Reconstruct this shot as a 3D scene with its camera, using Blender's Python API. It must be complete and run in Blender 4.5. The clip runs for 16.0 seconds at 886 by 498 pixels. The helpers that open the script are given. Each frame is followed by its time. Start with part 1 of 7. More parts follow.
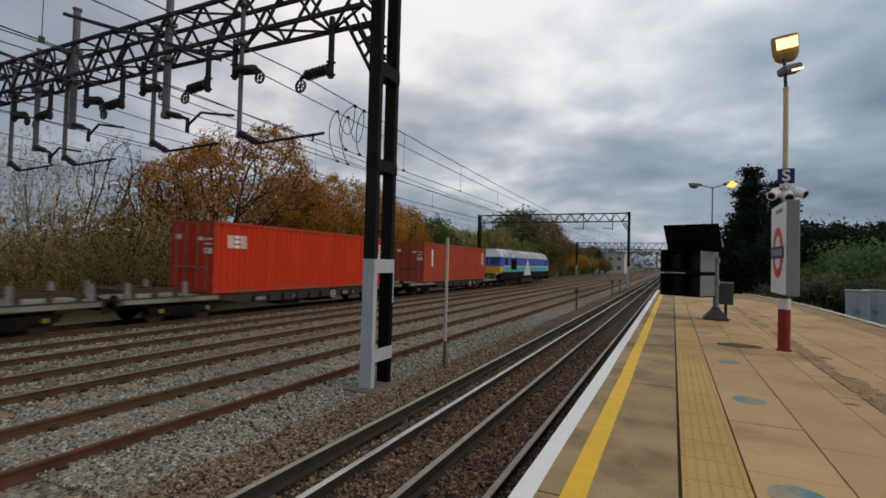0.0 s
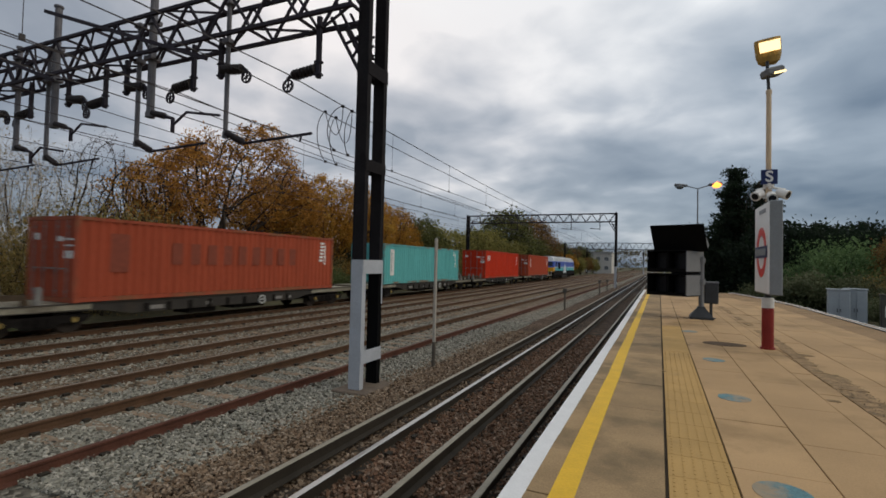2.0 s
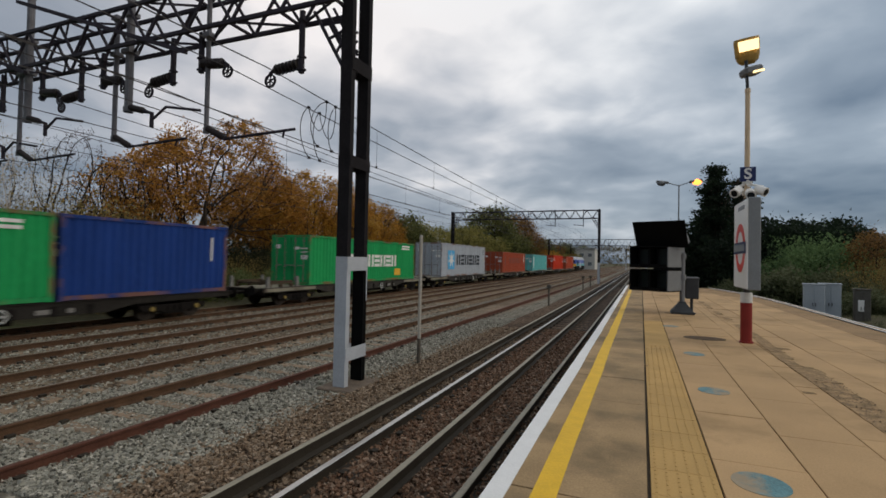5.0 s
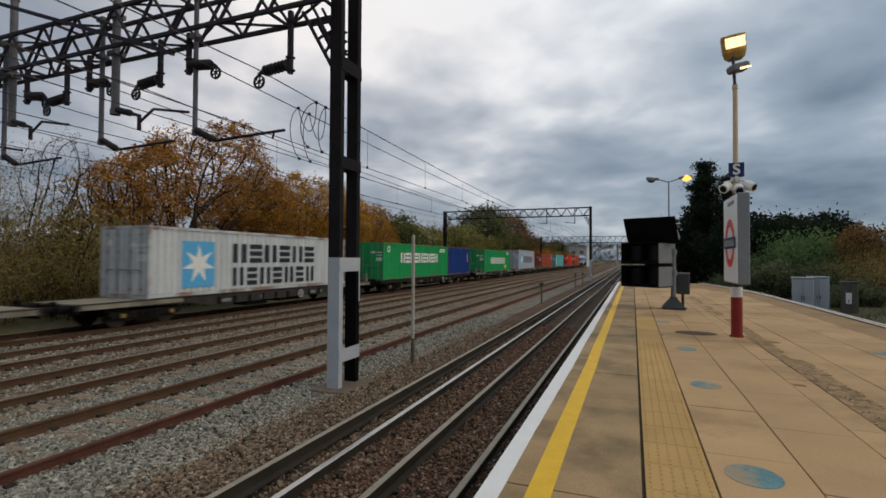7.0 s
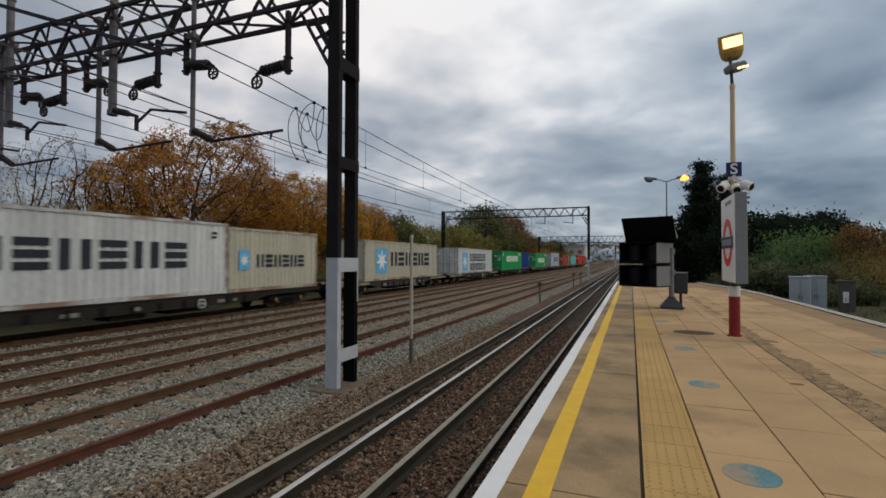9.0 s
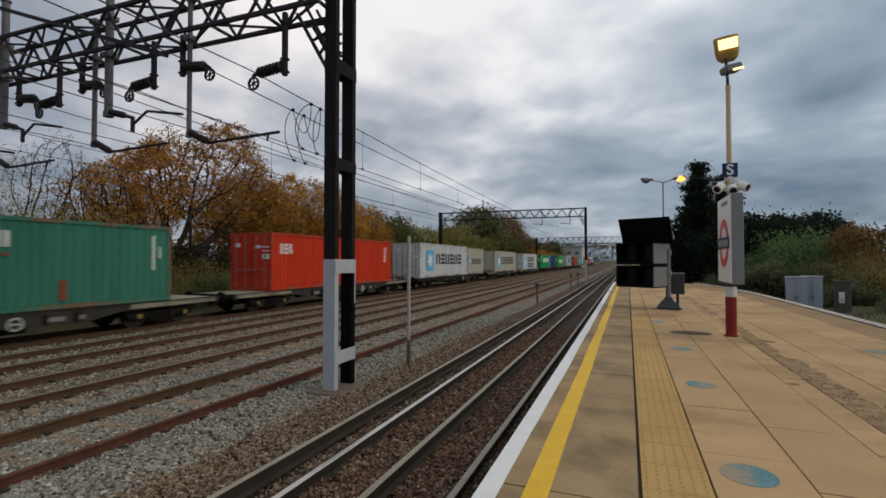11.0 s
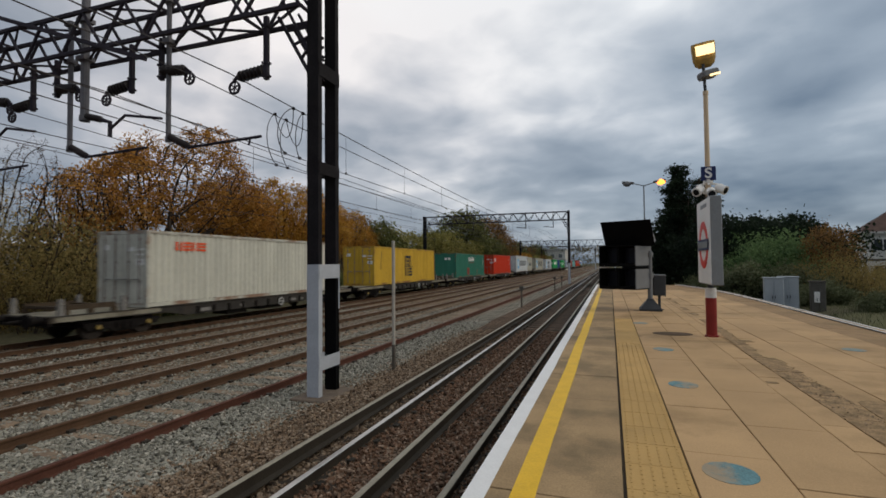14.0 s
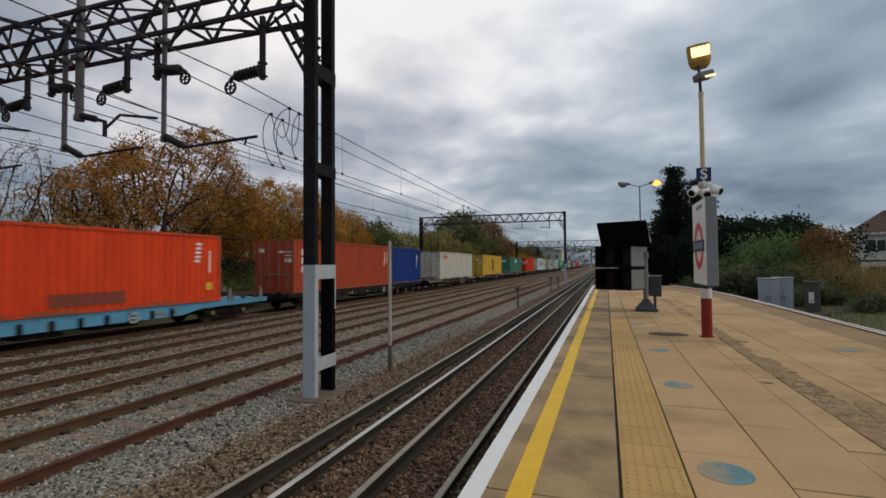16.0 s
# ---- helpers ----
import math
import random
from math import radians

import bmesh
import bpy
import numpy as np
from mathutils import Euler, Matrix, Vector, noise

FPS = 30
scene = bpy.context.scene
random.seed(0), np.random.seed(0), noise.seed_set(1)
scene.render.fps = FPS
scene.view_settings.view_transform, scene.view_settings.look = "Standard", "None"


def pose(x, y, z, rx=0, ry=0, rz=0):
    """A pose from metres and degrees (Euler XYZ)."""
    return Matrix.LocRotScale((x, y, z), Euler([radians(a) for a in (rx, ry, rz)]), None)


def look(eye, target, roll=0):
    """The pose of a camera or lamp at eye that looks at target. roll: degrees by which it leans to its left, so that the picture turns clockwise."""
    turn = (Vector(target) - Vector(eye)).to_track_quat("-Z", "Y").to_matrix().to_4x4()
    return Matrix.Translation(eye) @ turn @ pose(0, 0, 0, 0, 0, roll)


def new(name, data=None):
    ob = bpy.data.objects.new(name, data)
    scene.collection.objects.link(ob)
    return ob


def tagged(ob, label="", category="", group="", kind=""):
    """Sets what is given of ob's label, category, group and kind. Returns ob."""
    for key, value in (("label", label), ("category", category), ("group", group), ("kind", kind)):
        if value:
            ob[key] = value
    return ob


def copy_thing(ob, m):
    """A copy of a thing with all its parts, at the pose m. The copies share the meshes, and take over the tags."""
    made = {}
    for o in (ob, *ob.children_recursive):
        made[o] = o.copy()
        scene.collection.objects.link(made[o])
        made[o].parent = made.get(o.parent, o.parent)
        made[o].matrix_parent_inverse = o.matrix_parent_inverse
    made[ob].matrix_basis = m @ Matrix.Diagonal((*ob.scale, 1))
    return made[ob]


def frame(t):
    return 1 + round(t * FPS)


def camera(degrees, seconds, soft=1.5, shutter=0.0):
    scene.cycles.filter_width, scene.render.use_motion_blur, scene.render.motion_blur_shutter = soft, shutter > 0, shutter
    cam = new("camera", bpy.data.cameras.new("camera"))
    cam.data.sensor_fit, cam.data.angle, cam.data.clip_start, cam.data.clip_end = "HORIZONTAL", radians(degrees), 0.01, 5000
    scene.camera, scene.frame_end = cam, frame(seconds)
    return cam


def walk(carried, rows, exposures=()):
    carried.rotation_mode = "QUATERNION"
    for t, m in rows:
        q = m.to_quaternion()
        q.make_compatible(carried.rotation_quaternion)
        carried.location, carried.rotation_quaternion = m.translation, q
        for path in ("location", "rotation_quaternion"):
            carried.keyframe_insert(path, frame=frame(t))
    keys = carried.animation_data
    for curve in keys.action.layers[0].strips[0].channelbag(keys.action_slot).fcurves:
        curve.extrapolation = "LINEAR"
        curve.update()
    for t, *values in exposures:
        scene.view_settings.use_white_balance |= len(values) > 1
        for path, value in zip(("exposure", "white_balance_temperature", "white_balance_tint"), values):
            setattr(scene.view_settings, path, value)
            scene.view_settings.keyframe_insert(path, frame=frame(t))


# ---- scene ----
# ---- camera ----
EYE = (0.0, 0.0, 1.38)
cam = camera(84.71, 16.0, soft=1.65, shutter=0.3)
TURNS = [
    (0.0, 91.518, -1.538, 25.316), (0.5, 91.695, -1.395, 24.708), (1.0, 91.748, -1.340, 24.572),
    (1.5, 91.782, -1.333, 24.552), (2.0, 91.618, -1.362, 23.991), (2.5, 91.348, -1.364, 22.952),
    (3.0, 91.229, -1.225, 22.404), (3.5, 91.229, -1.233, 22.332), (4.0, 91.252, -1.202, 22.301),
    (6.5, 91.252, -0.717, 21.675), (7.0, 91.196, -0.302, 21.337), (7.5, 91.179, -0.197, 21.222),
    (8.0, 91.189, -0.177, 21.205), (8.5, 91.195, -0.170, 21.173), (9.0, 91.203, -0.170, 21.137),
    (11.5, 91.487, 0.096, 20.603), (12.0, 91.688, 0.242, 20.305), (12.5, 91.790, 0.364, 19.913),
    (13.0, 91.804, 0.457, 19.253), (13.5, 91.806, 0.497, 19.019), (14.0, 91.823, 0.508, 19.006),
    (14.5, 91.842, 0.513, 18.986), (15.0, 91.846, 0.514, 18.961), (15.5, 91.895, 0.490, 18.769),
    (16.0, 91.882, 0.472, 18.579),
]
PATH = [(t, pose(*EYE, a, b, c)) for t, a, b, c in TURNS]
walk(cam, PATH)
# ---- light ----
scene.view_settings.exposure = 0.0
world = bpy.data.worlds.new("overcast_sky")
scene.world = world
world.use_nodes = True


def build_sky():
    nt = world.node_tree
    nt.nodes.clear()
    N, L = nt.nodes.new, nt.links.new
    out, bg = N("ShaderNodeOutputWorld"), N("ShaderNodeBackground")
    sky = N("ShaderNodeTexSky")
    sky.sky_type, sky.sun_disc = "NISHITA", False
    sky.sun_elevation, sky.sun_rotation = radians(32), radians(80)
    co = N("ShaderNodeTexCoord")
    sep = N("ShaderNodeSeparateXYZ")
    L(co.outputs["Generated"], sep.inputs[0])
    # cloud layers lie flat, so they draw together towards the horizon
    den = N("ShaderNodeMath"); den.operation = "ADD"; den.inputs[1].default_value = 0.24
    L(sep.outputs["Z"], den.inputs[0])
    low = N("ShaderNodeMath"); low.operation = "MAXIMUM"; low.inputs[1].default_value = 0.1
    L(den.outputs[0], low.inputs[0])
    flat = N("ShaderNodeVectorMath"); flat.operation = "DIVIDE"
    L(co.outputs["Generated"], flat.inputs[0]); L(low.outputs[0], flat.inputs[1])
    mp = N("ShaderNodeMapping")
    mp.inputs["Location"].default_value = (3.1, 1.35, 0.2)
    mp.inputs["Rotation"].default_value = (0, 0, radians(24))
    mp.inputs["Scale"].default_value = (1.0, 1.0, 0.0)
    L(flat.outputs[0], mp.inputs[0])
    big = N("ShaderNodeTexNoise"); big.inputs["Scale"].default_value = 1.6
    big.inputs["Detail"].default_value = 3.5; big.inputs["Roughness"].default_value = 0.45; big.inputs["Distortion"].default_value = 0.2
    L(mp.outputs[0], big.inputs["Vector"])
    wisp = N("ShaderNodeTexNoise"); wisp.inputs["Scale"].default_value = 3.6
    wisp.inputs["Detail"].default_value = 5; wisp.inputs["Roughness"].default_value = 0.5; wisp.inputs["Distortion"].default_value = 0.3
    L(mp.outputs[0], wisp.inputs["Vector"])
    blend = N("ShaderNodeMix"); blend.inputs[0].default_value = 0.26
    L(big.outputs["Fac"], blend.inputs[2]); L(wisp.outputs["Fac"], blend.inputs[3])
    # an overcast sky: heavy cloud low down, thinner and brighter upwards
    height = N("ShaderNodeMapRange"); height.interpolation_type = "SMOOTHSTEP"
    height.inputs["From Min"].default_value, height.inputs["From Max"].default_value = 0.15, 0.58
    height.inputs["To Min"].default_value, height.inputs["To Max"].default_value = -0.085, 0.15
    L(sep.outputs["Z"], height.inputs["Value"])
    add = N("ShaderNodeMath"); add.operation = "ADD"
    # the cloud is thinner round the hidden sun
    dot = N("ShaderNodeVectorMath"); dot.operation = "DOT_PRODUCT"
    dot.inputs[1].default_value = Vector((-0.33, 0.76, 0.61)).normalized()
    L(co.outputs["Generated"], dot.inputs[0])
    halo = N("ShaderNodeMapRange"); halo.interpolation_type = "SMOOTHSTEP"
    halo.inputs["From Min"].default_value, halo.inputs["From Max"].default_value = 0.70, 1.0
    halo.inputs["To Min"].default_value, halo.inputs["To Max"].default_value = -0.035, 0.14
    L(dot.outputs["Value"], halo.inputs["Value"])
    both = N("ShaderNodeMath"); both.operation = "ADD"
    L(height.outputs[0], both.inputs[0]); L(halo.outputs[0], both.inputs[1])
    L(blend.outputs[0], add.inputs[0]); L(both.outputs[0], add.inputs[1])
    ramp = N("ShaderNodeValToRGB")
    e = ramp.color_ramp.elements
    e[0].position, e[0].color = 0.24, (0.13, 0.175, 0.24, 1)
    m = e.new(0.36); m.color = (0.235, 0.28, 0.343, 1)
    e[1].position, e[1].color = 0.70, (0.96, 0.94, 0.935, 1)
    m = e.new(0.48); m.color = (0.360, 0.405, 0.466, 1)
    m = e.new(0.58); m.color = (0.575, 0.60, 0.645, 1)
    L(add.outputs[0], ramp.inputs[0])
    # warmer cloud to the west of the line, cooler and bluer to the east
    side = N("ShaderNodeMapRange"); side.interpolation_type = "SMOOTHSTEP"
    side.inputs["From Min"].default_value, side.inputs["From Max"].default_value = -0.85, 0.35
    L(sep.outputs["X"], side.inputs["Value"])
    tint = N("ShaderNodeMix"); tint.data_type = "RGBA"
    tint.inputs[6].default_value, tint.inputs[7].default_value = (1.045, 1.0, 0.98, 1), (0.94, 1.0, 1.035, 1)
    L(side.outputs[0], tint.inputs[0])
    mul = N("ShaderNodeMix"); mul.data_type = "RGBA"; mul.blend_type = "MULTIPLY"; mul.inputs[0].default_value = 1
    L(ramp.outputs[0], mul.inputs[6]); L(tint.outputs[2], mul.inputs[7])
    dim = N("ShaderNodeMix"); dim.data_type = "RGBA"; dim.blend_type = "MULTIPLY"; dim.inputs[0].default_value = 1
    L(sky.outputs[0], dim.inputs[6]); dim.inputs[7].default_value = (0.10, 0.10, 0.10, 1)
    mix = N("ShaderNodeMix"); mix.data_type = "RGBA"; mix.inputs[0].default_value = 0.9
    L(dim.outputs[2], mix.inputs[6]); L(mul.outputs[2], mix.inputs[7])
    L(mix.outputs[2], bg.inputs["Color"])
    bg.inputs["Strength"].default_value = 1.0
    L(bg.outputs[0], out.inputs["Surface"])


build_sky()
sun = new("sun", bpy.data.lights.new("sun", "SUN"))
sun.data.energy, sun.data.angle, sun.data.color = 1.02, radians(45), (1.0, 0.88, 0.70)
sun.matrix_world = look((55, 10, 38), (0, 0, 0))


# ---- materials ----
def mat(name, base, rough=0.7, metal=0.0, var=0.25, scale=6.0, bump=0.15, fine=60.0, dirt=None, dirt_at=0.55, dirt_amount=0.6, stretch=(1, 1, 1), space="Object", rnd=0.0, spec=0.22):
    """Base colour with two scales of variation, optional dirt, and fine relief."""
    m = bpy.data.materials.new(name)
    m.use_nodes = True
    nt = m.node_tree
    N, L = nt.nodes.new, nt.links.new
    bs = nt.nodes["Principled BSDF"]
    bs.inputs["Roughness"].default_value, bs.inputs["Metallic"].default_value = rough, metal
    if spec is not None:
        bs.inputs["Specular IOR Level"].default_value = spec
    co = N("ShaderNodeTexCoord")
    mp = N("ShaderNodeMapping"); mp.inputs["Scale"].default_value = stretch
    if rnd:
        place = N("ShaderNodeObjectInfo")
        moved = N("ShaderNodeVectorMath"); moved.operation = "ADD"
        L(co.outputs[space], moved.inputs[0]); L(place.outputs["Location"], moved.inputs[1])
        L(moved.outputs[0], mp.inputs[0])
    else:
        L(co.outputs[space], mp.inputs[0])
    n1 = N("ShaderNodeTexNoise"); n1.inputs["Scale"].default_value = scale; n1.inputs["Detail"].default_value = 5
    n2 = N("ShaderNodeTexNoise"); n2.inputs["Scale"].default_value = fine; n2.inputs["Detail"].default_value = 3
    L(mp.outputs[0], n1.inputs["Vector"]); L(mp.outputs[0], n2.inputs["Vector"])
    add = N("ShaderNodeMath"); add.operation = "ADD"
    L(n1.outputs["Fac"], add.inputs[0]); L(n2.outputs["Fac"], add.inputs[1])
    mr = N("ShaderNodeMapRange")
    mr.inputs["From Min"].default_value, mr.inputs["From Max"].default_value = 0.7, 1.3
    mr.inputs["To Min"].default_value, mr.inputs["To Max"].default_value = 1 - var, 1 + var
    L(add.outputs[0], mr.inputs["Value"])
    col = N("ShaderNodeMix"); col.data_type = "RGBA"; col.blend_type = "MULTIPLY"; col.inputs[0].default_value = 1
    col.inputs[6].default_value = (*base, 1); L(mr.outputs[0], col.inputs[7])
    last = col.outputs[2]
    if dirt:
        dn = N("ShaderNodeTexNoise"); dn.inputs["Scale"].default_value = scale * 0.45; dn.inputs["Detail"].default_value = 7
        dn.inputs["Roughness"].default_value = 0.65
        L(mp.outputs[0], dn.inputs["Vector"])
        dr = N("ShaderNodeMapRange")
        dr.inputs["From Min"].default_value, dr.inputs["From Max"].default_value = dirt_at, dirt_at + 0.15
        dr.inputs["To Max"].default_value = dirt_amount
        L(dn.outputs["Fac"], dr.inputs["Value"])
        dm = N("ShaderNodeMix"); dm.data_type = "RGBA"
        L(dr.outputs[0], dm.inputs[0]); L(last, dm.inputs[6]); dm.inputs[7].default_value = (*dirt, 1)
        last = dm.outputs[2]
    if rnd:
        oi = N("ShaderNodeObjectInfo")
        rr = N("ShaderNodeMapRange"); rr.inputs["To Min"].default_value, rr.inputs["To Max"].default_value = 1 - rnd, 1 + rnd
        L(oi.outputs["Random"], rr.inputs["Value"])
        rm = N("ShaderNodeMix"); rm.data_type = "RGBA"; rm.blend_type = "MULTIPLY"; rm.inputs[0].default_value = 1
        L(last, rm.inputs[6]); L(rr.outputs[0], rm.inputs[7])
        last = rm.outputs[2]
    L(last, bs.inputs["Base Color"])
    if bump:
        bp = N("ShaderNodeBump"); bp.inputs["Strength"].default_value = bump; bp.inputs["Distance"].default_value = 0.01
        L(n2.outputs["Fac"], bp.inputs["Height"]); L(bp.outputs[0], bs.inputs["Normal"])
    return m


def glow(name, base, strength):
    m = bpy.data.materials.new(name)
    m.use_nodes = True
    bs = m.node_tree.nodes["Principled BSDF"]
    bs.inputs["Base Color"].default_value = (*base, 1)
    bs.inputs["Emission Color"].default_value = (*base, 1)
    bs.inputs["Emission Strength"].default_value = strength
    return m


def leafy(name, cols, rough=0.75, clump=0.5):
    """Leaves: colour by island, and by a slow drift through the crown."""
    m = bpy.data.materials.new(name)
    m.use_nodes = True
    nt = m.node_tree
    N, L = nt.nodes.new, nt.links.new
    bs = nt.nodes["Principled BSDF"]
    bs.inputs["Roughness"].default_value = rough
    bs.inputs["Specular IOR Level"].default_value = 0.15
    geo, co = N("ShaderNodeNewGeometry"), N("ShaderNodeTexCoord")
    n1 = N("ShaderNodeTexNoise"); n1.inputs["Scale"].default_value = clump; n1.inputs["Detail"].default_value = 3
    L(co.outputs["Object"], n1.inputs["Vector"])
    a = N("ShaderNodeMath"); a.operation = "MULTIPLY_ADD"; a.inputs[1].default_value = 0.5
    s = N("ShaderNodeMath"); s.operation = "MULTIPLY_ADD"; s.inputs[1].default_value = 1.6; s.inputs[2].default_value = -0.55
    L(n1.outputs["Fac"], s.inputs[0])
    L(geo.outputs["Random Per Island"], a.inputs[0]); L(s.outputs[0], a.inputs[2])
    ramp = N("ShaderNodeValToRGB")
    e = ramp.color_ramp.elements
    e[0].color, e[1].color = (*cols[0], 1), (*cols[-1], 1)
    e[0].position, e[1].position = 0.1, 0.95
    for i, c in enumerate(cols[1:-1]):
        x = e.new(0.1 + 0.85 * (i + 1) / (len(cols) - 1)); x.color = (*c, 1)
    L(a.outputs[0], ramp.inputs[0]); L(ramp.outputs[0], bs.inputs["Base Color"])
    tr = N("ShaderNodeBsdfTranslucent"); L(ramp.outputs[0], tr.inputs["Color"])
    mx = N("ShaderNodeMixShader"); mx.inputs[0].default_value = 0.4
    out = nt.nodes["Material Output"]
    L(bs.outputs[0], mx.inputs[1]); L(tr.outputs[0], mx.inputs[2]); L(mx.outputs[0], out.inputs["Surface"])
    return m


def stony(name, a, b, c, size):
    """Ballast: colour by stone, with voronoi relief for the far stretches."""
    m = bpy.data.materials.new(name)
    m.use_nodes = True
    nt = m.node_tree
    N, L = nt.nodes.new, nt.links.new
    bs = nt.nodes["Principled BSDF"]
    bs.inputs["Roughness"].default_value = 0.92
    bs.inputs["Specular IOR Level"].default_value = 0.1
    co = N("ShaderNodeTexCoord")
    v = N("ShaderNodeTexVoronoi"); v.inputs["Scale"].default_value = 1 / size
    L(co.outputs["Object"], v.inputs["Vector"])
    sep = N("ShaderNodeSeparateColor"); L(v.outputs["Color"], sep.inputs[0])
    ramp = N("ShaderNodeValToRGB")
    e = ramp.color_ramp.elements
    e[0].color, e[1].color = (*a, 1), (*c, 1)
    x = e.new(0.5); x.color = (*b, 1)
    L(sep.outputs[0], ramp.inputs[0])
    n = N("ShaderNodeTexNoise"); n.inputs["Scale"].default_value = 0.7; n.inputs["Detail"].default_value = 5
    L(co.outputs["Object"], n.inputs["Vector"])
    mr = N("ShaderNodeMapRange"); mr.inputs["From Min"].default_value, mr.inputs["From Max"].default_value = 0.3, 0.7
    mr.inputs["To Min"].default_value, mr.inputs["To Max"].default_value = 0.75, 1.2
    L(n.outputs["Fac"], mr.inputs["Value"])
    mul = N("ShaderNodeMix"); mul.data_type = "RGBA"; mul.blend_type = "MULTIPLY"; mul.inputs[0].default_value = 1
    L(ramp.outputs[0], mul.inputs[6]); L(mr.outputs[0], mul.inputs[7])
    L(mul.outputs[2], bs.inputs["Base Color"])
    bp = N("ShaderNodeBump"); bp.inputs["Strength"].default_value = 0.9; bp.inputs["Distance"].default_value = size * 0.6
    bp.invert = True
    L(v.outputs["Distance"], bp.inputs["Height"]); L(bp.outputs[0], bs.inputs["Normal"])
    return m


def stones_mat(name, cols):
    m = bpy.data.materials.new(name)
    m.use_nodes = True
    nt = m.node_tree
    N, L = nt.nodes.new, nt.links.new
    bs = nt.nodes["Principled BSDF"]
    bs.inputs["Roughness"].default_value = 0.9
    bs.inputs["Specular IOR Level"].default_value = 0.1
    g = N("ShaderNodeNewGeometry")
    ramp = N("ShaderNodeValToRGB")
    e = ramp.color_ramp.elements
    e[0].color, e[1].color = (*cols[0], 1), (*cols[-1], 1)
    for i, c in enumerate(cols[1:-1]):
        x = e.new((i + 1) / (len(cols) - 1)); x.color = (*c, 1)
    L(g.outputs["Random Per Island"], ramp.inputs[0])
    L(ramp.outputs[0], bs.inputs["Base Color"])
    return m


M_GREY = stony("grey_ballast", (0.046, 0.041, 0.032), (0.150, 0.136, 0.107), (0.31, 0.285, 0.228), 0.06)
M_BROWN = stony("brown_ballast", (0.027, 0.018, 0.012), (0.088, 0.058, 0.038), (0.180, 0.125, 0.086), 0.05)
M_MIX = stony("worn_ballast", (0.045, 0.031, 0.020), (0.130, 0.094, 0.061), (0.235, 0.178, 0.120), 0.055)
M_SGREY = stones_mat("grey_stone", [(0.045, 0.043, 0.036), (0.175, 0.165, 0.135), (0.30, 0.285, 0.235), (0.21, 0.205, 0.17), (0.44, 0.41, 0.345)])
M_SDARK = stones_mat("dark_brown_stone", [(0.036, 0.022, 0.015), (0.135, 0.076, 0.048), (0.20, 0.118, 0.075), (0.118, 0.081, 0.057), (0.32, 0.23, 0.168)])
M_SBROWN = stones_mat("brown_stone", [(0.04, 0.027, 0.018), (0.165, 0.112, 0.072), (0.25, 0.178, 0.120), (0.15, 0.116, 0.084), (0.38, 0.295, 0.215)])
M_EARTH = mat("scrub_earth", (0.075, 0.066, 0.035), 0.95, var=0.4, scale=0.35, fine=4, bump=0.6, dirt=(0.10, 0.11, 0.035), dirt_at=0.5, space="Object")
M_RAIL = mat("rusty_rail_steel", (0.084, 0.046, 0.025), 0.8, 0.05, var=0.3, scale=3, fine=50, bump=0.2)
M_RAILRED = mat("fresh_rust_rail", (0.090, 0.037, 0.024), 0.8, 0.1, var=0.3, scale=3, fine=50, bump=0.2)
M_RAILDK = mat("dull_rail_steel", (0.034, 0.028, 0.021), 0.75, 0.1, var=0.3, scale=3, fine=50, bump=0.2)
M_SHINE = mat("polished_rail_head", (0.50, 0.48, 0.45), 0.36, 0.95, var=0.12, scale=4, fine=40, bump=0.02)
M_HEAD = mat("worn_rail_head", (0.20, 0.155, 0.115), 0.5, 0.8, var=0.2, scale=4, fine=40, bump=0.05)
M_HEADN = mat("olive_grey_rail_head", (0.27, 0.245, 0.19), 0.55, 0.35, var=0.2, scale=4, fine=40, bump=0.05)
M_SLEEPER = mat("concrete_sleeper", (0.23, 0.165, 0.11), 0.9, var=0.25, scale=5, fine=60, bump=0.3, dirt=(0.12, 0.085, 0.06), rnd=0.15)
M_WOOD = mat("timber_sleeper", (0.04, 0.03, 0.022), 0.9, var=0.35, scale=4, fine=50, bump=0.5, stretch=(1, 6, 1), rnd=0.2)
M_SLAB = mat("coping_slab", (0.300, 0.204, 0.106), 0.82, var=0.22, scale=2.2, fine=70, bump=0.25, dirt=(0.11, 0.082, 0.046), dirt_at=0.46, dirt_amount=0.6, rnd=0.14, space="Object")
M_FLAG = mat("paving_flag", (0.412, 0.268, 0.134), 0.8, var=0.13, scale=1.3, fine=80, bump=0.2, dirt=(0.20, 0.13, 0.06), dirt_at=0.50, dirt_amount=0.7, rnd=0.07)
M_TACT = mat("tactile_slab", (0.42, 0.265, 0.095), 0.8, var=0.12, scale=2, fine=80, bump=0.2, dirt=(0.20, 0.135, 0.06), dirt_at=0.56, dirt_amount=0.5, rnd=0.05)
M_JOINT = mat("dirty_joint", (0.045, 0.034, 0.022), 0.95, var=0.3, scale=6, fine=60)
M_MANHOLE = mat("dark_brown_cover", (0.085, 0.055, 0.032), 0.9, var=0.3, scale=5, fine=70, bump=0.3)
M_PATCH = mat("brown_asphalt_strip", (0.285, 0.186, 0.098), 0.9, var=0.3, scale=2.5, fine=90, bump=0.4, dirt=(0.11, 0.08, 0.038), dirt_at=0.5)
M_REPAIR = mat("crumbly_repair", (0.285, 0.190, 0.100), 0.92, var=0.45, scale=9, fine=110, bump=0.7, dirt=(0.12, 0.082, 0.04), dirt_at=0.50, dirt_amount=0.8)
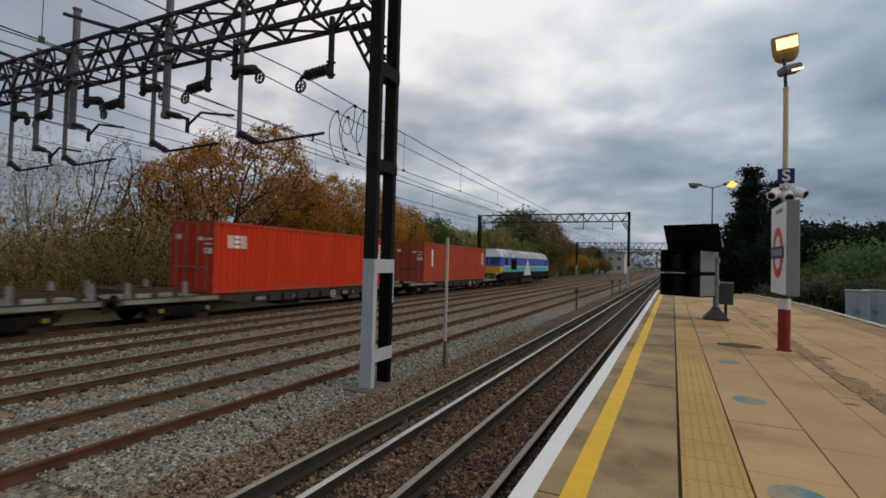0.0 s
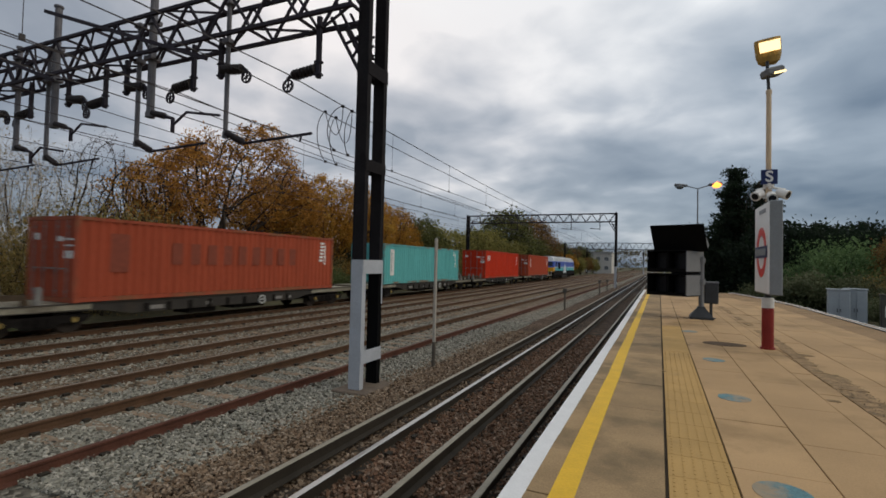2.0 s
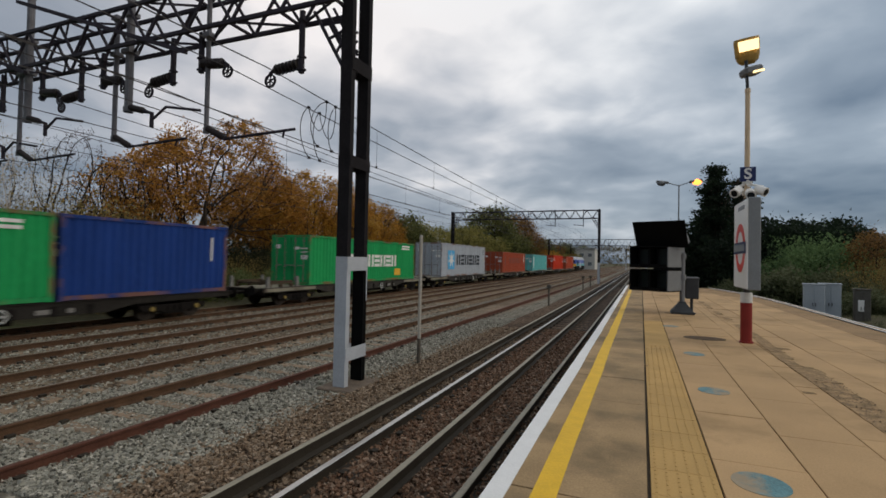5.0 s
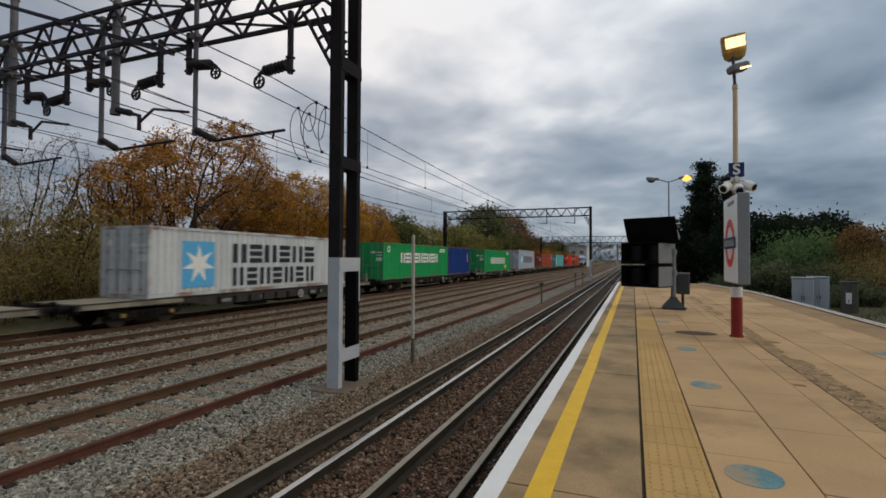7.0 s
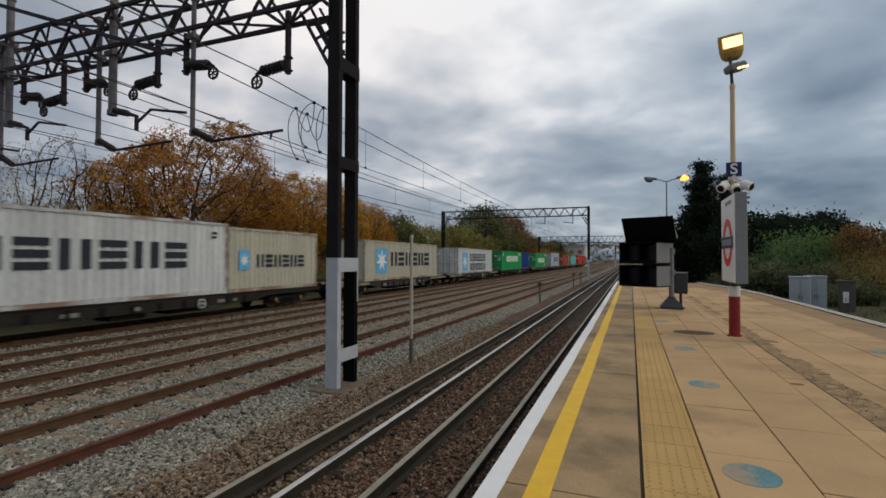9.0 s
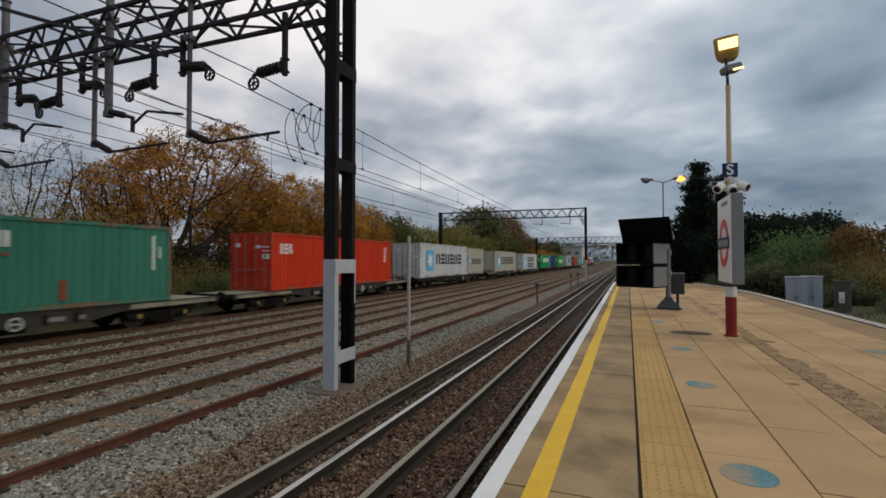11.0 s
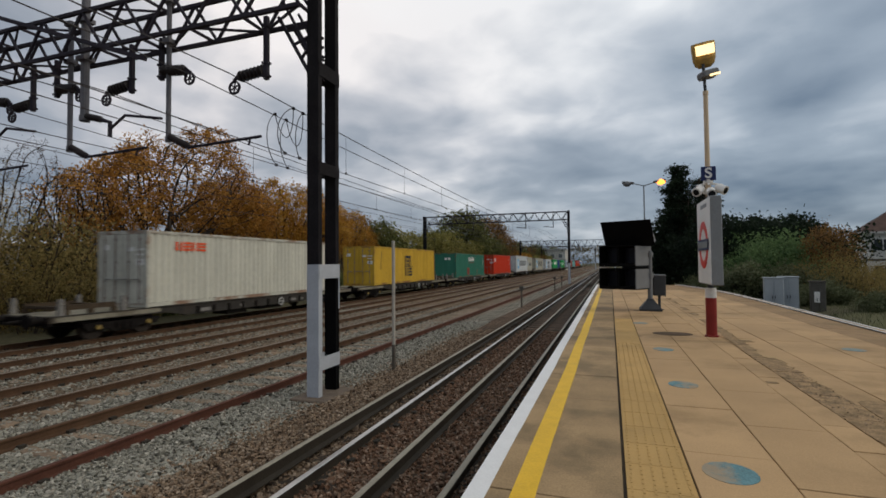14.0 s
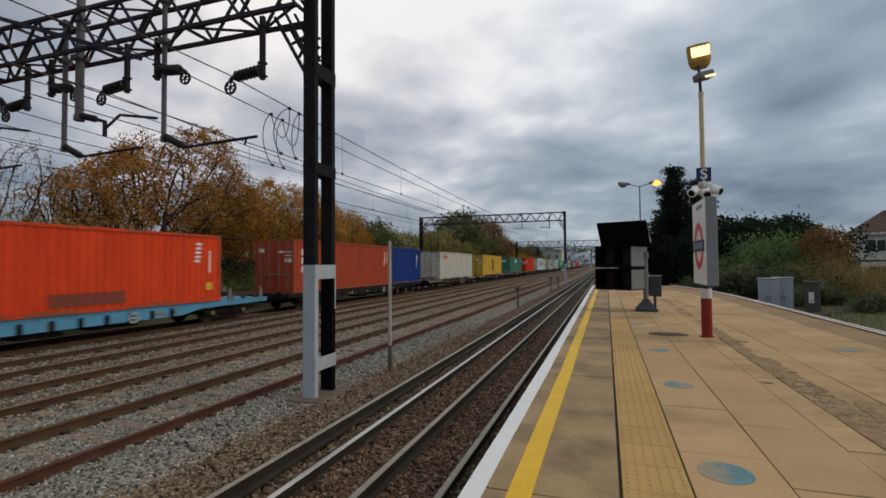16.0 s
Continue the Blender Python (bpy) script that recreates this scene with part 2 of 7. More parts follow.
M_WHITE = mat("worn_white_line_paint", (0.66, 0.66, 0.65), 0.6, var=0.06, scale=6, fine=60, bump=0.1, dirt=(0.45, 0.43, 0.38), dirt_at=0.6, dirt_amount=0.5)
M_YELLOW = mat("worn_yellow_line_paint", (0.66, 0.40, 0.022), 0.6, var=0.10, scale=6, fine=60, bump=0.1, dirt=(0.40, 0.28, 0.09), dirt_at=0.62, dirt_amount=0.4)
M_BLUEDOT = mat("faded_blue_floor_paint", (0.10, 0.205, 0.225), 0.7, var=0.3, scale=9, fine=70, dirt=(0.37, 0.245, 0.13), dirt_at=0.44, dirt_amount=0.7)
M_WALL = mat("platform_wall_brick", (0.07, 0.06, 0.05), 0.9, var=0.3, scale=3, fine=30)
M_TUBE = mat("dull_grey_tube", (0.13, 0.125, 0.135), 0.6, 0.2, var=0.25, scale=3, fine=40)
M_MASTDK = mat("near_black_mast_paint", (0.016, 0.014, 0.015), 0.75, var=0.3, scale=3, fine=40, bump=0.15, dirt=(0.05, 0.042, 0.040), dirt_at=0.62, spec=0.08)
M_STEEL = mat("weathered_dark_steel", (0.036, 0.031, 0.039), 0.75, 0.0, var=0.3, scale=3, fine=40, bump=0.15, dirt=(0.07, 0.056, 0.056), dirt_at=0.60, spec=0.10)
M_MASTGREY = mat("pale_grey_mast_paint", (0.40, 0.42, 0.45), 0.6, var=0.10, scale=3, fine=40, bump=0.1, dirt=(0.25, 0.24, 0.23), dirt_at=0.6)
M_BLACK = mat("black_paint", (0.006, 0.006, 0.006), 0.8, var=0.25, scale=3, fine=40, bump=0.1, spec=0.04)
M_WIRE = mat("dark_copper_wire", (0.05, 0.045, 0.045), 0.6, 0.4, bump=0)
M_INS = mat("brown_insulator", (0.03, 0.024, 0.024), 0.35, var=0.2)
M_CONC = mat("old_concrete", (0.13, 0.10, 0.075), 0.9, var=0.3, scale=5, fine=50, bump=0.4)
M_WHITEPOST = mat("white_post_paint", (0.62, 0.62, 0.60), 0.55, var=0.12, scale=4, fine=50)
M_POST = mat("weathered_post_paint", (0.40, 0.365, 0.31), 0.7, var=0.2, scale=4, fine=50)
M_POSTFOOT = mat("stained_post_foot", (0.10, 0.085, 0.068), 0.8, var=0.25, scale=4, fine=50)
M_CREAM = mat("cream_pole_paint", (0.58, 0.44, 0.29), 0.45, var=0.1, scale=4, fine=50)
M_RED = mat("dark_red_post_paint", (0.22, 0.025, 0.02), 0.45, var=0.15, scale=4, fine=50)
M_SIGNW = mat("white_enamel", (0.72, 0.72, 0.70), 0.35, var=0.05, scale=2, fine=30, bump=0.02)
M_SIGNG = mat("grey_sign_case", (0.20, 0.215, 0.225), 0.45, var=0.1, scale=3, fine=40)
M_ROUND = mat("red_enamel", (0.62, 0.045, 0.03), 0.35, var=0.05, bump=0.02)
M_NAVY = mat("navy_enamel", (0.02, 0.03, 0.10), 0.35, var=0.05, bump=0.02)
M_CAMW = mat("white_camera_housing", (0.70, 0.68, 0.64), 0.4, var=0.06, bump=0.02)
M_BOXBROWN = mat("weathered_brown_box", (0.085, 0.078, 0.066), 0.85, var=0.3, scale=4, fine=50)
M_DGREY = mat("dark_grey_cabinet", (0.045, 0.047, 0.05), 0.55, var=0.2, scale=4, fine=50)
M_MGREY = mat("mid_grey_cabinet", (0.17, 0.175, 0.18), 0.55, var=0.12, scale=4, fine=50)
M_PGREY = mat("pale_grey_cabinet", (0.33, 0.36, 0.38), 0.6, var=0.12, scale=1.5, fine=40, dirt=(0.2, 0.2, 0.19))
M_SCREEN = mat("dark_screen_glass", (0.008, 0.008, 0.01), 0.3, bump=0)
M_LAMP = glow("warm_lamp_lens", (1.0, 0.74, 0.36), 1.7)
M_SODIUM = glow("sodium_lamp_lens", (1.0, 0.27, 0.04), 3.6)
M_OCHRE = mat("ochre_lamp_case", (0.42, 0.27, 0.08), 0.5, var=0.1)
M_BARK = mat("bark", (0.04, 0.03, 0.022), 0.95, var=0.35, scale=3, fine=20, bump=0.6)


# ---- mesh helpers ----
def part(name, bm, material, parent=None, label="", smooth=False):
    me = bpy.data.meshes.new(name)
    bm.normal_update()
    bm.to_mesh(me)
    bm.free()
    if smooth:
        me.shade_smooth()
    for x in (material if isinstance(material, (list, tuple)) else [material]):
        me.materials.append(x)
    ob = new(name, me)
    if parent:
        ob.parent = parent
    if label:
        tagged(ob, label)
    return ob


def share(name, src, parent, m):
    ob = new(name, src.data)
    ob.parent = parent
    ob.matrix_basis = m
    return ob


def empty(name, m, label, category, group="", kind=""):
    ob = new(name)
    ob.matrix_basis = m
    ob.empty_display_size = 0.2
    return tagged(ob, label, category, group, kind)


def box(bm, x0, x1, y0, y1, z0, z1, bevel=0.0, mi=0):
    vs = [bm.verts.new((x, y, z)) for z in (z0, z1) for x, y in ((x0, y0), (x1, y0), (x1, y1), (x0, y1))]
    fs = [bm.faces.new([vs[i] for i in f]) for f in ((3, 2, 1, 0), (4, 5, 6, 7), (0, 1, 5, 4), (1, 2, 6, 5), (2, 3, 7, 6), (3, 0, 4, 7))]
    for f in fs:
        f.material_index = mi
    if bevel:
        bmesh.ops.bevel(bm, geom=list({e for f in fs for e in f.edges}), offset=bevel, segments=1, affect="EDGES")


def boxm(x0, x1, y0, y1, z0, z1, bevel=0.0):
    bm = bmesh.new()
    box(bm, x0, x1, y0, y1, z0, z1, bevel)
    return bm


def rod(bm, a, b, r, n=8, r2=None, caps=True, mi=0):
    a, b = Vector(a), Vector(b)
    r2 = r if r2 is None else r2
    d = (b - a).normalized()
    u = d.orthogonal().normalized()
    v = d.cross(u)
    r0 = [bm.verts.new(a + (u * math.cos(k) + v * math.sin(k)) * r) for k in (2 * math.pi * i / n for i in range(n))]
    r1 = [bm.verts.new(b + (u * math.cos(k) + v * math.sin(k)) * r2) for k in (2 * math.pi * i / n for i in range(n))]
    for i in range(n):
        bm.faces.new((r0[i], r0[(i + 1) % n], r1[(i + 1) % n], r1[i])).material_index = mi
    if caps:
        bm.faces.new(r0[::-1]).material_index = mi
        bm.faces.new(r1).material_index = mi


def beam(bm, a, b, w, h=None):
    """A bar with a rectangular section from a to b."""
    h = h or w
    a, b = Vector(a), Vector(b)
    d = (b - a).normalized()
    s = d.cross(Vector((0, 0, 1)))
    s = s.normalized() if s.length > 0.01 else Vector((1, 0, 0))
    u = s.cross(d).normalized()
    vs = []
    for p in (a, b):
        for i, j in ((-1, -1), (1, -1), (1, 1), (-1, 1)):
            vs.append(bm.verts.new(p + s * (i * w / 2) + u * (j * h / 2)))
    for f in ((3, 2, 1, 0), (4, 5, 6, 7), (0, 1, 5, 4), (1, 2, 6, 5), (2, 3, 7, 6), (3, 0, 4, 7)):
        bm.faces.new([vs[i] for i in f])


def tube(bm, pts, r, n=5):
    """A round bar swept along a line of points, one skin."""
    P = [Vector(p) for p in pts]
    rows, u = [], None
    for i, p in enumerate(P):
        d = (P[min(i + 1, len(P) - 1)] - P[max(i - 1, 0)]).normalized()
        u = d.orthogonal().normalized() if u is None else (u - d * u.dot(d)).normalized()
        v = d.cross(u)
        rows.append([bm.verts.new(p + (u * math.cos(k) + v * math.sin(k)) * r) for k in (2 * math.pi * j / n for j in range(n))])
    for a, b in zip(rows, rows[1:]):
        for j in range(n):
            bm.faces.new((a[j], a[(j + 1) % n], b[(j + 1) % n], b[j]))
    bm.faces.new(rows[0][::-1])
    bm.faces.new(rows[-1])


def poly(bm, pts, d, mi=0):
    """A flat outline with thickness d (a vector)."""
    d = Vector(d)
    a = [bm.verts.new(p) for p in pts]
    b = [bm.verts.new(Vector(p) + d) for p in pts]
    n = len(pts)
    for f in [a[::-1], b] + [[a[i], a[(i + 1) % n], b[(i + 1) % n], b[i]] for i in range(n)]:
        bm.faces.new(f).material_index = mi


def ring(bm, c, r0, r1, depth, axis, n=28, sz=1.0):
    """A flat ring with its axis along x or y."""
    c = Vector(c)
    rows = []
    for i in range(n):
        k = 2 * math.pi * i / n
        row = []
        for r, o in ((r0, 0), (r1, 0), (r1, depth), (r0, depth)):
            p, q = r * math.cos(k), r * math.sin(k) * sz
            row.append(bm.verts.new(c + (Vector((o, p, q)) if axis == "x" else Vector((p, o, q)))))
        rows.append(row)
    for i in range(n):
        a, b = rows[i], rows[(i + 1) % n]
        for j in range(4):
            bm.faces.new((a[j], a[(j + 1) % 4], b[(j + 1) % 4], b[j]))


def raw(name, verts, faces, material, parent=None):
    """A mesh from arrays: verts (n, 3), faces (m, k) of one size."""
    me = bpy.data.meshes.new(name)
    verts, faces = np.asarray(verts, np.float32), np.asarray(faces, np.int32)
    k = faces.shape[1]
    me.vertices.add(len(verts)); me.vertices.foreach_set("co", verts.ravel())
    me.loops.add(faces.size); me.loops.foreach_set("vertex_index", faces.ravel())
    me.polygons.add(len(faces)); me.polygons.foreach_set("loop_start", np.arange(0, faces.size, k, dtype=np.int32))
    me.update(calc_edges=True)
    me.shade_flat()
    me.materials.append(material)
    ob = new(name, me)
    if parent:
        ob.parent = parent
    return ob


# ---- ground and tracks ----
RAIL_N, RAIL_M = -0.80, -0.94
NEAR, MAIN = -2.30, [-7.06, -10.28, -13.50, -16.72]


def ground():
    bm = bmesh.new()
    xs = [-3000, -600, -160, -70, -40, -28, -22, -19.6, 4, 6, 9, 14, 24, 50, 160, 600, 3000]
    ys = [-3000, -500, -100, -40, -10, 10, 30, 50, 80, 120, 200, 350, 800, 3000]
    rnd = random.Random(4)
    grid = [[bm.verts.new((x, y, (-1.32 if -19.7 < x < 5 else -1.2 + (0.25 * rnd.random() if abs(x) < 100 else 0)) + (0.5 if 8 < x < 100 else 0))) for x in xs] for y in ys]
    for j in range(len(ys) - 1):
        for i in range(len(xs) - 1):
            bm.faces.new((grid[j][i], grid[j][i + 1], grid[j + 1][i + 1], grid[j + 1][i]))
    return tagged(part("ground", bm, M_EARTH, smooth=True), "rough earth and dry grass beside the railway", "ground", kind="structure")


ground()


def strip(name, prof, material, label, y0=-60.0, y1=420.0, n=60):
    """A bed of ballast: a cross profile drawn along the line, slightly uneven."""
    rnd = random.Random(len(prof))
    ys = [y0 + (y1 - y0) * (i / n) ** 1.8 for i in range(n + 1)]
    bm = bmesh.new()
    rows = [[bm.verts.new((x, y, z + rnd.uniform(-0.012, 0.012))) for x, z in prof] for y in ys]
    for a, b in zip(rows, rows[1:]):
        for i in range(len(prof) - 1):
            bm.faces.new((a[i], a[i + 1], b[i + 1], b[i]))
    return tagged(part(name, bm, material, smooth=True), label, "ballast", kind="structure")


strip("ballast_near", [(-0.80, -1.0), (-1.2, -0.968), (-2.3, -0.966), (-3.2, -0.968), (-4.2, -1.0), (-4.8, -1.045), (-5.45, -1.12)], M_BROWN, "brown weathered ballast under the near electric track")
strip("ballast_grey", [(-4.72, -1.06), (-5.0, -1.04), (-5.3, -1.05), (-5.6, -1.075), (-6.0, -1.10), (-7.06, -1.12), (-8.4, -1.12), (-9.0, -1.15)], M_GREY, "clean grey granite ballast round the red-railed track")
strip("ballast_far", [(-8.9, -1.135), (-9.4, -1.09), (-10.3, -1.09), (-11.9, -1.12), (-12.5, -1.09), (-14.6, -1.09), (-15.1, -1.11), (-16.7, -1.09), (-18.2, -1.10), (-19.8, -1.35)], M_MIX, "mixed brown and grey ballast of the far tracks")


def stones(name, x0, x1, y0, y1, dens, size, zf, material, label, seed):
    """Loose stones as real lumps: a few shapes, scattered and turned."""
    r = np.random.RandomState(seed)
    V = np.array([(i, j, k) for k in (-0.62, 0.62) for i, j in ((-0.62, -0.62), (0.62, -0.62), (0.62, 0.62), (-0.62, 0.62))])
    F = np.array([(3, 2, 1, 0), (4, 5, 6, 7), (0, 1, 5, 4), (1, 2, 6, 5), (2, 3, 7, 6), (3, 0, 4, 7)])
    # nearer stretches hold more of them
    n = int((x1 - x0) * (y1 - y0) * dens)
    xy = np.stack([r.uniform(x0, x1, n), y0 + (y1 - y0) * r.uniform(0, 1, n) ** 1.5], 1)
    sc = size * r.uniform(0.6, 1.25, (n, 1, 1)) * np.stack([r.uniform(0.75, 1.2, n), r.uniform(0.75, 1.2, n), r.uniform(0.5, 0.85, n)], 1)[:, None, :]
    P = V[None] * r.uniform(0.55, 1.25, (n, len(V), 3)) * sc
    a = r.uniform(0, 6.283, n); b = r.uniform(-1.2, 1.2, n)
    ca, sa, cb, sb = np.cos(a)[:, None], np.sin(a)[:, None], np.cos(b)[:, None], np.sin(b)[:, None]
    x, y, z = P[..., 0], P[..., 1], P[..., 2]
    y, z = y * cb - z * sb, y * sb + z * cb
    x, y = x * ca - y * sa, x * sa + y * ca
    h = np.interp(xy[:, 0], *zf) + r.uniform(-0.004, 0.028, n)
    P = np.stack([x + xy[:, 0:1], y + xy[:, 1:2], z + h[:, None]], -1).reshape(-1, 3)
    Fa = (F[None] + (np.arange(n) * len(V))[:, None, None]).reshape(-1, 4)
    return tagged(raw(name, P, Fa, material), label, "ballast stones", kind="stuff")


stones("ballast_stones", -5.5, -3.3, 1.6, 17, 800, 0.029, ([-5.4, -5.2, -4.2, -3.3, -0.8], [-1.09, -1.06, -1.0, -0.98, -1.0]), M_SBROWN, "loose brown ballast stones beside the electric track", 1)
stones("ballast_stones", -3.3, -0.95, 1.6, 17, 800, 0.029, ([-3.3, -3.2, -1.3, -0.9], [-0.98, -0.953, -0.953, -0.985]), M_SDARK, "loose dark brown ballast stones between the rails", 4)
stones("ballast_stones", -9.0, -4.75, 3.0, 20, 680, 0.033, ([-9.0, -8.4, -7.06, -6.0, -5.6, -5.2, -4.9, -4.75], [-1.16, -1.13, -1.13, -1.10, -1.07, -1.05, -1.045, -1.06]), M_SGREY, "loose grey granite ballast stones beside the red rails", 2)
stones("ballast_stones", -16.0, -8.9, 4.0, 26, 150, 0.036, ([-16, -12.5, -11.9, -10.3, -9.4, -8.9], [-1.11, -1.11, -1.14, -1.11, -1.11, -1.15]), M_SGREY, "loose grey stones between the far tracks", 3)

PROFILE = [(-0.07, -0.159), (0.07, -0.159), (0.07, -0.145), (0.012, -0.125), (0.010, -0.045), (0.036, -0.032), (0.036, -0.006), (0.028, 0.0), (-0.028, 0.0), (-0.036, -0.006), (-0.036, -0.032), (-0.010, -0.045), (-0.012, -0.125), (-0.07, -0.145)]


def rail(parent, x, top, y0, y1, material, head, label=""):
    bm = bmesh.new()
    ys = [y0, -10, 0, 10, 25, 50, 100, 200, y1]
    rows = [[bm.verts.new((x + px, y, top + pz)) for px, pz in PROFILE] for y in ys]
    n = len(PROFILE)
    for a, b in zip(rows, rows[1:]):
        for i in range(n):
            f = bm.faces.new((a[i], b[i], b[(i + 1) % n], a[(i + 1) % n]))
            f.material_index = 1 if i in (6, 7, 8) else 0
    bm.faces.new(rows[0]); bm.faces.new(rows[-1][::-1])
    return part("rail", bm, [material, head], parent, label)


def sleeper_bm(w, timber):
    bm = bmesh.new()
    box(bm, -w / 2, w / 2, -0.13, 0.13, -0.15, 0.0, 0.015 if timber else 0.03)
    return bm


def track(name, x, top, material, head, label, timber=False, near=(-2, 26)):
    ob = empty(name, pose(0, 0, 0), label, "railway track", kind="structure")
    for s, rm, rh in ((-0.7525, material[0], head[0]), (0.7525, material[1], head[1])):
        rail(ob, x + s, top, -60, 420, rm, rh)
    z = top - 0.155
    src = None
    y = near[0]
    rnd = random.Random(int(-x * 10))
    while y < near[1]:
        m = pose(x + rnd.uniform(-0.02, 0.02), y, z, 0, 0, rnd.uniform(-0.6, 0.6))
        if src is None:
            src = part("sleeper", sleeper_bm(2.55, timber), M_WOOD if timber else M_SLEEPER, ob)
            src.matrix_basis = m
        else:
            share("sleeper", src, ob, m)
        # fastenings hold the rails
        y += 0.65
    bm = bmesh.new()
    while y < 160:
        box(bm, x - 1.27, x + 1.27, y - 0.12, y + 0.12, z - 0.14, z)
        y += 0.65
    tagged(part("far_sleepers", bm, M_WOOD if timber else M_SLEEPER, ob), kind="stuff")
    bm = bmesh.new()
    for k in range(int((near[1] - near[0]) / 0.65)):
        for s in (-0.7525, 0.7525):
            for d in (-0.11, 0.11):
                box(bm, x + s + d - 0.035, x + s + d + 0.035, near[0] + k * 0.65 - 0.05, near[0] + k * 0.65 + 0.05, z, z + 0.045)
    tagged(part("rail_clips", bm, M_RAILDK, ob), kind="stuff")
    return ob


near_track = track("track_1", NEAR, RAIL_N, (M_RAILDK, M_RAILDK), (M_SHINE, M_HEADN), "near electric track with two running and two conductor rails", timber=True)
rail(near_track, NEAR + 0.02, RAIL_N + 0.03, -60, 420, M_RAILDK, M_HEADN, "dull centre conductor rail")
rail(near_track, NEAR - 1.21, RAIL_N + 0.06, -60, 420, M_RAILDK, M_HEADN, "dull outer conductor rail")
# extra dark rail section: shade beside the conductor rail, put into shape and colour
rail(near_track, NEAR - 1.33, RAIL_N - 0.01, -60, 420, M_RAILDK, M_RAILDK, "dark strip beside the conductor rail, shade put into its shape")


def pots():
    bm = bmesh.new()
    for k in range(14):
        for dx in (0.02, -1.21):
            rod(bm, (NEAR + dx, 1 + k * 2.6, -0.96), (NEAR + dx, 1 + k * 2.6, -0.94 + (0.02 if dx > 0 else 0.05)), 0.08, 10)
    tagged(part("rail_insulators", bm, M_CONC, near_track), kind="stuff")


pots()
track("track_2", MAIN[0], RAIL_M, (M_RAIL, M_RAILRED), (M_RAIL, M_RAILRED), "main line track with one red rusted rail on concrete sleepers")
track("track_3", MAIN[1], RAIL_M, (M_RAIL, M_RAIL), (M_HEAD, M_HEAD), "main line track with brown rails and worn heads")
track("track_4", MAIN[2], RAIL_M, (M_RAIL, M_RAIL), (M_HEAD, M_HEAD), "main line track with brown rails on pale sleepers")
track("track_5", MAIN[3], RAIL_M, (M_RAIL, M_RAIL), (M_HEAD, M_HEAD), "main line track under the freight train")

# sunlit, dusty band of ballast put into a pale strip, not a conduit
def conduit():
    bm = bmesh.new()
    for x in (-9.93,):
        poly(bm, [(x - 0.07, -60, -1.12), (x + 0.07, -60, -1.12), (x + 0.06, -60, -1.05), (x - 0.06, -60, -1.05)], (0, 480, 0))
    tagged(part("cable_conduit", bm, M_SLEEPER), "pale strip between the rails, sunlit ballast put into its colour", "conduit")


conduit()

# ---- platform ----
EDGE, BACK, END = -0.86, 5.06, 33.0


def back_edge(y):
    return BACK if y < 22 else BACK - 0.012 * (y - 22) ** 1.9


platform = empty("platform", pose(0, 0, 0), "station platform paved with tan flags and a painted edge", "platform", kind="structure")


def platform_body():
    bm = bmesh.new()
    ys = [-14, 0, 8, 14, 18, 22, 25, 28, 30.5, END]
    rows = []
    for y in ys:
        b = back_edge(y)
        rows.append([bm.verts.new(p) for p in ((EDGE + 0.06, y, -1.3), (EDGE + 0.06, y, -0.016), (b - 0.04, y, -0.016), (b - 0.04, y, -1.3))])
    # the ramp down at the end
    b = back_edge(END)
    rows.append([bm.verts.new(p) for p in ((EDGE + 0.06, END + 7, -1.3), (EDGE + 0.06, END + 7, -1.0), (b - 0.5, END + 7, -1.0), (b - 0.5, END + 7, -1.3))])
    for p, q in zip(rows, rows[1:]):
        for i in range(3):
            bm.faces.new((p[i], q[i], q[i + 1], p[i + 1]))
    bm.faces.new(rows[0]); bm.faces.new(rows[-1][::-1])
    part("platform_base", bm, M_JOINT, platform)
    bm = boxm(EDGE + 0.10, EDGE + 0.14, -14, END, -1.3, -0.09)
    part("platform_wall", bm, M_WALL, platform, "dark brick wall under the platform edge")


platform_body()


def slab_row(name, x0, x1, y0, y1, length, material, thick=0.05, z=0.0, seed=0, gap=0.008, tilt=0.0, end_gap=0.009):
    """A row of slabs: objects on one shared mesh, set end to end."""
    rnd = random.Random(seed)
    src, y = None, y0
    while y < y1:
        m = pose((x0 + x1) / 2, y + length / 2, z + rnd.uniform(-tilt, tilt), rnd.uniform(-0.25, 0.25) * (tilt > 0), rnd.uniform(-0.2, 0.2) * (tilt > 0), 0)
        if src is None:
            bm = bmesh.new()
            w, l = (x1 - x0) / 2 - gap / 2, length / 2 - end_gap / 2
            box(bm, -w, w, -l, l, -thick, 0.0, 0.003)
            src = part(name, bm, material, platform)
            src.matrix_basis = m
        else:
            share(name, src, platform, m)
        y += length
    return src


slab_row("coping_slab", EDGE, 0.054, -10.2, END, 1.0985, M_SLAB, 0.09, 0.0, 1, 0.012, 0.003)
slab_row("tactile_slab", 0.068, 0.47, -8.26, 12.85, 0.41, M_TACT, 0.05, 0.0, 2, 0.004, 0.0, 0.004)
slab_row("paving_flag", 0.068, 0.47, 12.85, END, 0.9, M_FLAG, 0.05, 0.0, 22, 0.008, 0.001)
slab_row("paving_flag", 0.478, 1.047, -9.45, END, 1.22, M_FLAG, 0.05, 0.0, 3, 0.004, 0.003)
slab_row("paving_flag", 1.052, 1.64, -9.89, END, 1.22, M_FLAG, 0.05, 0.0, 4, 0.004, 0.003)
slab_row("paving_flag", 1.644, 1.90, -9.69, END, 0.61, M_FLAG, 0.05, 0.0, 5, 0.002, 0.002, 0.005)
slab_row("paving_flag", 1.908, 2.515, -9.45, 27, 1.22, M_FLAG, 0.05, -0.002, 6, 0.006, 0.002)
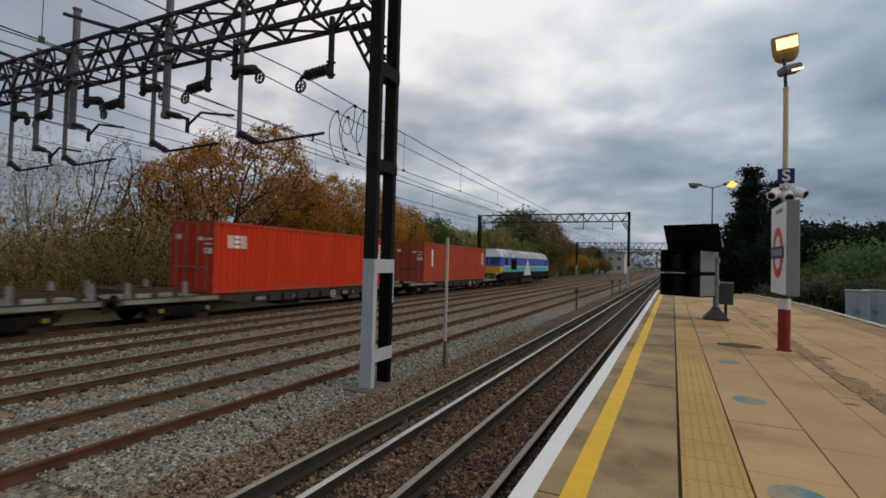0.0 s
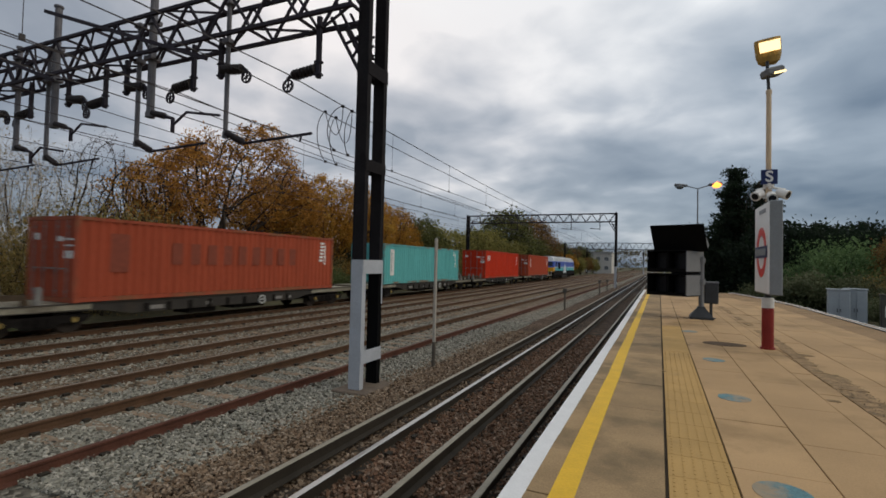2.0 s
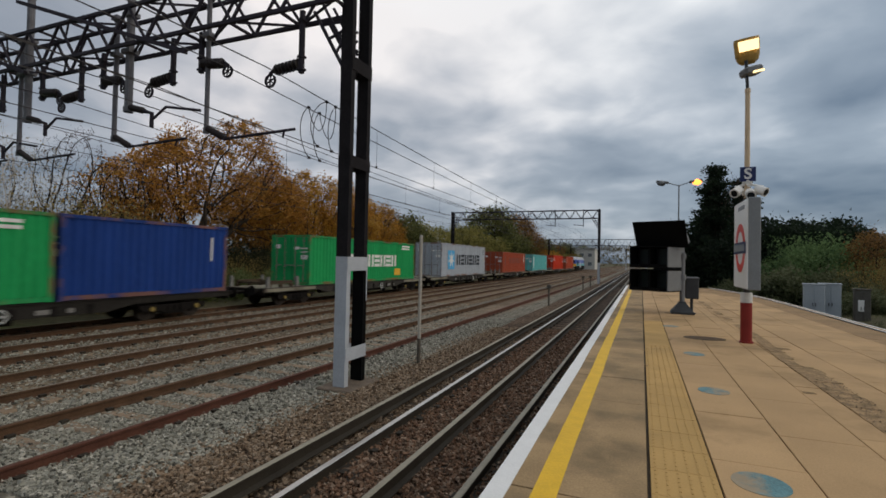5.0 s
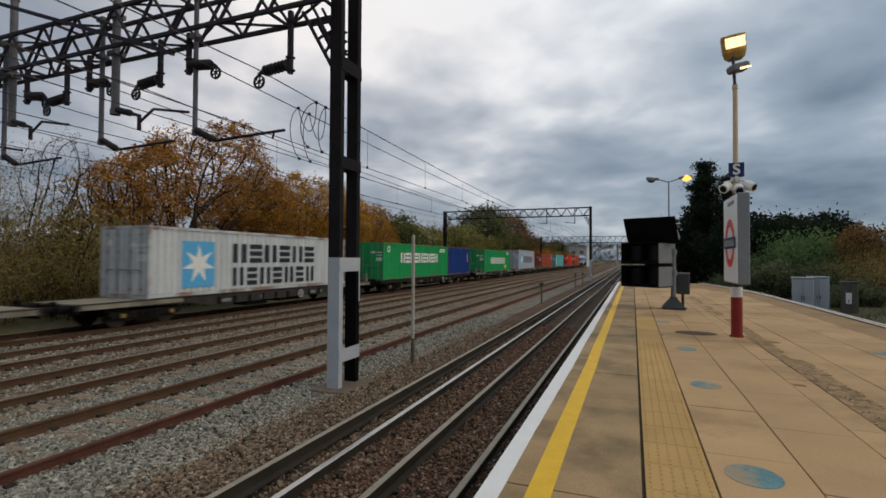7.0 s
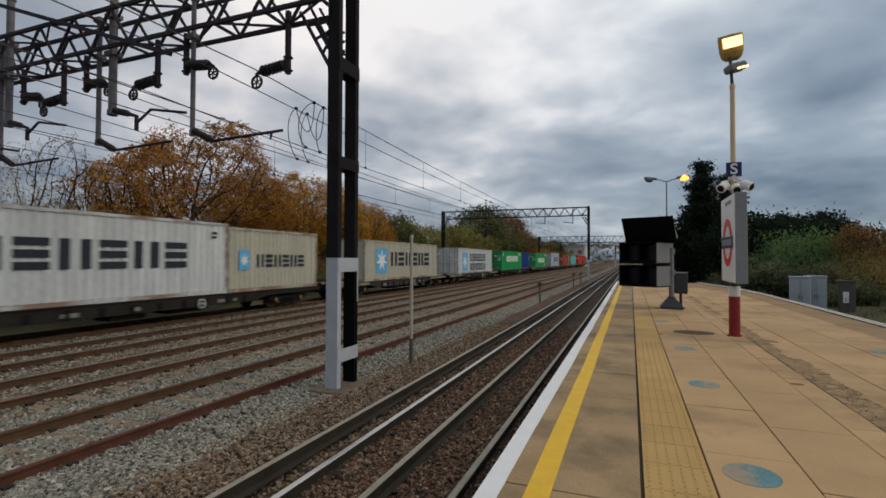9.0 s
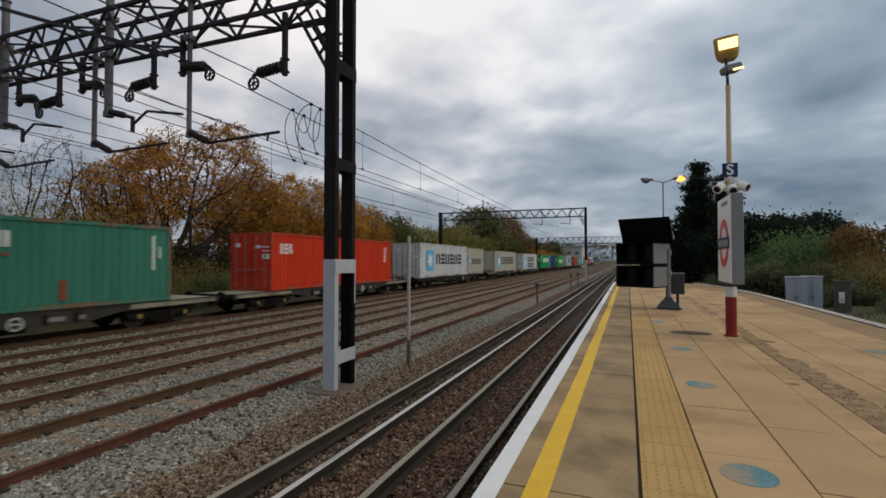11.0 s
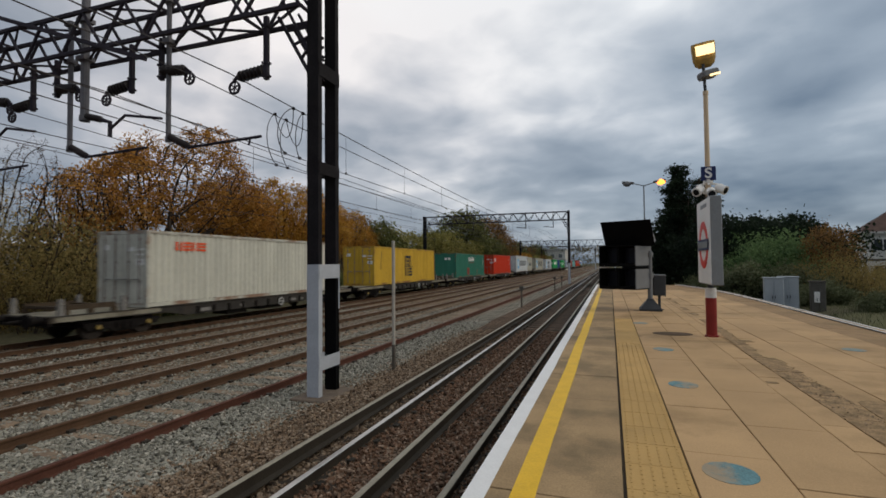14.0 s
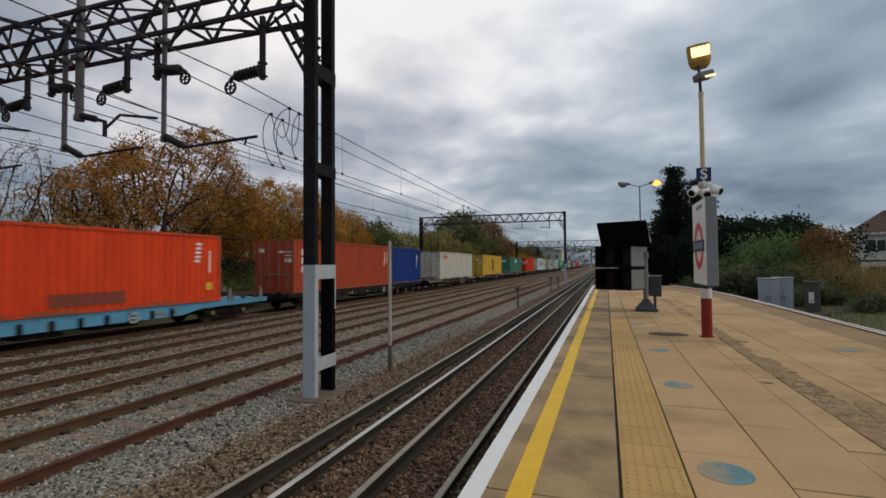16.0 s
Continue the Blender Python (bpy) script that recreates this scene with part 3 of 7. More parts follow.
slab_row("paving_flag", 2.520, 3.30, -9.6, 26, 1.22, M_FLAG, 0.05, 0.0, 16, 0.005, 0.0015)
slab_row("paving_flag", 3.303, 4.10, -9.2, 24, 1.22, M_FLAG, 0.05, 0.0, 7, 0.004, 0.001)
slab_row("asphalt_strip", 4.105, 4.86, -10.5, 22, 2.5, M_PATCH, 0.05, -0.002, 8, 0.002, 0.001)


def blisters():
    bm = bmesh.new()
    y = -0.2
    while y < 9:
        for k in range(6):
            x = 0.10 + k * 0.067
            box(bm, x - 0.007, x + 0.007, y, y + 0.045, -0.002, 0.003)
        y += 0.0675
    tagged(part("tactile_ribs", bm, M_TACT, platform), kind="stuff")


blisters()


def lines():
    def band(name, f0, f1, material, label, ys, z=0.004):
        bm = bmesh.new()
        rows = [[bm.verts.new(p) for p in ((f0(y), y, -0.02), (f0(y), y, z), (f1(y), y, z), (f1(y), y, -0.02))] for y in ys]
        for a, b in zip(rows, rows[1:]):
            for i in range(3):
                bm.faces.new((a[i], b[i], b[i + 1], a[i + 1]))
        part(name, bm, material, platform, label)
    ys = [-10.5 + 0.9 * i for i in range(49)]
    rnd = random.Random(8)
    wob = {y: rnd.uniform(-0.006, 0.006) for y in ys}
    band("white_line", lambda y: EDGE - 0.001, lambda y: -0.73 + wob[y], M_WHITE, "worn white edge line", ys)
    band("yellow_line", lambda y: -0.59 + wob[y], lambda y: -0.445 + wob[y], M_YELLOW, "yellow warning line", ys)
    ys = [-10.5, 0, 5, 10, 14, 18, 20, 22, 23.5, 25, 26.5, 28, 29.5, 31, END]
    band("back_kerb", lambda y: back_edge(y) - 0.20, lambda y: back_edge(y), M_PATCH, "worn kerb along the back of the platform", ys, 0.02)
    band("back_line", lambda y: back_edge(y) - 0.20, lambda y: back_edge(y) - 0.155, M_WHITE, "white painted line on the back kerb", ys, 0.026)
    band("back_line", lambda y: back_edge(y) - 0.045, lambda y: back_edge(y) + 0.002, M_WHITE, "white painted line on the back kerb", ys, 0.026)


lines()


def back_fill():
    bm = bmesh.new()
    rows = []
    for y in (22, 24, 26, 28, 30, END):
        rows.append([bm.verts.new((2.005 if y > 26.9 else 4.105 if y < 23.9 else 3.06, y, -0.012)), bm.verts.new((max(back_edge(y) - 0.19, 2.1), y, -0.012))])
    for a, b in zip(rows, rows[1:]):
        bm.faces.new((a[0], a[1], b[1], b[0]))
    part("paving_patch", bm, M_PATCH, platform)


back_fill()


def floor_dots():
    for x, y, r in ((0.715, 3.65, 0.165), (0.75, 6.10, 0.155), (0.77, 8.48, 0.15), (0.62, 12.0, 0.16), (3.54, 9.23, 0.15)):
        bm = bmesh.new()
        poly(bm, [(x + r * math.cos(k), y + r * 1.08 * math.sin(k), -0.01) for k in (6.2832 * i / 32 for i in range(32))], (0, 0, 0.0145))
        part("floor_marking", bm, M_BLUEDOT, platform, "round faded blue floor marking")
    for x, y, a, b, lab in ((1.11, 10.39, 0.36, 0.26, "brown round manhole patch"),):
        bm = bmesh.new()
        poly(bm, [(x + a * math.cos(k), y + b * math.sin(k), -0.01) for k in (6.2832 * i / 28 for i in range(28))], (0, 0, 0.0135))
        part("asphalt_patch", bm, M_MANHOLE, platform, lab)


floor_dots()


def repairs():
    """Ragged asphalt repairs along the old seam in the paving, and small broken corners."""
    rnd = random.Random(19)
    y = 1.0
    while y < 25:
        l = rnd.uniform(0.5, 1.1)
        drift = 0.0 if y < 8 else min(0.1, 0.03 * (y - 8))
        wide = 0.31 if y < 7.2 else 0.20 if y < 12 else 0.14
        a, b = 1.905 + drift, 1.905 + drift + wide + rnd.uniform(-0.04, 0.03)
        n = max(5, int(l / 0.07))
        left = [(a + rnd.uniform(-0.012, 0.012), y + l * i / n, -0.01) for i in range(n + 1)]
        right = [(b + rnd.uniform(-0.03, 0.03), y + l * i / n, -0.01) for i in range(n, -1, -1)]
        bm = bmesh.new()
        poly(bm, left + right, (0, 0, 0.0128 + rnd.uniform(0, 0.005)))
        part("asphalt_repair", bm, M_REPAIR, platform, "ragged brown asphalt repair")
        y += l + (0.015 if y < 12 else rnd.uniform(0.1, 1.4))
    # grit along the broken seam
    r = np.random.RandomState(33)
    n = 900
    gx, gy = 1.91 + 0.3 * r.uniform(0, 1, n), 2.2 + 5.4 * r.uniform(0, 1, n)
    V = np.array([(1, 0, 0), (-0.5, 0.87, 0), (-0.5, -0.87, 0), (0, 0, 0.9)])
    q = r.uniform(0.004, 0.011, (n, 1, 1)) * r.uniform(0.6, 1.3, (n, 4, 3))
    P = V[None] * q + np.stack([gx, gy, np.full(n, 0.004)], 1)[:, None]
    F = np.array([(0, 1, 3), (1, 2, 3), (2, 0, 3)])
    tagged(raw("grit", P.reshape(-1, 3), (F[None] + (np.arange(n) * 4)[:, None, None]).reshape(-1, 3), M_SBROWN, platform), kind="stuff")
    for x, yy, rx, ry in ((2.36, 5.45, 0.155, 0.6), (0.86, 12.4, 0.26, 0.14), (2.6, 17.4, 0.28, 0.1), (0.78, 15.2, 0.2, 0.3), (2.14, 9.75, 0.2, 0.12), (1.72, 6.5, 0.08, 0.05), (0.02, 8.46, 0.05, 0.04), (0.06, 7.2, 0.05, 0.03), (0.5, 9.9, 0.04, 0.05)):
        bm = bmesh.new()
        poly(bm, [(x + rx * rnd.uniform(0.85, 1.15) * max(-0.8, min(0.8, math.cos(k))), yy + ry * rnd.uniform(0.9, 1.1) * max(-0.8, min(0.8, math.sin(k))), -0.01) for k in (6.2832 * i / 16 for i in range(16))], (0, 0, 0.0135))
        part("asphalt_repair", bm, M_REPAIR, platform, "ragged brown asphalt repair")


repairs()


# ---- overhead line ----
def truss(bm, x0, x1, y0, y1, z0, z1, w=0.075, step=0.62):
    for y in (y0, y1):
        for z in (z0, z1):
            beam(bm, (x0, y, z), (x1, y, z), w, w)
        n = int((x1 - x0) / step)
        s = (x1 - x0) / n
        for i in range(n):
            a, b = (z0, z1) if i % 2 else (z1, z0)
            beam(bm, (x0 + i * s, y, a), (x0 + (i + 1) * s, y, b), 0.05, 0.05)
    n = int((x1 - x0) / 1.24)
    s = (x1 - x0) / n
    for i in range(n + 1):
        for z in (z0, z1):
            beam(bm, (x0 + i * s, y0, z), (x0 + i * s, y1, z), 0.05)
            if i < n:
                beam(bm, (x0 + i * s, y0 if i % 2 else y1, z), (x0 + (i + 1) * s, y1 if i % 2 else y0, z), 0.04)


def channel(bm, x, y, z0, z1, w, d, t=0.018):
    """An upright channel: web across x, flanges along y, one outline drawn upwards."""
    a, b, c, e = x - w / 2, x + w / 2, y - d / 2, y + d / 2
    poly(bm, [(a, c, z0), (b, c, z0), (b, e, z0), (b - t, e, z0), (b - t, c + t, z0), (a + t, c + t, z0), (a + t, e, z0), (a, e, z0)], (0, 0, z1 - z0))


def mast(parent, x, ya, yb, z0, z1, w=0.24):
    zp = 1.40
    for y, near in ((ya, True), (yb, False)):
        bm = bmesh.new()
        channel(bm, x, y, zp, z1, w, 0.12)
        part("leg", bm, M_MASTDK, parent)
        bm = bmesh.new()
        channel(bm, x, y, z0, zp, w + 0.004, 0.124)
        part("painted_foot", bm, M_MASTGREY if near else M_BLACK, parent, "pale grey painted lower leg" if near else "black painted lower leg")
    for z, h, m in ((5.0, 0.26, M_MASTDK), (3.17, 0.22, M_MASTDK), (1.27, 0.26, M_MASTGREY), (-0.40, 0.24, M_MASTGREY)):
        for s in (-1, 1):
            xc = x + s * (w / 2 + 0.006)
            part("batten_plate", boxm(xc - 0.006, xc + 0.006, ya - 0.05, yb + 0.065, z - h / 2, z + h / 2), m, parent)
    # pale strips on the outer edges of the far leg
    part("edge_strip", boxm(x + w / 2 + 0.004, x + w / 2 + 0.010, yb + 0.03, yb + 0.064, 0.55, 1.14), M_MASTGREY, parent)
    bm = boxm(x - 0.24, x + 0.28, ya - 0.20, yb + 0.22, -1.35, z0 - 0.015, 0.03)
    part("footing", bm, M_CONC, parent, "stained concrete footing")


def insulator(bm, a, b, r=0.075):
    """A ribbed insulator from a to b."""
    a, b = Vector(a), Vector(b)
    d = (b - a).normalized()
    u = d.orthogonal().normalized()
    v = d.cross(u)
    prof = []
    for i in range(7):
        prof += [(i / 7, r * 0.6), ((i + 0.12) / 7, r), ((i + 0.5) / 7, r * 0.85), ((i + 0.62) / 7, r * 0.6)]
    rows = [[bm.verts.new(a.lerp(b, t) + (u * math.cos(k) + v * math.sin(k)) * q) for k in (6.2832 * j / 10 for j in range(10))] for t, q in prof + [(1, r * 0.6)]]
    for p, q in zip(rows, rows[1:]):
        for j in range(10):
            bm.faces.new((p[j], p[(j + 1) % 10], q[(j + 1) % 10], q[j]))
    bm.faces.new(rows[0][::-1]); bm.faces.new(rows[-1])


def wheel_bm(bm, c, r):
    ring(bm, (c[0], c[1] - 0.02, c[2]), r * 0.78, r, 0.04, "y", 18)
    for k in (0.4, 1.45, 2.5):
        d = Vector((math.cos(k), 0, math.sin(k))) * r * 0.8
        beam(bm, Vector(c) - d, Vector(c) + d, 0.022)


def gantry(y, xr, xl, z0, z1, detail=True):
    g = empty("overhead_line_gantry", pose(0, y, -1.0), "dark lattice steel gantry carrying overhead wires across the tracks", "gantry", group="overhead line gantries")

    def add(name, bm, m, label=""):
        bmesh.ops.translate(bm, verts=bm.verts, vec=(0, -y, 1.0))
        return part(name, bm, m, g, label)

    for x in (xr, xl):
        holder = new("mast")
        holder.parent = g
        holder.matrix_basis = Matrix.Translation((0, -y, 1.0))
        mast(holder, x, y - 0.29, y + 0.29, -1.05, z1 + (0.9 if detail else 0.12))
    ya, yb = y - 0.58, y + 0.07
    bm = bmesh.new()
    truss(bm, xl + 0.1, xr - 0.12, ya, yb, z0, z1)
    add("lattice_beam", bm, M_STEEL, "zigzag lattice box beam")
    for x, s in ((xr, -1), (xl, 1)):
        for yy in (y - 0.28, y + 0.2):
            bm = bmesh.new()
            a, b = Vector((x + s * 0.12, yy, z0 - 1.15)), Vector((x + s * 0.80, yy, z0 + 0.02))
            beam(bm, a, b, 0.055)
            beam(bm, (a.x, yy, a.z + 0.42), (b.x - s * 0.1, yy, z0 + 0.3), 0.045)
            for k in (0.25, 0.5, 0.75):
                beam(bm, a.lerp(b, k), (x + s * 0.12, yy, a.z + 0.35 + 0.7 * k), 0.04)
            add("knee_brace", bm, M_STEEL)
    for x in (xr, xl):
        add("foundation", boxm(x - 0.36, x + 0.38, y - 0.55, y + 0.5, -1.25, -0.985, 0.02), M_CONC, "brown concrete footing")
    if not detail:
        for x in MAIN:
            bm = bmesh.new()
            rod(bm, (x + 0.8, y, z1 + 0.15), (x + 0.8, y, z0 - 0.9), 0.045)
            rod(bm, (x + 0.8, y, z0 - 0.8), (x - 0.3, y, z0 - 0.7), 0.035)
            add("drop_tube", bm, M_STEEL)
        return g
    yc = y - 0.26
    # messenger wire supports with their pulleys: place, side, foot
    for xd, sgn, zb in ((-6.20, -1, 4.97), (-8.87, 1, 5.31), (-9.72, -1, 5.14), (-12.08, 1, 5.33), (-12.90, -1, 5.10), (-14.48, 1, 5.30), (-16.24, -1, 5.16), (-18.2, 1, 5.3)):
        bm = bmesh.new()
        box(bm, xd - 0.042, xd + 0.042, yc - 0.042, yc + 0.042, zb, z0 + 0.1)
        for q in (0.05, 0.30, z0 - zb - 0.12):
            box(bm, xd - 0.07, xd + 0.07, yc - 0.06, yc + 0.06, zb + q, zb + q + 0.04)
        add("drop_bracket", bm, M_STEEL)
        bm = bmesh.new()
        insulator(bm, (xd + sgn * 0.05, yc, zb + 0.19), (xd + sgn * 0.66, yc, zb + 0.13), 0.115)
        add("insulator", bm, M_INS, "dark ribbed insulator")
        bm = bmesh.new()
        wheel_bm(bm, (xd + sgn * 0.76, yc, zb - 0.06), 0.135)
        beam(bm, (xd + sgn * 0.62, yc, zb + 0.17), (xd + sgn * 0.78, yc, zb + 0.08), 0.05)
        add("pulley_wheel", bm, M_STEEL, "spoked iron pulley wheel")
    # registration tubes: place, foot, radius, head, kind of arm
    for xt, zb, r, zt, bent in ((-8.67, 3.98, 0.05, z1 - 0.1, 0), (-11.16, 4.68, 0.088, 8.0, 1), (-11.63, 4.02, 0.055, z1 - 0.1, 0), (-15.10, 4.79, 0.088, 8.11, 1), (-15.42, 3.92, 0.055, z1 - 0.1, 0), (-16.93, 4.30, 0.07, 7.27, 1), (-18.32, 3.93, 0.055, z1 - 0.1, 0)):
        bm = bmesh.new()
        rod(bm, (xt, yc, zb), (xt, yc, zt), r, 12)
        rod(bm, (xt, yc, zt), (xt, yc, zt + 0.05), r * 1.3, 12)
        rod(bm, (xt, yc, zb), (xt, yc, zb + 0.12), r * 1.25, 12)
        for z in (z0, z1):
            box(bm, xt - r - 0.05, xt + r + 0.05, yc - r - 0.04, yc + r + 0.04, z - 0.05, z + 0.05)
        add("drop_tube", bm, M_TUBE)
        bm = bmesh.new()
        insulator(bm, (xt + r, yc, zb + 0.10), (xt + 0.55, yc, zb - (0.02 if bent else 0.14)), 0.08)
        add("insulator", bm, M_INS, "dark ribbed insulator")
        bm = bmesh.new()
        if bent:
            tube(bm, [(xt + 0.55, yc, zb - 0.03), (xt + 0.80, yc, zb - 0.10), (xt + 0.80, yc, zb - 0.42)], 0.045, 8)
            tube(bm, [(xt + 0.80, yc, zb - 0.26), (xt + 1.25, yc, zb + 0.0), (xt + 2.3, yc, zb - 0.18)], 0.03, 8)
        else:
            tube(bm, [(xt + 0.55, yc, zb - 0.16), (xt + 2.35, yc, zb - 0.10)], 0.03, 8)
            rod(bm, (xt + 2.1, yc, zb - 0.10), (xt + 2.06, yc, zb - 0.25), 0.02)
        add("registration_arm", bm, M_STEEL, "thin steel registration arm")
    for a, b in (((-14.95, ya - 0.06, 7.80), (-8.88, ya - 0.06, 5.62)), ((-18.3, ya - 0.06, 7.3), (-14.5, ya - 0.06, 5.9))):
        bm = bmesh.new()
        beam(bm, a, b, 0.085)
        add("stay_bar", bm, M_STEEL)
    return g


gantry(7.91, -5.10, -24.6, 6.10, 6.97)
gantry(58.0, -4.5, -22.4, 6.45, 7.38, detail=False)
gantry(105.0, 0.9, -18.4, 4.95, 6.20, detail=False)
gantry(178.0, -4.9, -23.5, 6.25, 7.30, detail=False)


def wires():
    spans = [-52.0, 7.65, 58.0, 118.0, 178.0, 300.0]
    # beside each track's own wires, those of the neighbouring section overlap: place, support, sag, droppers
    sets = [(x, 5.20, 0.48, True) for x in MAIN] + [(MAIN[0] - 1.0, 5.32, 0.42, False), (MAIN[1] - 1.0, 5.32, 0.42, False)]
    for x, top, sag, drops in sets:
        ob = empty("overhead_wire", pose(x, 7.65, 5.0), "thin dark contact and messenger wires strung above the track", "overhead wire", group="overhead wires")
        shift = Matrix.Translation((-x, -7.65, -5.0))
        for name, f, r in (("contact_wire", lambda u: 3.97, 0.010), ("messenger_wire", lambda u: top - sag * 4 * u * (1 - u), 0.012)):
            bm = bmesh.new()
            n = 12
            pts = []
            for si, (a, b) in enumerate(zip(spans, spans[1:])):
                pts += [(x, a + (b - a) * j / n, f(j / n)) for j in range(n + (si == 4))]
            tube(bm, pts, r, 4)
            bmesh.ops.transform(bm, matrix=shift, verts=bm.verts)
            part(name, bm, M_WIRE, ob)
        if drops:
            bm = bmesh.new()
            for a, b in zip(spans[:4], spans[1:]):
                for j in range(11):
                    y = a + 4.45 + (b - a - 8.9) * j / 10
                    u = (y - a) / (b - a)
                    rod(bm, (x, y, top - sag * 4 * u * (1 - u)), (x, y, 3.97), 0.005, 4)
                    box(bm, x - 0.015, x + 0.015, y - 0.03, y + 0.03, 3.95, 4.02)
            bmesh.ops.transform(bm, matrix=shift, verts=bm.verts)
            tagged(part("dropper_wire", bm, M_WIRE, ob), kind="stuff")
    # jumper loops: from a wire down, out to one side, and on to another wire
    xa, xb = MAIN[0], MAIN[0] - 1.0
    for p, q, bow, dip in (((xb, 10.28, 5.27), (xb, 10.34, 3.97), -0.34, 0.0), ((xb, 10.74, 5.25), (xb, 10.80, 3.98), -0.28, 0.0),
                           ((xa, 9.67, 5.12), (xa, 9.36, 3.98), -0.40, 0.0), ((xa, 10.05, 5.11), (xa, 9.92, 3.98), -0.22, 0.0),
                           ((xb, 10.28, 5.27), (xa, 9.67, 5.12), 0.12, -0.62), ((xb, 10.74, 5.25), (xa, 10.05, 5.11), 0.12, -0.72)):
        ob = empty("jumper_cable", pose(*p), "looped dark jumper cable between the overhead wires", "cable", group="jumper cables")
        bm = bmesh.new()
        p, q = Vector(p), Vector(q)
        pts = [tuple(p.lerp(q, u) - p + Vector((0, bow, dip)) * (4 * u * (1 - u)) ** 0.75) for u in (k / 20 for k in range(21))]
        tube(bm, pts, 0.011, 5)
        for c in (pts[0], pts[-1]):
            box(bm, c[0] - 0.025, c[0] + 0.025, c[1] - 0.035, c[1] + 0.035, c[2] - 0.03, c[2] + 0.03)
        part("cable", bm, M_WIRE, ob)


wires()


def track_posts():
    p = empty("marker_post", pose(-4.72, 10.2, -1.06), "slim white painted post with a dark foot in the ballast", "post")
    bm = bmesh.new(); rod(bm, (0, 0, 0), (0, 0, 0.62), 0.045, 12)
    part("foot", bm, M_POSTFOOT, p, "dark stained foot")
    bm = bmesh.new(); rod(bm, (0, 0, 0.62), (0, 0, 2.98), 0.038, 12); rod(bm, (0, 0, 2.98), (0, 0, 3.0), 0.03, 12)
    part("shaft", bm, M_POST, p)
    for x, y, h in ((-4.68, 26.9, 1.2), (-4.6, 43.0, 1.3), (-4.55, 49.0, 1.2)):
        p = empty("signal_post", pose(x, y, -1.06), "short weathered brown trackside post with a small head", "post", group="short trackside posts")
        bm = bmesh.new(); rod(bm, (0, 0, 0), (0, 0, h - 0.2), 0.05, 10)
        part("shaft", bm, M_POSTFOOT, p)
        bm = boxm(-0.11, 0.11, -0.09, 0.09, h - 0.22, h, 0.02)
        part("head", bm, M_BOXBROWN, p)


track_posts()


# ---- platform furniture ----
def totem():
    t = empty("platform_sign_post", pose(1.755, 10.19, 0), "red and white station sign post with enamel board, cameras and lamps", "sign post")
    bm = bmesh.new(); rod(bm, (0, 0, 0), (0, 0, 0.72), 0.092, 20); rod(bm, (0, 0, 0), (0, 0, 0.03), 0.115, 20)
    part("post_base", bm, M_RED, t, "dark red painted base", smooth=False)
    bm = bmesh.new(); rod(bm, (0, 0, 0.72), (0, 0, 0.90), 0.094, 20)
    part("post_band", bm, M_WHITEPOST, t, "white band")
    bm = bmesh.new(); rod(bm, (0, 0, 0.90), (0, 0, 2.60), 0.05, 14)
    part("inner_pole", bm, M_DGREY, t)
    bm = bmesh.new(); rod(bm, (0, 0, 2.60), (0, 0, 4.55), 0.045, 14, 0.040); rod(bm, (0, 0, 4.53), (0, 0, 4.60), 0.048, 14)
    part("lamp_pole", bm, M_CREAM, t, "cream painted pole")
    bm = bmesh.new(); rod(bm, (0, 0, 4.55), (-0.03, 0, 5.12), 0.028, 10); rod(bm, (0, 0, 4.93), (0.1, 0, 4.91), 0.025, 8)
    part("lamp_stem", bm, M_DGREY, t)
    # sign board, standing along the platform
    bm = boxm(-0.085, 0.10, -0.62, 0.66, 0.97, 2.55, 0.012)
    case = part("sign_case", bm, M_SIGNG, t, "grey metal sign case")
    bm = boxm(-0.097, -0.083, -0.61, 0.65, 0.99, 2.53)
    part("sign_face", bm, M_SIGNW, case, "white enamel face")
    bm = bmesh.new(); ring(bm, (-0.103, 0.02, 1.70), 0.30, 0.44, 0.008, "x", 36)
    part("roundel_ring", bm, M_ROUND, case, "red ring")
    bm = boxm(-0.112, -0.104, -0.50, 0.54, 1.60, 1.80)
    part("roundel_bar", bm, M_NAVY, case, "dark blue bar")
    bm = boxm(-0.116, -0.113, -0.46, 0.50, 1.64, 1.76)
    part("name_strip", bm, M_SIGNG, case, "pale strip on the bar")
    bm = boxm(-0.104, -0.098, -0.36, 0.2, 2.38, 2.45)
    part("small_strip", bm, M_SIGNG, case)
    # stop plate
    bm = boxm(-0.125, 0.125, -0.075, -0.06, 2.90, 3.16, 0.004)
    pl = part("stop_plate", bm, M_NAVY, t, "navy square plate with a white letter")
    cu = bpy.data.curves.new("letter", "FONT")
    cu.body, cu.size, cu.align_x, cu.align_y, cu.extrude, cu.offset = "S", 0.27, "CENTER", "CENTER", 0.002, 0.006
    tx = new("letter_text", cu)
    me = bpy.data.meshes.new_from_object(tx)
    bpy.data.objects.remove(tx)
    me.materials.append(M_SIGNW)
    lt = new("letter", me); lt.parent = pl; lt.matrix_basis = pose(0, -0.079, 3.03, 90, 0, 0)
    # floodlights
    bm = bmesh.new()
    prof = [(0.20, 0.0), (0.21, 0.05), (0.20, 0.30), (0.17, 0.40), (0.10, 0.46)]
    rows = [[bm.verts.new((r * math.cos(k), (r * 0.72) * math.sin(k), -z)) for k in (6.2832 * i / 20 for i in range(20))] for r, z in prof]
    for a, b in zip(rows, rows[1:]):
        for i in range(20):
            bm.faces.new((a[i], b[i], b[(i + 1) % 20], a[(i + 1) % 20]))
    bm.faces.new(rows[0]); bm.faces.new(rows[-1][::-1])
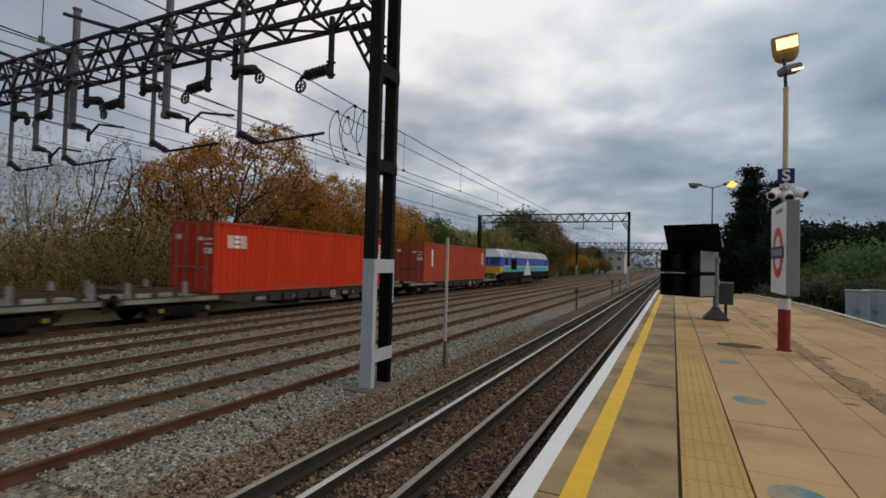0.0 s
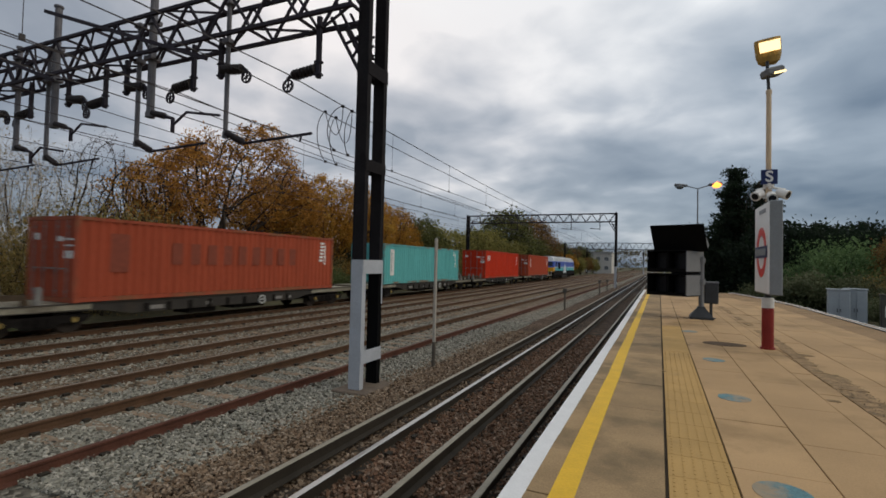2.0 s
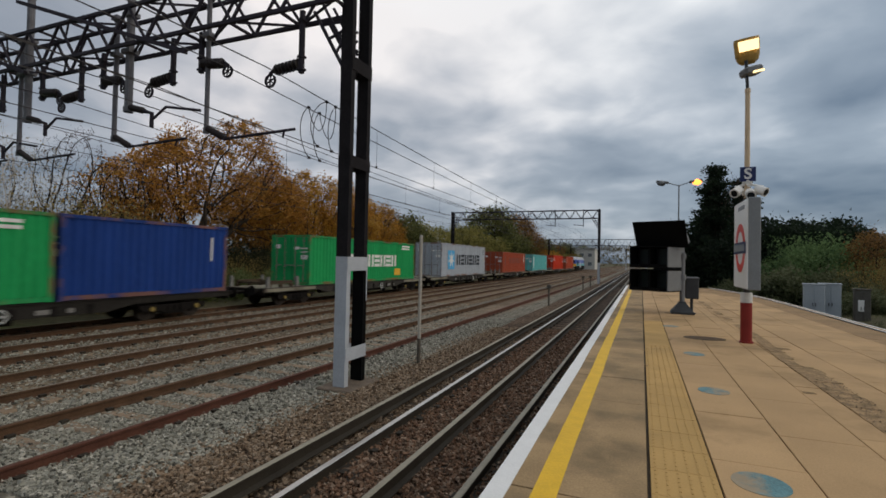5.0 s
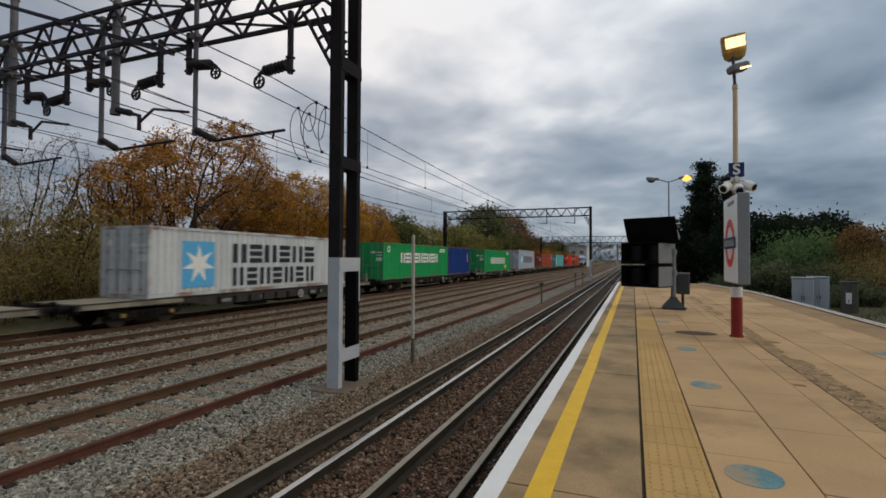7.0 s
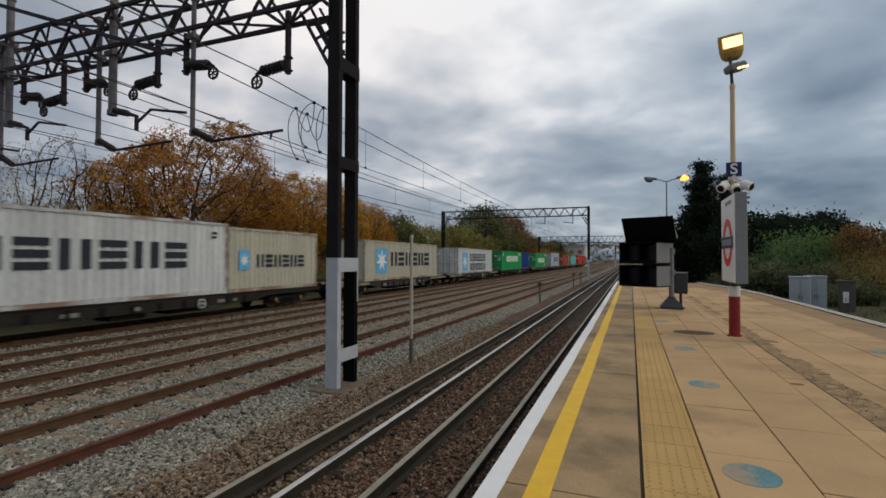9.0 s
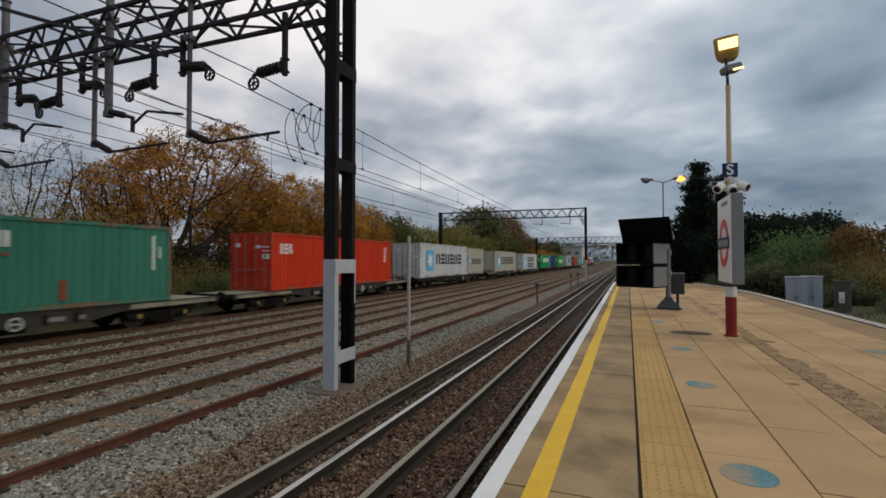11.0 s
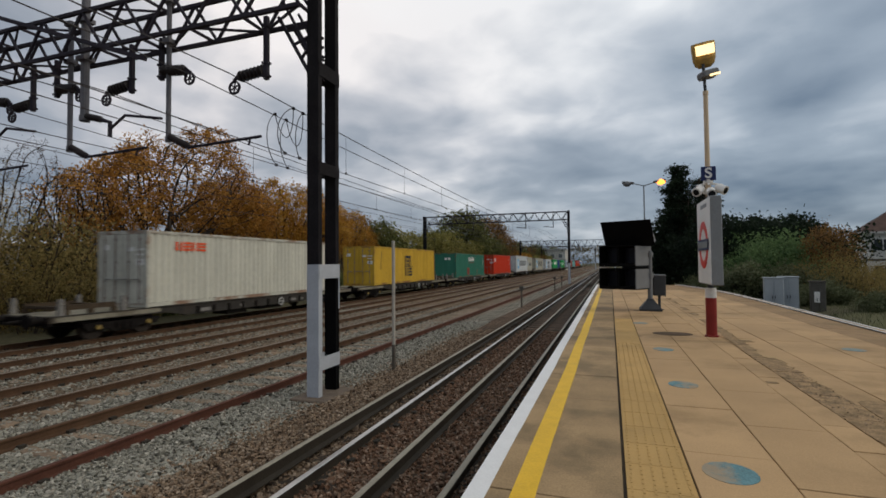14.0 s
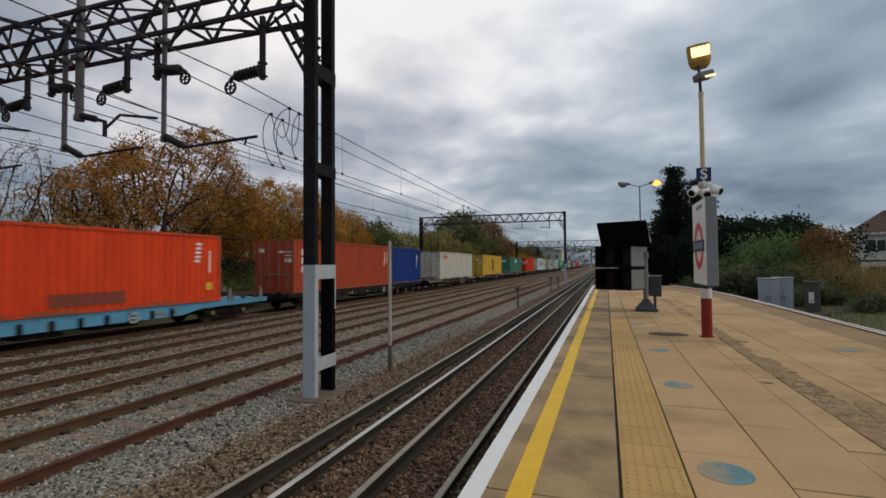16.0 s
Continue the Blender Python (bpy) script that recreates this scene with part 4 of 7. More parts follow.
    hd = part("lamp_head", bm, M_OCHRE, t, "ochre floodlight housing")
    hd.matrix_basis = pose(-0.03, 0, 5.53, 16, -7, 0)
    bm = bmesh.new()
    poly(bm, [(-0.16, -0.160, -0.05), (0.16, -0.160, -0.05), (0.155, -0.165, -0.23), (-0.155, -0.165, -0.23)], (0, 0.02, 0))
    part("lamp_lens", bm, M_LAMP, hd, "glowing warm lens")
    bm = boxm(-0.16, 0.16, -0.13, 0.13, -0.07, 0.07, 0.03)
    h2 = part("lamp_head", bm, M_MGREY, t, "small grey floodlight"); h2.matrix_basis = pose(0.06, 0.05, 4.93, 0, -14, 20)
    bm = boxm(-0.05, 0.15, -0.135, -0.12, -0.068, -0.03)
    part("lamp_lens", bm, M_LAMP, h2, "glowing warm lens")
    for a, dx, dy, dz in ((228, -0.15, -0.08, 2.73), (-40, 0.17, -0.08, 2.74), (268, 0.02, -0.14, 2.68)):
        bm = bmesh.new(); rod(bm, (-0.05, 0, 0), (0.13, 0, 0), 0.075, 14, 0.085)
        c = part("camera_housing", bm, M_CAMW, t, "white security camera housing"); c.matrix_basis = pose(dx, dy, dz, 0, 26, a)
        bm = bmesh.new(); rod(bm, (0.128, 0, 0), (0.135, 0, 0), 0.06, 12)
        part("camera_lens", bm, M_SCREEN, c)
    bm = bmesh.new()
    for z in (2.66, 2.86):
        rod(bm, (0, 0, z), (0, 0, z + 0.06), 0.08, 12)
    for dx, dy in ((-0.2, -0.06), (0.24, -0.05), (0, -0.2)):
        rod(bm, (0, 0, 2.86), (dx, dy, 2.8), 0.02, 8)
    part("camera_bracket", bm, M_CAMW, t)


totem()


def monitors():
    m = empty("driver_monitor_stand", pose(1.07, 15.25, 0), "dark monitor bank with raised hood on a grey pole", "monitor stand")
    bm = bmesh.new()
    rows = [[bm.verts.new((sx * w, sy * w, z)) for sx, sy in ((-1, -1), (1, -1), (1, 1), (-1, 1))] for w, z in ((0.29, 0), (0.29, 0.06), (0.10, 0.30), (0.085, 0.34))]
    for a, b in zip(rows, rows[1:]):
        for i in range(4):
            bm.faces.new((a[i], a[(i + 1) % 4], b[(i + 1) % 4], b[i]))
    bm.faces.new(rows[0][::-1]); bm.faces.new(rows[-1])
    part("base", bm, M_DGREY, m, "dark pyramid base")
    bm = bmesh.new(); rod(bm, (0, 0, 0.3), (0, 0, 1.72), 0.07, 12); rod(bm, (0, 0, 0.95), (0, 0, 1.10), 0.10, 12); rod(bm, (0, 0, 1.55), (0, 0, 1.68), 0.10, 12)
    part("pole", bm, M_MGREY, m)
    for k, z in enumerate((0.62, 1.27)):
        # each housing is an open box round two screens
        x0, x1, y0, y1, h, t = -0.58, 0.58, -0.45, 0.45, 0.61, 0.03
        hs = part("housing", boxm(x0, x1, y1 - t, y1, 0, h), M_BLACK, m, "black housing back"); hs.matrix_basis = pose(-0.66, 0.0, z, 0, 0, -31)
        for nm, q, mm in (("bottom_panel", (x0, x1, y0, y1 - t, 0, t), M_BLACK), ("top_panel", (x0, x1, y0, y1 - t, h - t, h), M_BLACK), ("side_panel", (x0, x0 + t, y0, y1 - t, t, h - t), M_BLACK), ("side_panel", (x1 - t, x1, y0, y1 - t, t, h - t), M_MGREY), ("divider", (-0.03, 0.03, y0 + 0.05, y1 - t, t, h - t), M_BLACK)):
            part(nm, boxm(*q), mm, hs)
        for x in (-0.28, 0.28):
            bm = boxm(x - 0.22, x + 0.22, -0.14, 0.30, 0.05, h - 0.05, 0.02)
            sc = part("screen", bm, M_SCREEN, hs, "dark glass screen")
        bm = boxm(-0.55, 0.55, -0.446, -0.42, 0.03, 0.10)
        part("front_lip", bm, M_BLACK, hs)
    bm = boxm(-0.69, 0.72, -0.02, 0.02, 0, 0.80, 0.008)
    hood = part("hood", bm, M_BLACK, m, "raised black hood panel"); hood.matrix_basis = pose(-0.55, -0.08, 1.87, 28, 0, -20)
    for s in (-1, 1):
        bm = bmesh.new()
        poly(bm, [(s * 0.65, 0.0, 0.0), (s * 0.65, 0.0, 0.76), (s * 0.65, 0.34, 0.0)], (0.02, 0, 0))
        part("hood_cheek", bm, M_MGREY, hood)
    bm = bmesh.new(); beam(bm, (0, 0, 1.25), (-0.75, -0.2, 1.25), 0.07); beam(bm, (0, 0, 1.62), (-0.5, -0.1, 1.62), 0.05)
    part("arm", bm, M_DGREY, m)
    b = empty("litter_bin", pose(1.33, 15.5, 0), "dark grey rectangular bin on a short leg", "bin")
    part("bin_body", boxm(-0.17, 0.17, -0.15, 0.15, 0.42, 1.0, 0.02), M_DGREY, b)
    part("bin_rim", boxm(-0.18, 0.18, -0.16, 0.16, 0.99, 1.03, 0.01), M_MGREY, b)
    bm = bmesh.new(); rod(bm, (0, 0, 0), (0, 0, 0.43), 0.04, 10); rod(bm, (0, 0, 0), (0, 0, 0.02), 0.12, 12)
    part("bin_leg", bm, M_DGREY, b)


monitors()


def platform_lamp():
    p = empty("street_lamp", pose(2.52, 40, -1.2), "grey double-armed lamp post with one sodium lamp lit", "street lamp")
    bm = bmesh.new(); rod(bm, (0, 0, 0), (0, 0, 8.5), 0.07, 10, 0.045)
    part("post", bm, M_SIGNG, p)
    for s, lit in ((-1, False), (1, True)):
        bm = bmesh.new(); tube(bm, [(0, 0, 8.45), (s * 0.75, 0, 8.68)], 0.035, 8)
        part("arm", bm, M_SIGNG, p)
        bm = boxm(-0.45, 0.45, -0.16, 0.16, -0.07, 0.10, 0.05)
        hd = part("lamp_head", bm, M_MGREY, p); hd.matrix_basis = pose(s * 1.12, 0, 8.74, 0, -s * 8, 0)
        bm = bmesh.new()
        bmesh.ops.create_uvsphere(bm, u_segments=12, v_segments=8, radius=0.27)
        bmesh.ops.scale(bm, verts=bm.verts, vec=(1.15, 0.8, 0.8))
        bmesh.ops.translate(bm, verts=bm.verts, vec=(0.08 * s, -0.02, -0.08))
        part("lens", bm, M_SODIUM if lit else M_MGREY, hd, "glowing orange lens" if lit else "unlit lens")


platform_lamp()


def cabinets():
    for x, y, w, d, h, m, lab in ((6.65, 24.6, 0.72, 0.5, 1.75, M_PGREY, "pale grey metal equipment cabinet beside the platform"), (7.28, 24.9, 0.72, 0.5, 1.78, M_PGREY, "pale grey metal equipment cabinet beside the platform"), (8.25, 24.6, 0.52, 0.4, 1.6, M_BOXBROWN, "weathered brown trackside box with a pale label")):
        c = empty("equipment_cabinet", pose(x, y, -1.1, 0, 0, -12), lab, "cabinet", group="cabinets behind the platform")
        part("body", boxm(-w / 2, w / 2, -d / 2, d / 2, 0.06, h, 0.02), m, c)
        part("plinth", boxm(-w / 2 + 0.03, w / 2 - 0.03, -d / 2 + 0.03, d / 2 - 0.03, -0.2, 0.06), M_CONC, c)
        part("lid", boxm(-w / 2 - 0.03, w / 2 + 0.03, -d / 2 - 0.03, d / 2 + 0.03, h, h + 0.05, 0.015), m, c)
        for s in (-1, 1):
            dr = part("door", boxm(s * w / 4 - w / 4 + 0.02, s * w / 4 + w / 4 - 0.02, -d / 2 - 0.018, -d / 2, 0.14, h - 0.05, 0.006), m, c)
            part("handle", boxm(s * 0.05 - 0.012, s * 0.05 + 0.012, -d / 2 - 0.045, -d / 2 - 0.018, h * 0.5, h * 0.5 + 0.14), M_DGREY, dr)
        if m is M_BOXBROWN:
            part("label_plate", boxm(-0.14, 0.05, -d / 2 - 0.03, -d / 2 - 0.019, 0.75, 1.2), M_CAMW, c)


cabinets()

# ---- freight train ----
SPEED = 16.15
MOVERS = []


EDGES = {}


def paint(name, base, wear=0.35, rust=0.62, streak=None):
    """Panel paint, and with it the rust-stained paint of the frame round the panels."""
    streak = streak or (base[0] * 0.6 + 0.03, base[1] * 0.58 + 0.015, base[2] * 0.55 + 0.01)
    m = mat(name, base, 0.66, spec=0.12, var=0.2, scale=1.3, fine=22, bump=0.08, dirt=streak, dirt_at=rust, dirt_amount=wear, stretch=(1, 1.6, 0.22))
    EDGES[name] = mat(name + "_frame", tuple(0.88 * v for v in base), 0.7, var=0.25, scale=2.5, fine=30, bump=0.12, dirt=(0.20, 0.092, 0.045), dirt_at=0.45, dirt_amount=0.82)
    return m


P_RED = paint("signal_red_container_paint", (0.52, 0.040, 0.014))
P_RUST = paint("brown_red_container_paint", (0.38, 0.066, 0.030))
P_TEAL = paint("teal_container_paint", (0.12, 0.41, 0.40))
P_BROWN = paint("rust_brown_container_paint", (0.34, 0.070, 0.034))
P_GREY = paint("pale_grey_container_paint", (0.40, 0.425, 0.46))
P_WGREY = paint("whitish_grey_container_paint", (0.54, 0.56, 0.56), 0.5, 0.60, (0.30, 0.20, 0.13))
P_GREEN = paint("bright_green_container_paint", (0.018, 0.30, 0.09))
P_NAVY = paint("blue_container_paint", (0.014, 0.045, 0.20))
P_BEIGE = paint("beige_grey_container_paint", (0.43, 0.415, 0.335), 0.55, 0.56, (0.28, 0.18, 0.11))
P_DGREEN = paint("sea_green_container_paint", (0.042, 0.175, 0.122))
P_YELLOW = paint("yellow_container_paint", (0.58, 0.365, 0.045))
P_OFFW = paint("off_white_container_paint", (0.55, 0.535, 0.455))
P_ORANGE = paint("orange_red_container_paint", (0.68, 0.064, 0.018))
P_MARKW = mat("white_marking", (0.75, 0.74, 0.70), 0.6, var=0.1, bump=0)
P_MARKD = mat("dark_marking", (0.022, 0.028, 0.036), 0.6, var=0.2, bump=0)
P_MARKB = mat("light_blue_marking", (0.10, 0.39, 0.66), 0.6, var=0.1, bump=0)
P_MARKO = mat("orange_marking", (0.75, 0.10, 0.03), 0.6, var=0.1, bump=0)
P_MARKY = mat("amber_marking", (0.70, 0.40, 0.04), 0.6, var=0.1, bump=0)
P_MARKR = mat("dull_red_patch", (0.215, 0.055, 0.032), 0.7, var=0.2, bump=0)
P_FRAME = mat("grey_wagon_frame", (0.038, 0.034, 0.029), 0.8, 0.0, var=0.35, scale=1.5, fine=25, bump=0.2, dirt=(0.07, 0.05, 0.035), dirt_at=0.5)
P_DARKFRAME = mat("soot_black_wagon_frame", (0.026, 0.023, 0.020), 0.8, var=0.35, scale=1.5, fine=25, bump=0.2, spec=0.08)
P_DECK = mat("dirty_wagon_deck", (0.25, 0.23, 0.175), 0.8, 0.1, var=0.3, scale=1.5, fine=25, bump=0.2, dirt=(0.07, 0.05, 0.035), dirt_at=0.5)
P_BLUEW = mat("light_blue_wagon_paint", (0.10, 0.30, 0.46), 0.6, var=0.25, scale=1.5, fine=25, dirt=(0.06, 0.08, 0.10), dirt_at=0.52)
P_UNDER = mat("black_running_gear", (0.014, 0.012, 0.011), 0.85, 0.0, var=0.4, scale=4, fine=40, bump=0.2, spec=0.06)
P_WHEEL = mat("brown_wheel_steel", (0.05, 0.04, 0.033), 0.6, 0.5, var=0.3)
P_AXLEBOX = mat("yellow_axle_cap", (0.24, 0.17, 0.05), 0.6, var=0.3)
P_RACK = mat("rusty_brown_rack", (0.060, 0.042, 0.026), 0.85, var=0.35, scale=4, fine=40, bump=0.2)
P_LOCK = mat("dulled_locking_bar", (0.20, 0.15, 0.135), 0.6, var=0.3)
P_DATA = mat("grimy_data_panel", (0.20, 0.19, 0.175), 0.7, var=0.3)
P_HANDW = mat("pale_handwheel", (0.42, 0.42, 0.40), 0.6, var=0.1)


def corrugated(length, h, depth=0.052, pitch=0.278):
    """Side panel in x = 0 .. -depth along y, with trapezoid ribs."""
    bm = bmesh.new()
    n = int(length / pitch)
    p = length / n
    ys = []
    for i in range(n):
        y = -length / 2 + i * p
        ys += [(y, 0), (y + p * 0.27, 0), (y + p * 0.5, -depth), (y + p * 0.77, -depth)]
    ys.append((length / 2, 0))
    lo = [bm.verts.new((d, y, 0)) for y, d in ys]
    hi = [bm.verts.new((d, y, h)) for y, d in ys]
    for i in range(len(ys) - 1):
        bm.faces.new((lo[i], lo[i + 1], hi[i + 1], hi[i]))
    return bm


def letters(c, m, x, y0, z0, w, h, n, gap=0.38):
    """A word as plain upright bars, one part each."""
    s = w / n
    for i in range(n):
        a, b = y0 + i * s, y0 + i * s + s * (1 - gap)
        bm = bmesh.new()
        if n == 1 or h < 0.2 or m is P_MARKR:
            box(bm, x, x + 0.006, a, b, z0, z0 + h)
        elif i % 2:
            for q in (0.0, 0.375, 0.75):
                box(bm, x, x + 0.006, a, b, z0 + h * q, z0 + h * (q + 0.25))
        else:
            for q in (0.0, 0.66):
                box(bm, x, x + 0.006, a + (b - a) * q, a + (b - a) * (q + 0.34), z0, z0 + h)
        part("lettering_block", bm, m, c)


def star_pts(x, y, z, r, n=7):
    pts = []
    for i in range(2 * n):
        k = math.pi / 2 + math.pi * i / n
        rr = r if i % 2 == 0 else r * 0.38
        pts.append((x, y + rr * math.cos(k), z + rr * math.sin(k)))
    return pts


def container(feet, front, colour, label, marks=(), door=True, h=2.59, end_plain=False):
    """A shipping container; front is where its leading end stands at the start."""
    length = 12.19 if feet == 40 else 6.06
    c = empty("shipping_container", pose(MAIN[3], front - length / 2, -0.056), label, "shipping container", group="containers on the freight train")
    W, Lh = 1.219, length / 2
    edge = EDGES[colour.name]
    for s, nm in ((1, "side_panel"), (-1, "side_panel")):
        bm = corrugated(length - 0.24, h - 0.26)
        ob = part(nm, bm, colour, c)
        ob.matrix_basis = pose(s * (W - 0.02), 0, 0.15, 0, 0, 0 if s > 0 else 180)
    bm = boxm(-W + 0.03, W - 0.03, -Lh + 0.05, Lh - 0.05, h - 0.045, h - 0.02)
    part("roof", bm, colour, c)
    part("floor", boxm(-W + 0.05, W - 0.05, -Lh + 0.05, Lh - 0.05, 0.10, 0.16), P_UNDER, c)
    for sx in (-1, 1):
        for sy in (-1, 1):
            x, y = sx * (W - 0.06), sy * (Lh - 0.06)
            pst = part("corner_post", boxm(x - 0.06, x + 0.06, y - 0.06, y + 0.06, 0.12, h - 0.12), edge, c)
            for z in (0, h - 0.118):
                part("corner_casting", boxm(x - 0.064, x + 0.064, y - 0.064, y + 0.064, z, z + 0.118, 0.008), edge, pst)
        x = sx * (W - 0.04)
        part("bottom_rail", boxm(x - 0.04, x + 0.04, -Lh + 0.12, Lh - 0.12, 0.02, 0.15), edge, c)
        part("top_rail", boxm(x - 0.035, x + 0.035, -Lh + 0.12, Lh - 0.12, h - 0.11, h - 0.01), edge, c)
    for sy in (-1, 1):
        y = sy * (Lh - 0.05)
        part("end_sill", boxm(-W + 0.12, W - 0.12, y - 0.045, y + 0.045, 0.0, 0.14), edge, c)
        part("end_header", boxm(-W + 0.12, W - 0.12, y - 0.045, y + 0.045, h - 0.12, h), edge, c)
    bm = corrugated(2 * W - 0.24, h - 0.26, 0.04)
    ob = part("end_wall", bm, colour, c); ob.matrix_basis = pose(0, Lh - 0.03, 0.14, 0, 0, 90)
    if door:
        for s in (-1, 1):
            a, b = (s * 0.02, s * (W - 0.125))
            dr = part("door", boxm(min(a, b), max(a, b), -Lh + 0.02, -Lh + 0.07, 0.145, h - 0.125, 0.008), colour, c)
            for q in range(4):
                z = 0.30 + q * (h - 0.6) / 3.4
                part("door_rib", boxm(min(a, b) + 0.08, max(a, b) - 0.08, -Lh + 0.004, -Lh + 0.02, z, z + 0.36, 0.006), colour, dr)
            for u in (0.28, 0.78):
                x = a + (b - a) * u
                bm = bmesh.new(); rod(bm, (x, -Lh - 0.02, 0.16), (x, -Lh - 0.02, h - 0.13), 0.02, 8)
                for z in (0.3, 0.9, 1.6, h - 0.35):
                    box(bm, x - 0.05, x + 0.05, -Lh - 0.03, -Lh + 0.02, z, z + 0.06)
                lb = part("lock_bar", bm, P_LOCK, dr, "painted locking bar")
                bm = boxm(min(x, x - s * 0.34), max(x, x - s * 0.34), -Lh - 0.05, -Lh - 0.03, 0.98, 1.02)
                part("lock_handle", bm, P_DATA, lb)
        for x0, z0, w, hh in ((0.25, h - 0.75, 0.34, 0.14), (0.68, h - 0.72, 0.4, 0.06), (0.68, h - 0.9, 0.4, 0.05), (0.68, h - 1.25, 0.4, 0.22), (-0.95, h - 0.7, 0.3, 0.2)):
            part("door_stencil", boxm(x0, x0 + w, -Lh - 0.002, -Lh + 0.003, z0, z0 + hh), P_MARKW, c, "small white stencil block")
    else:
        bm = corrugated(2 * W - 0.24, h - 0.26, 0.03) if not end_plain else boxm(-0.02, 0.0, -W + 0.12, W - 0.12, 0, h - 0.26)
        ob = part("end_wall", bm, colour, c); ob.matrix_basis = pose(0, -Lh + 0.03, 0.14, 0, 0, -90)
        if colour is P_DGREEN:
            for x in (-0.05, 0.32):
                part("end_stencil", boxm(x, x + 0.26, -Lh - 0.002, -Lh + 0.006, h - 0.72, h - 0.48), P_MARKW, c, "small white stencil square")
    # markings on the side that faces the platform, from the trailing end
    X = W - 0.018
    for k in marks:
        kind, m = k[0], k[1]
        y0, z0 = -Lh + k[2], k[3]
        if kind == "word":
            letters(c, m, X, y0, z0, k[4], k[5], k[6], *k[7:])
            continue
        bm = bmesh.new()
        if kind == "rect":
            box(bm, X - 0.002, X + 0.004, y0, y0 + k[4], z0, z0 + k[5])
        elif kind == "star":
            poly(bm, star_pts(X + 0.005, y0, z0, k[4]), (0.004, 0, 0))
        elif kind == "codes":
            for j in range(k[4] - 1):
                part("stencil", boxm(X, X + 0.005, y0 - j * 0.02, y0 - j * 0.02 + k[5], z0 - j * 0.17, z0 - j * 0.17 + 0.10), m, c)
            j = k[4] - 1
            box(bm, X, X + 0.005, y0 - j * 0.02, y0 - j * 0.02 + k[5], z0 - j * 0.17, z0 - j * 0.17 + 0.10)
        elif kind == "ring":
            ring(bm, (X, y0, z0), k[4] * 0.6, k[4], 0.006, "x", 20)
        part({"rect": "painted_panel", "star": "emblem", "codes": "stencil", "ring": "emblem"}[kind], bm, m, c)
    MOVERS.append(c)
    return c


CODES = ("codes", P_MARKW, 11.2, 2.2, 6, 0.28)
VC = ("rect", P_MARKW, 11.5, 1.2, 0.09, 0.95)
HC, MC, SC = 2.88, 2.76, 2.56
container(40, 41.9, P_RUST, "brown-red corrugated steel shipping container with white stencils", [("word", P_MARKW, 1.2, 1.1, 0.35, 1.2, 1), VC, CODES], h=MC)
container(40, 24.95, P_RED, "bright red corrugated container with a white block logo", [("word", P_MARKW, 0.62, 1.75, 0.95, 0.50, 3, 0.25), CODES], h=MC)
container(40, 5.81, P_TEAL, "teal corrugated container with a white vertical name strip", [("rect", P_MARKW, 0.78, 0.55, 0.47, 1.65), ("rect", P_TEAL, 0.90, 0.68, 0.10, 1.4), ("rect", P_MARKW, 11.35, 1.1, 0.10, 1.1), ("codes", P_MARKW, 11.0, 2.2, 2, 0.2), ("rect", P_MARKY, 11.55, 1.1, 0.12, 0.14)], h=SC)
container(40, -11.56, P_BROWN, "faded rust-brown container with ghosted dark lettering", [("word", P_MARKR, 3.1, 1.15, 6.6, 0.75, 9, 0.45), ("rect", P_MARKR, 1.0, 0.9, 0.6, 1.2), VC, CODES], h=SC)
container(40, -30.9, P_GREY, "pale grey container with blue star panel and dark block name", [("rect", P_MARKB, 1.5, 0.62, 1.6, 1.65), ("star", P_MARKW, 2.3, 1.46, 0.76), ("word", P_MARKD, 3.62, 0.98, 6.85, 0.96, 6, 0.2), ("rect", P_MARKY, 11.75, 1.4, 0.12, 0.14), ("codes", P_MARKD, 11.35, 2.4, 3, 0.3)], h=HC)
container(40, -48.4, P_GREEN, "bright green container with a white block name", [("word", P_MARKW, 2.75, 0.92, 6.7, 0.74, 9, 0.14), ("rect", P_MARKY, 9.15, 0.32, 0.85, 0.45), ("codes", P_MARKW, 10.2, 2.25, 2, 1.2)], h=SC)
container(20, -65.9, P_NAVY, "short dark blue corrugated container", [("rect", P_MARKW, 5.3, 1.2, 0.08, 0.9)], h=SC)
container(40, -72.1, P_GREEN, "green container with a white block name", [("word", P_MARKW, 2.66, 1.15, 7.1, 0.74, 9, 0.14), ("ring", P_MARKW, 0.8, 2.1, 0.22), ("codes", P_MARKW, 10.2, 2.2, 2, 1.2)], h=SC)
container(40, -88.98, P_WGREY, "weathered pale grey container with star panel and two block words", [("rect", P_MARKB, 1.34, 0.32, 1.5, 1.75), ("star", P_MARKW, 2.1, 1.2, 0.76), ("word", P_MARKD, 3.8, 1.24, 5.7, 0.80, 6, 0.2), ("word", P_MARKD, 3.8, 0.28, 5.7, 0.76, 7, 0.26)], h=SC)
container(40, -106.6, P_BEIGE, "beige-grey container with blue star panel and dark block name", [("rect", P_MARKB, 1.5, 0.50, 1.5, 1.65), ("star", P_MARKW, 2.25, 1.33, 0.76), ("word", P_MARKD, 3.57, 0.95, 7.0, 0.98, 6, 0.2)], door=False, end_plain=True, h=2.66)
container(20, -123.75, P_BEIGE, "short beige container with a small blue star panel", [("rect", P_MARKB, 0.60, 0.95, 0.58, 0.85), ("star", P_MARKW, 0.89, 1.37, 0.30), ("word", P_MARKD, 1.63, 1.05, 3.45, 0.58, 6, 0.2)], h=MC)
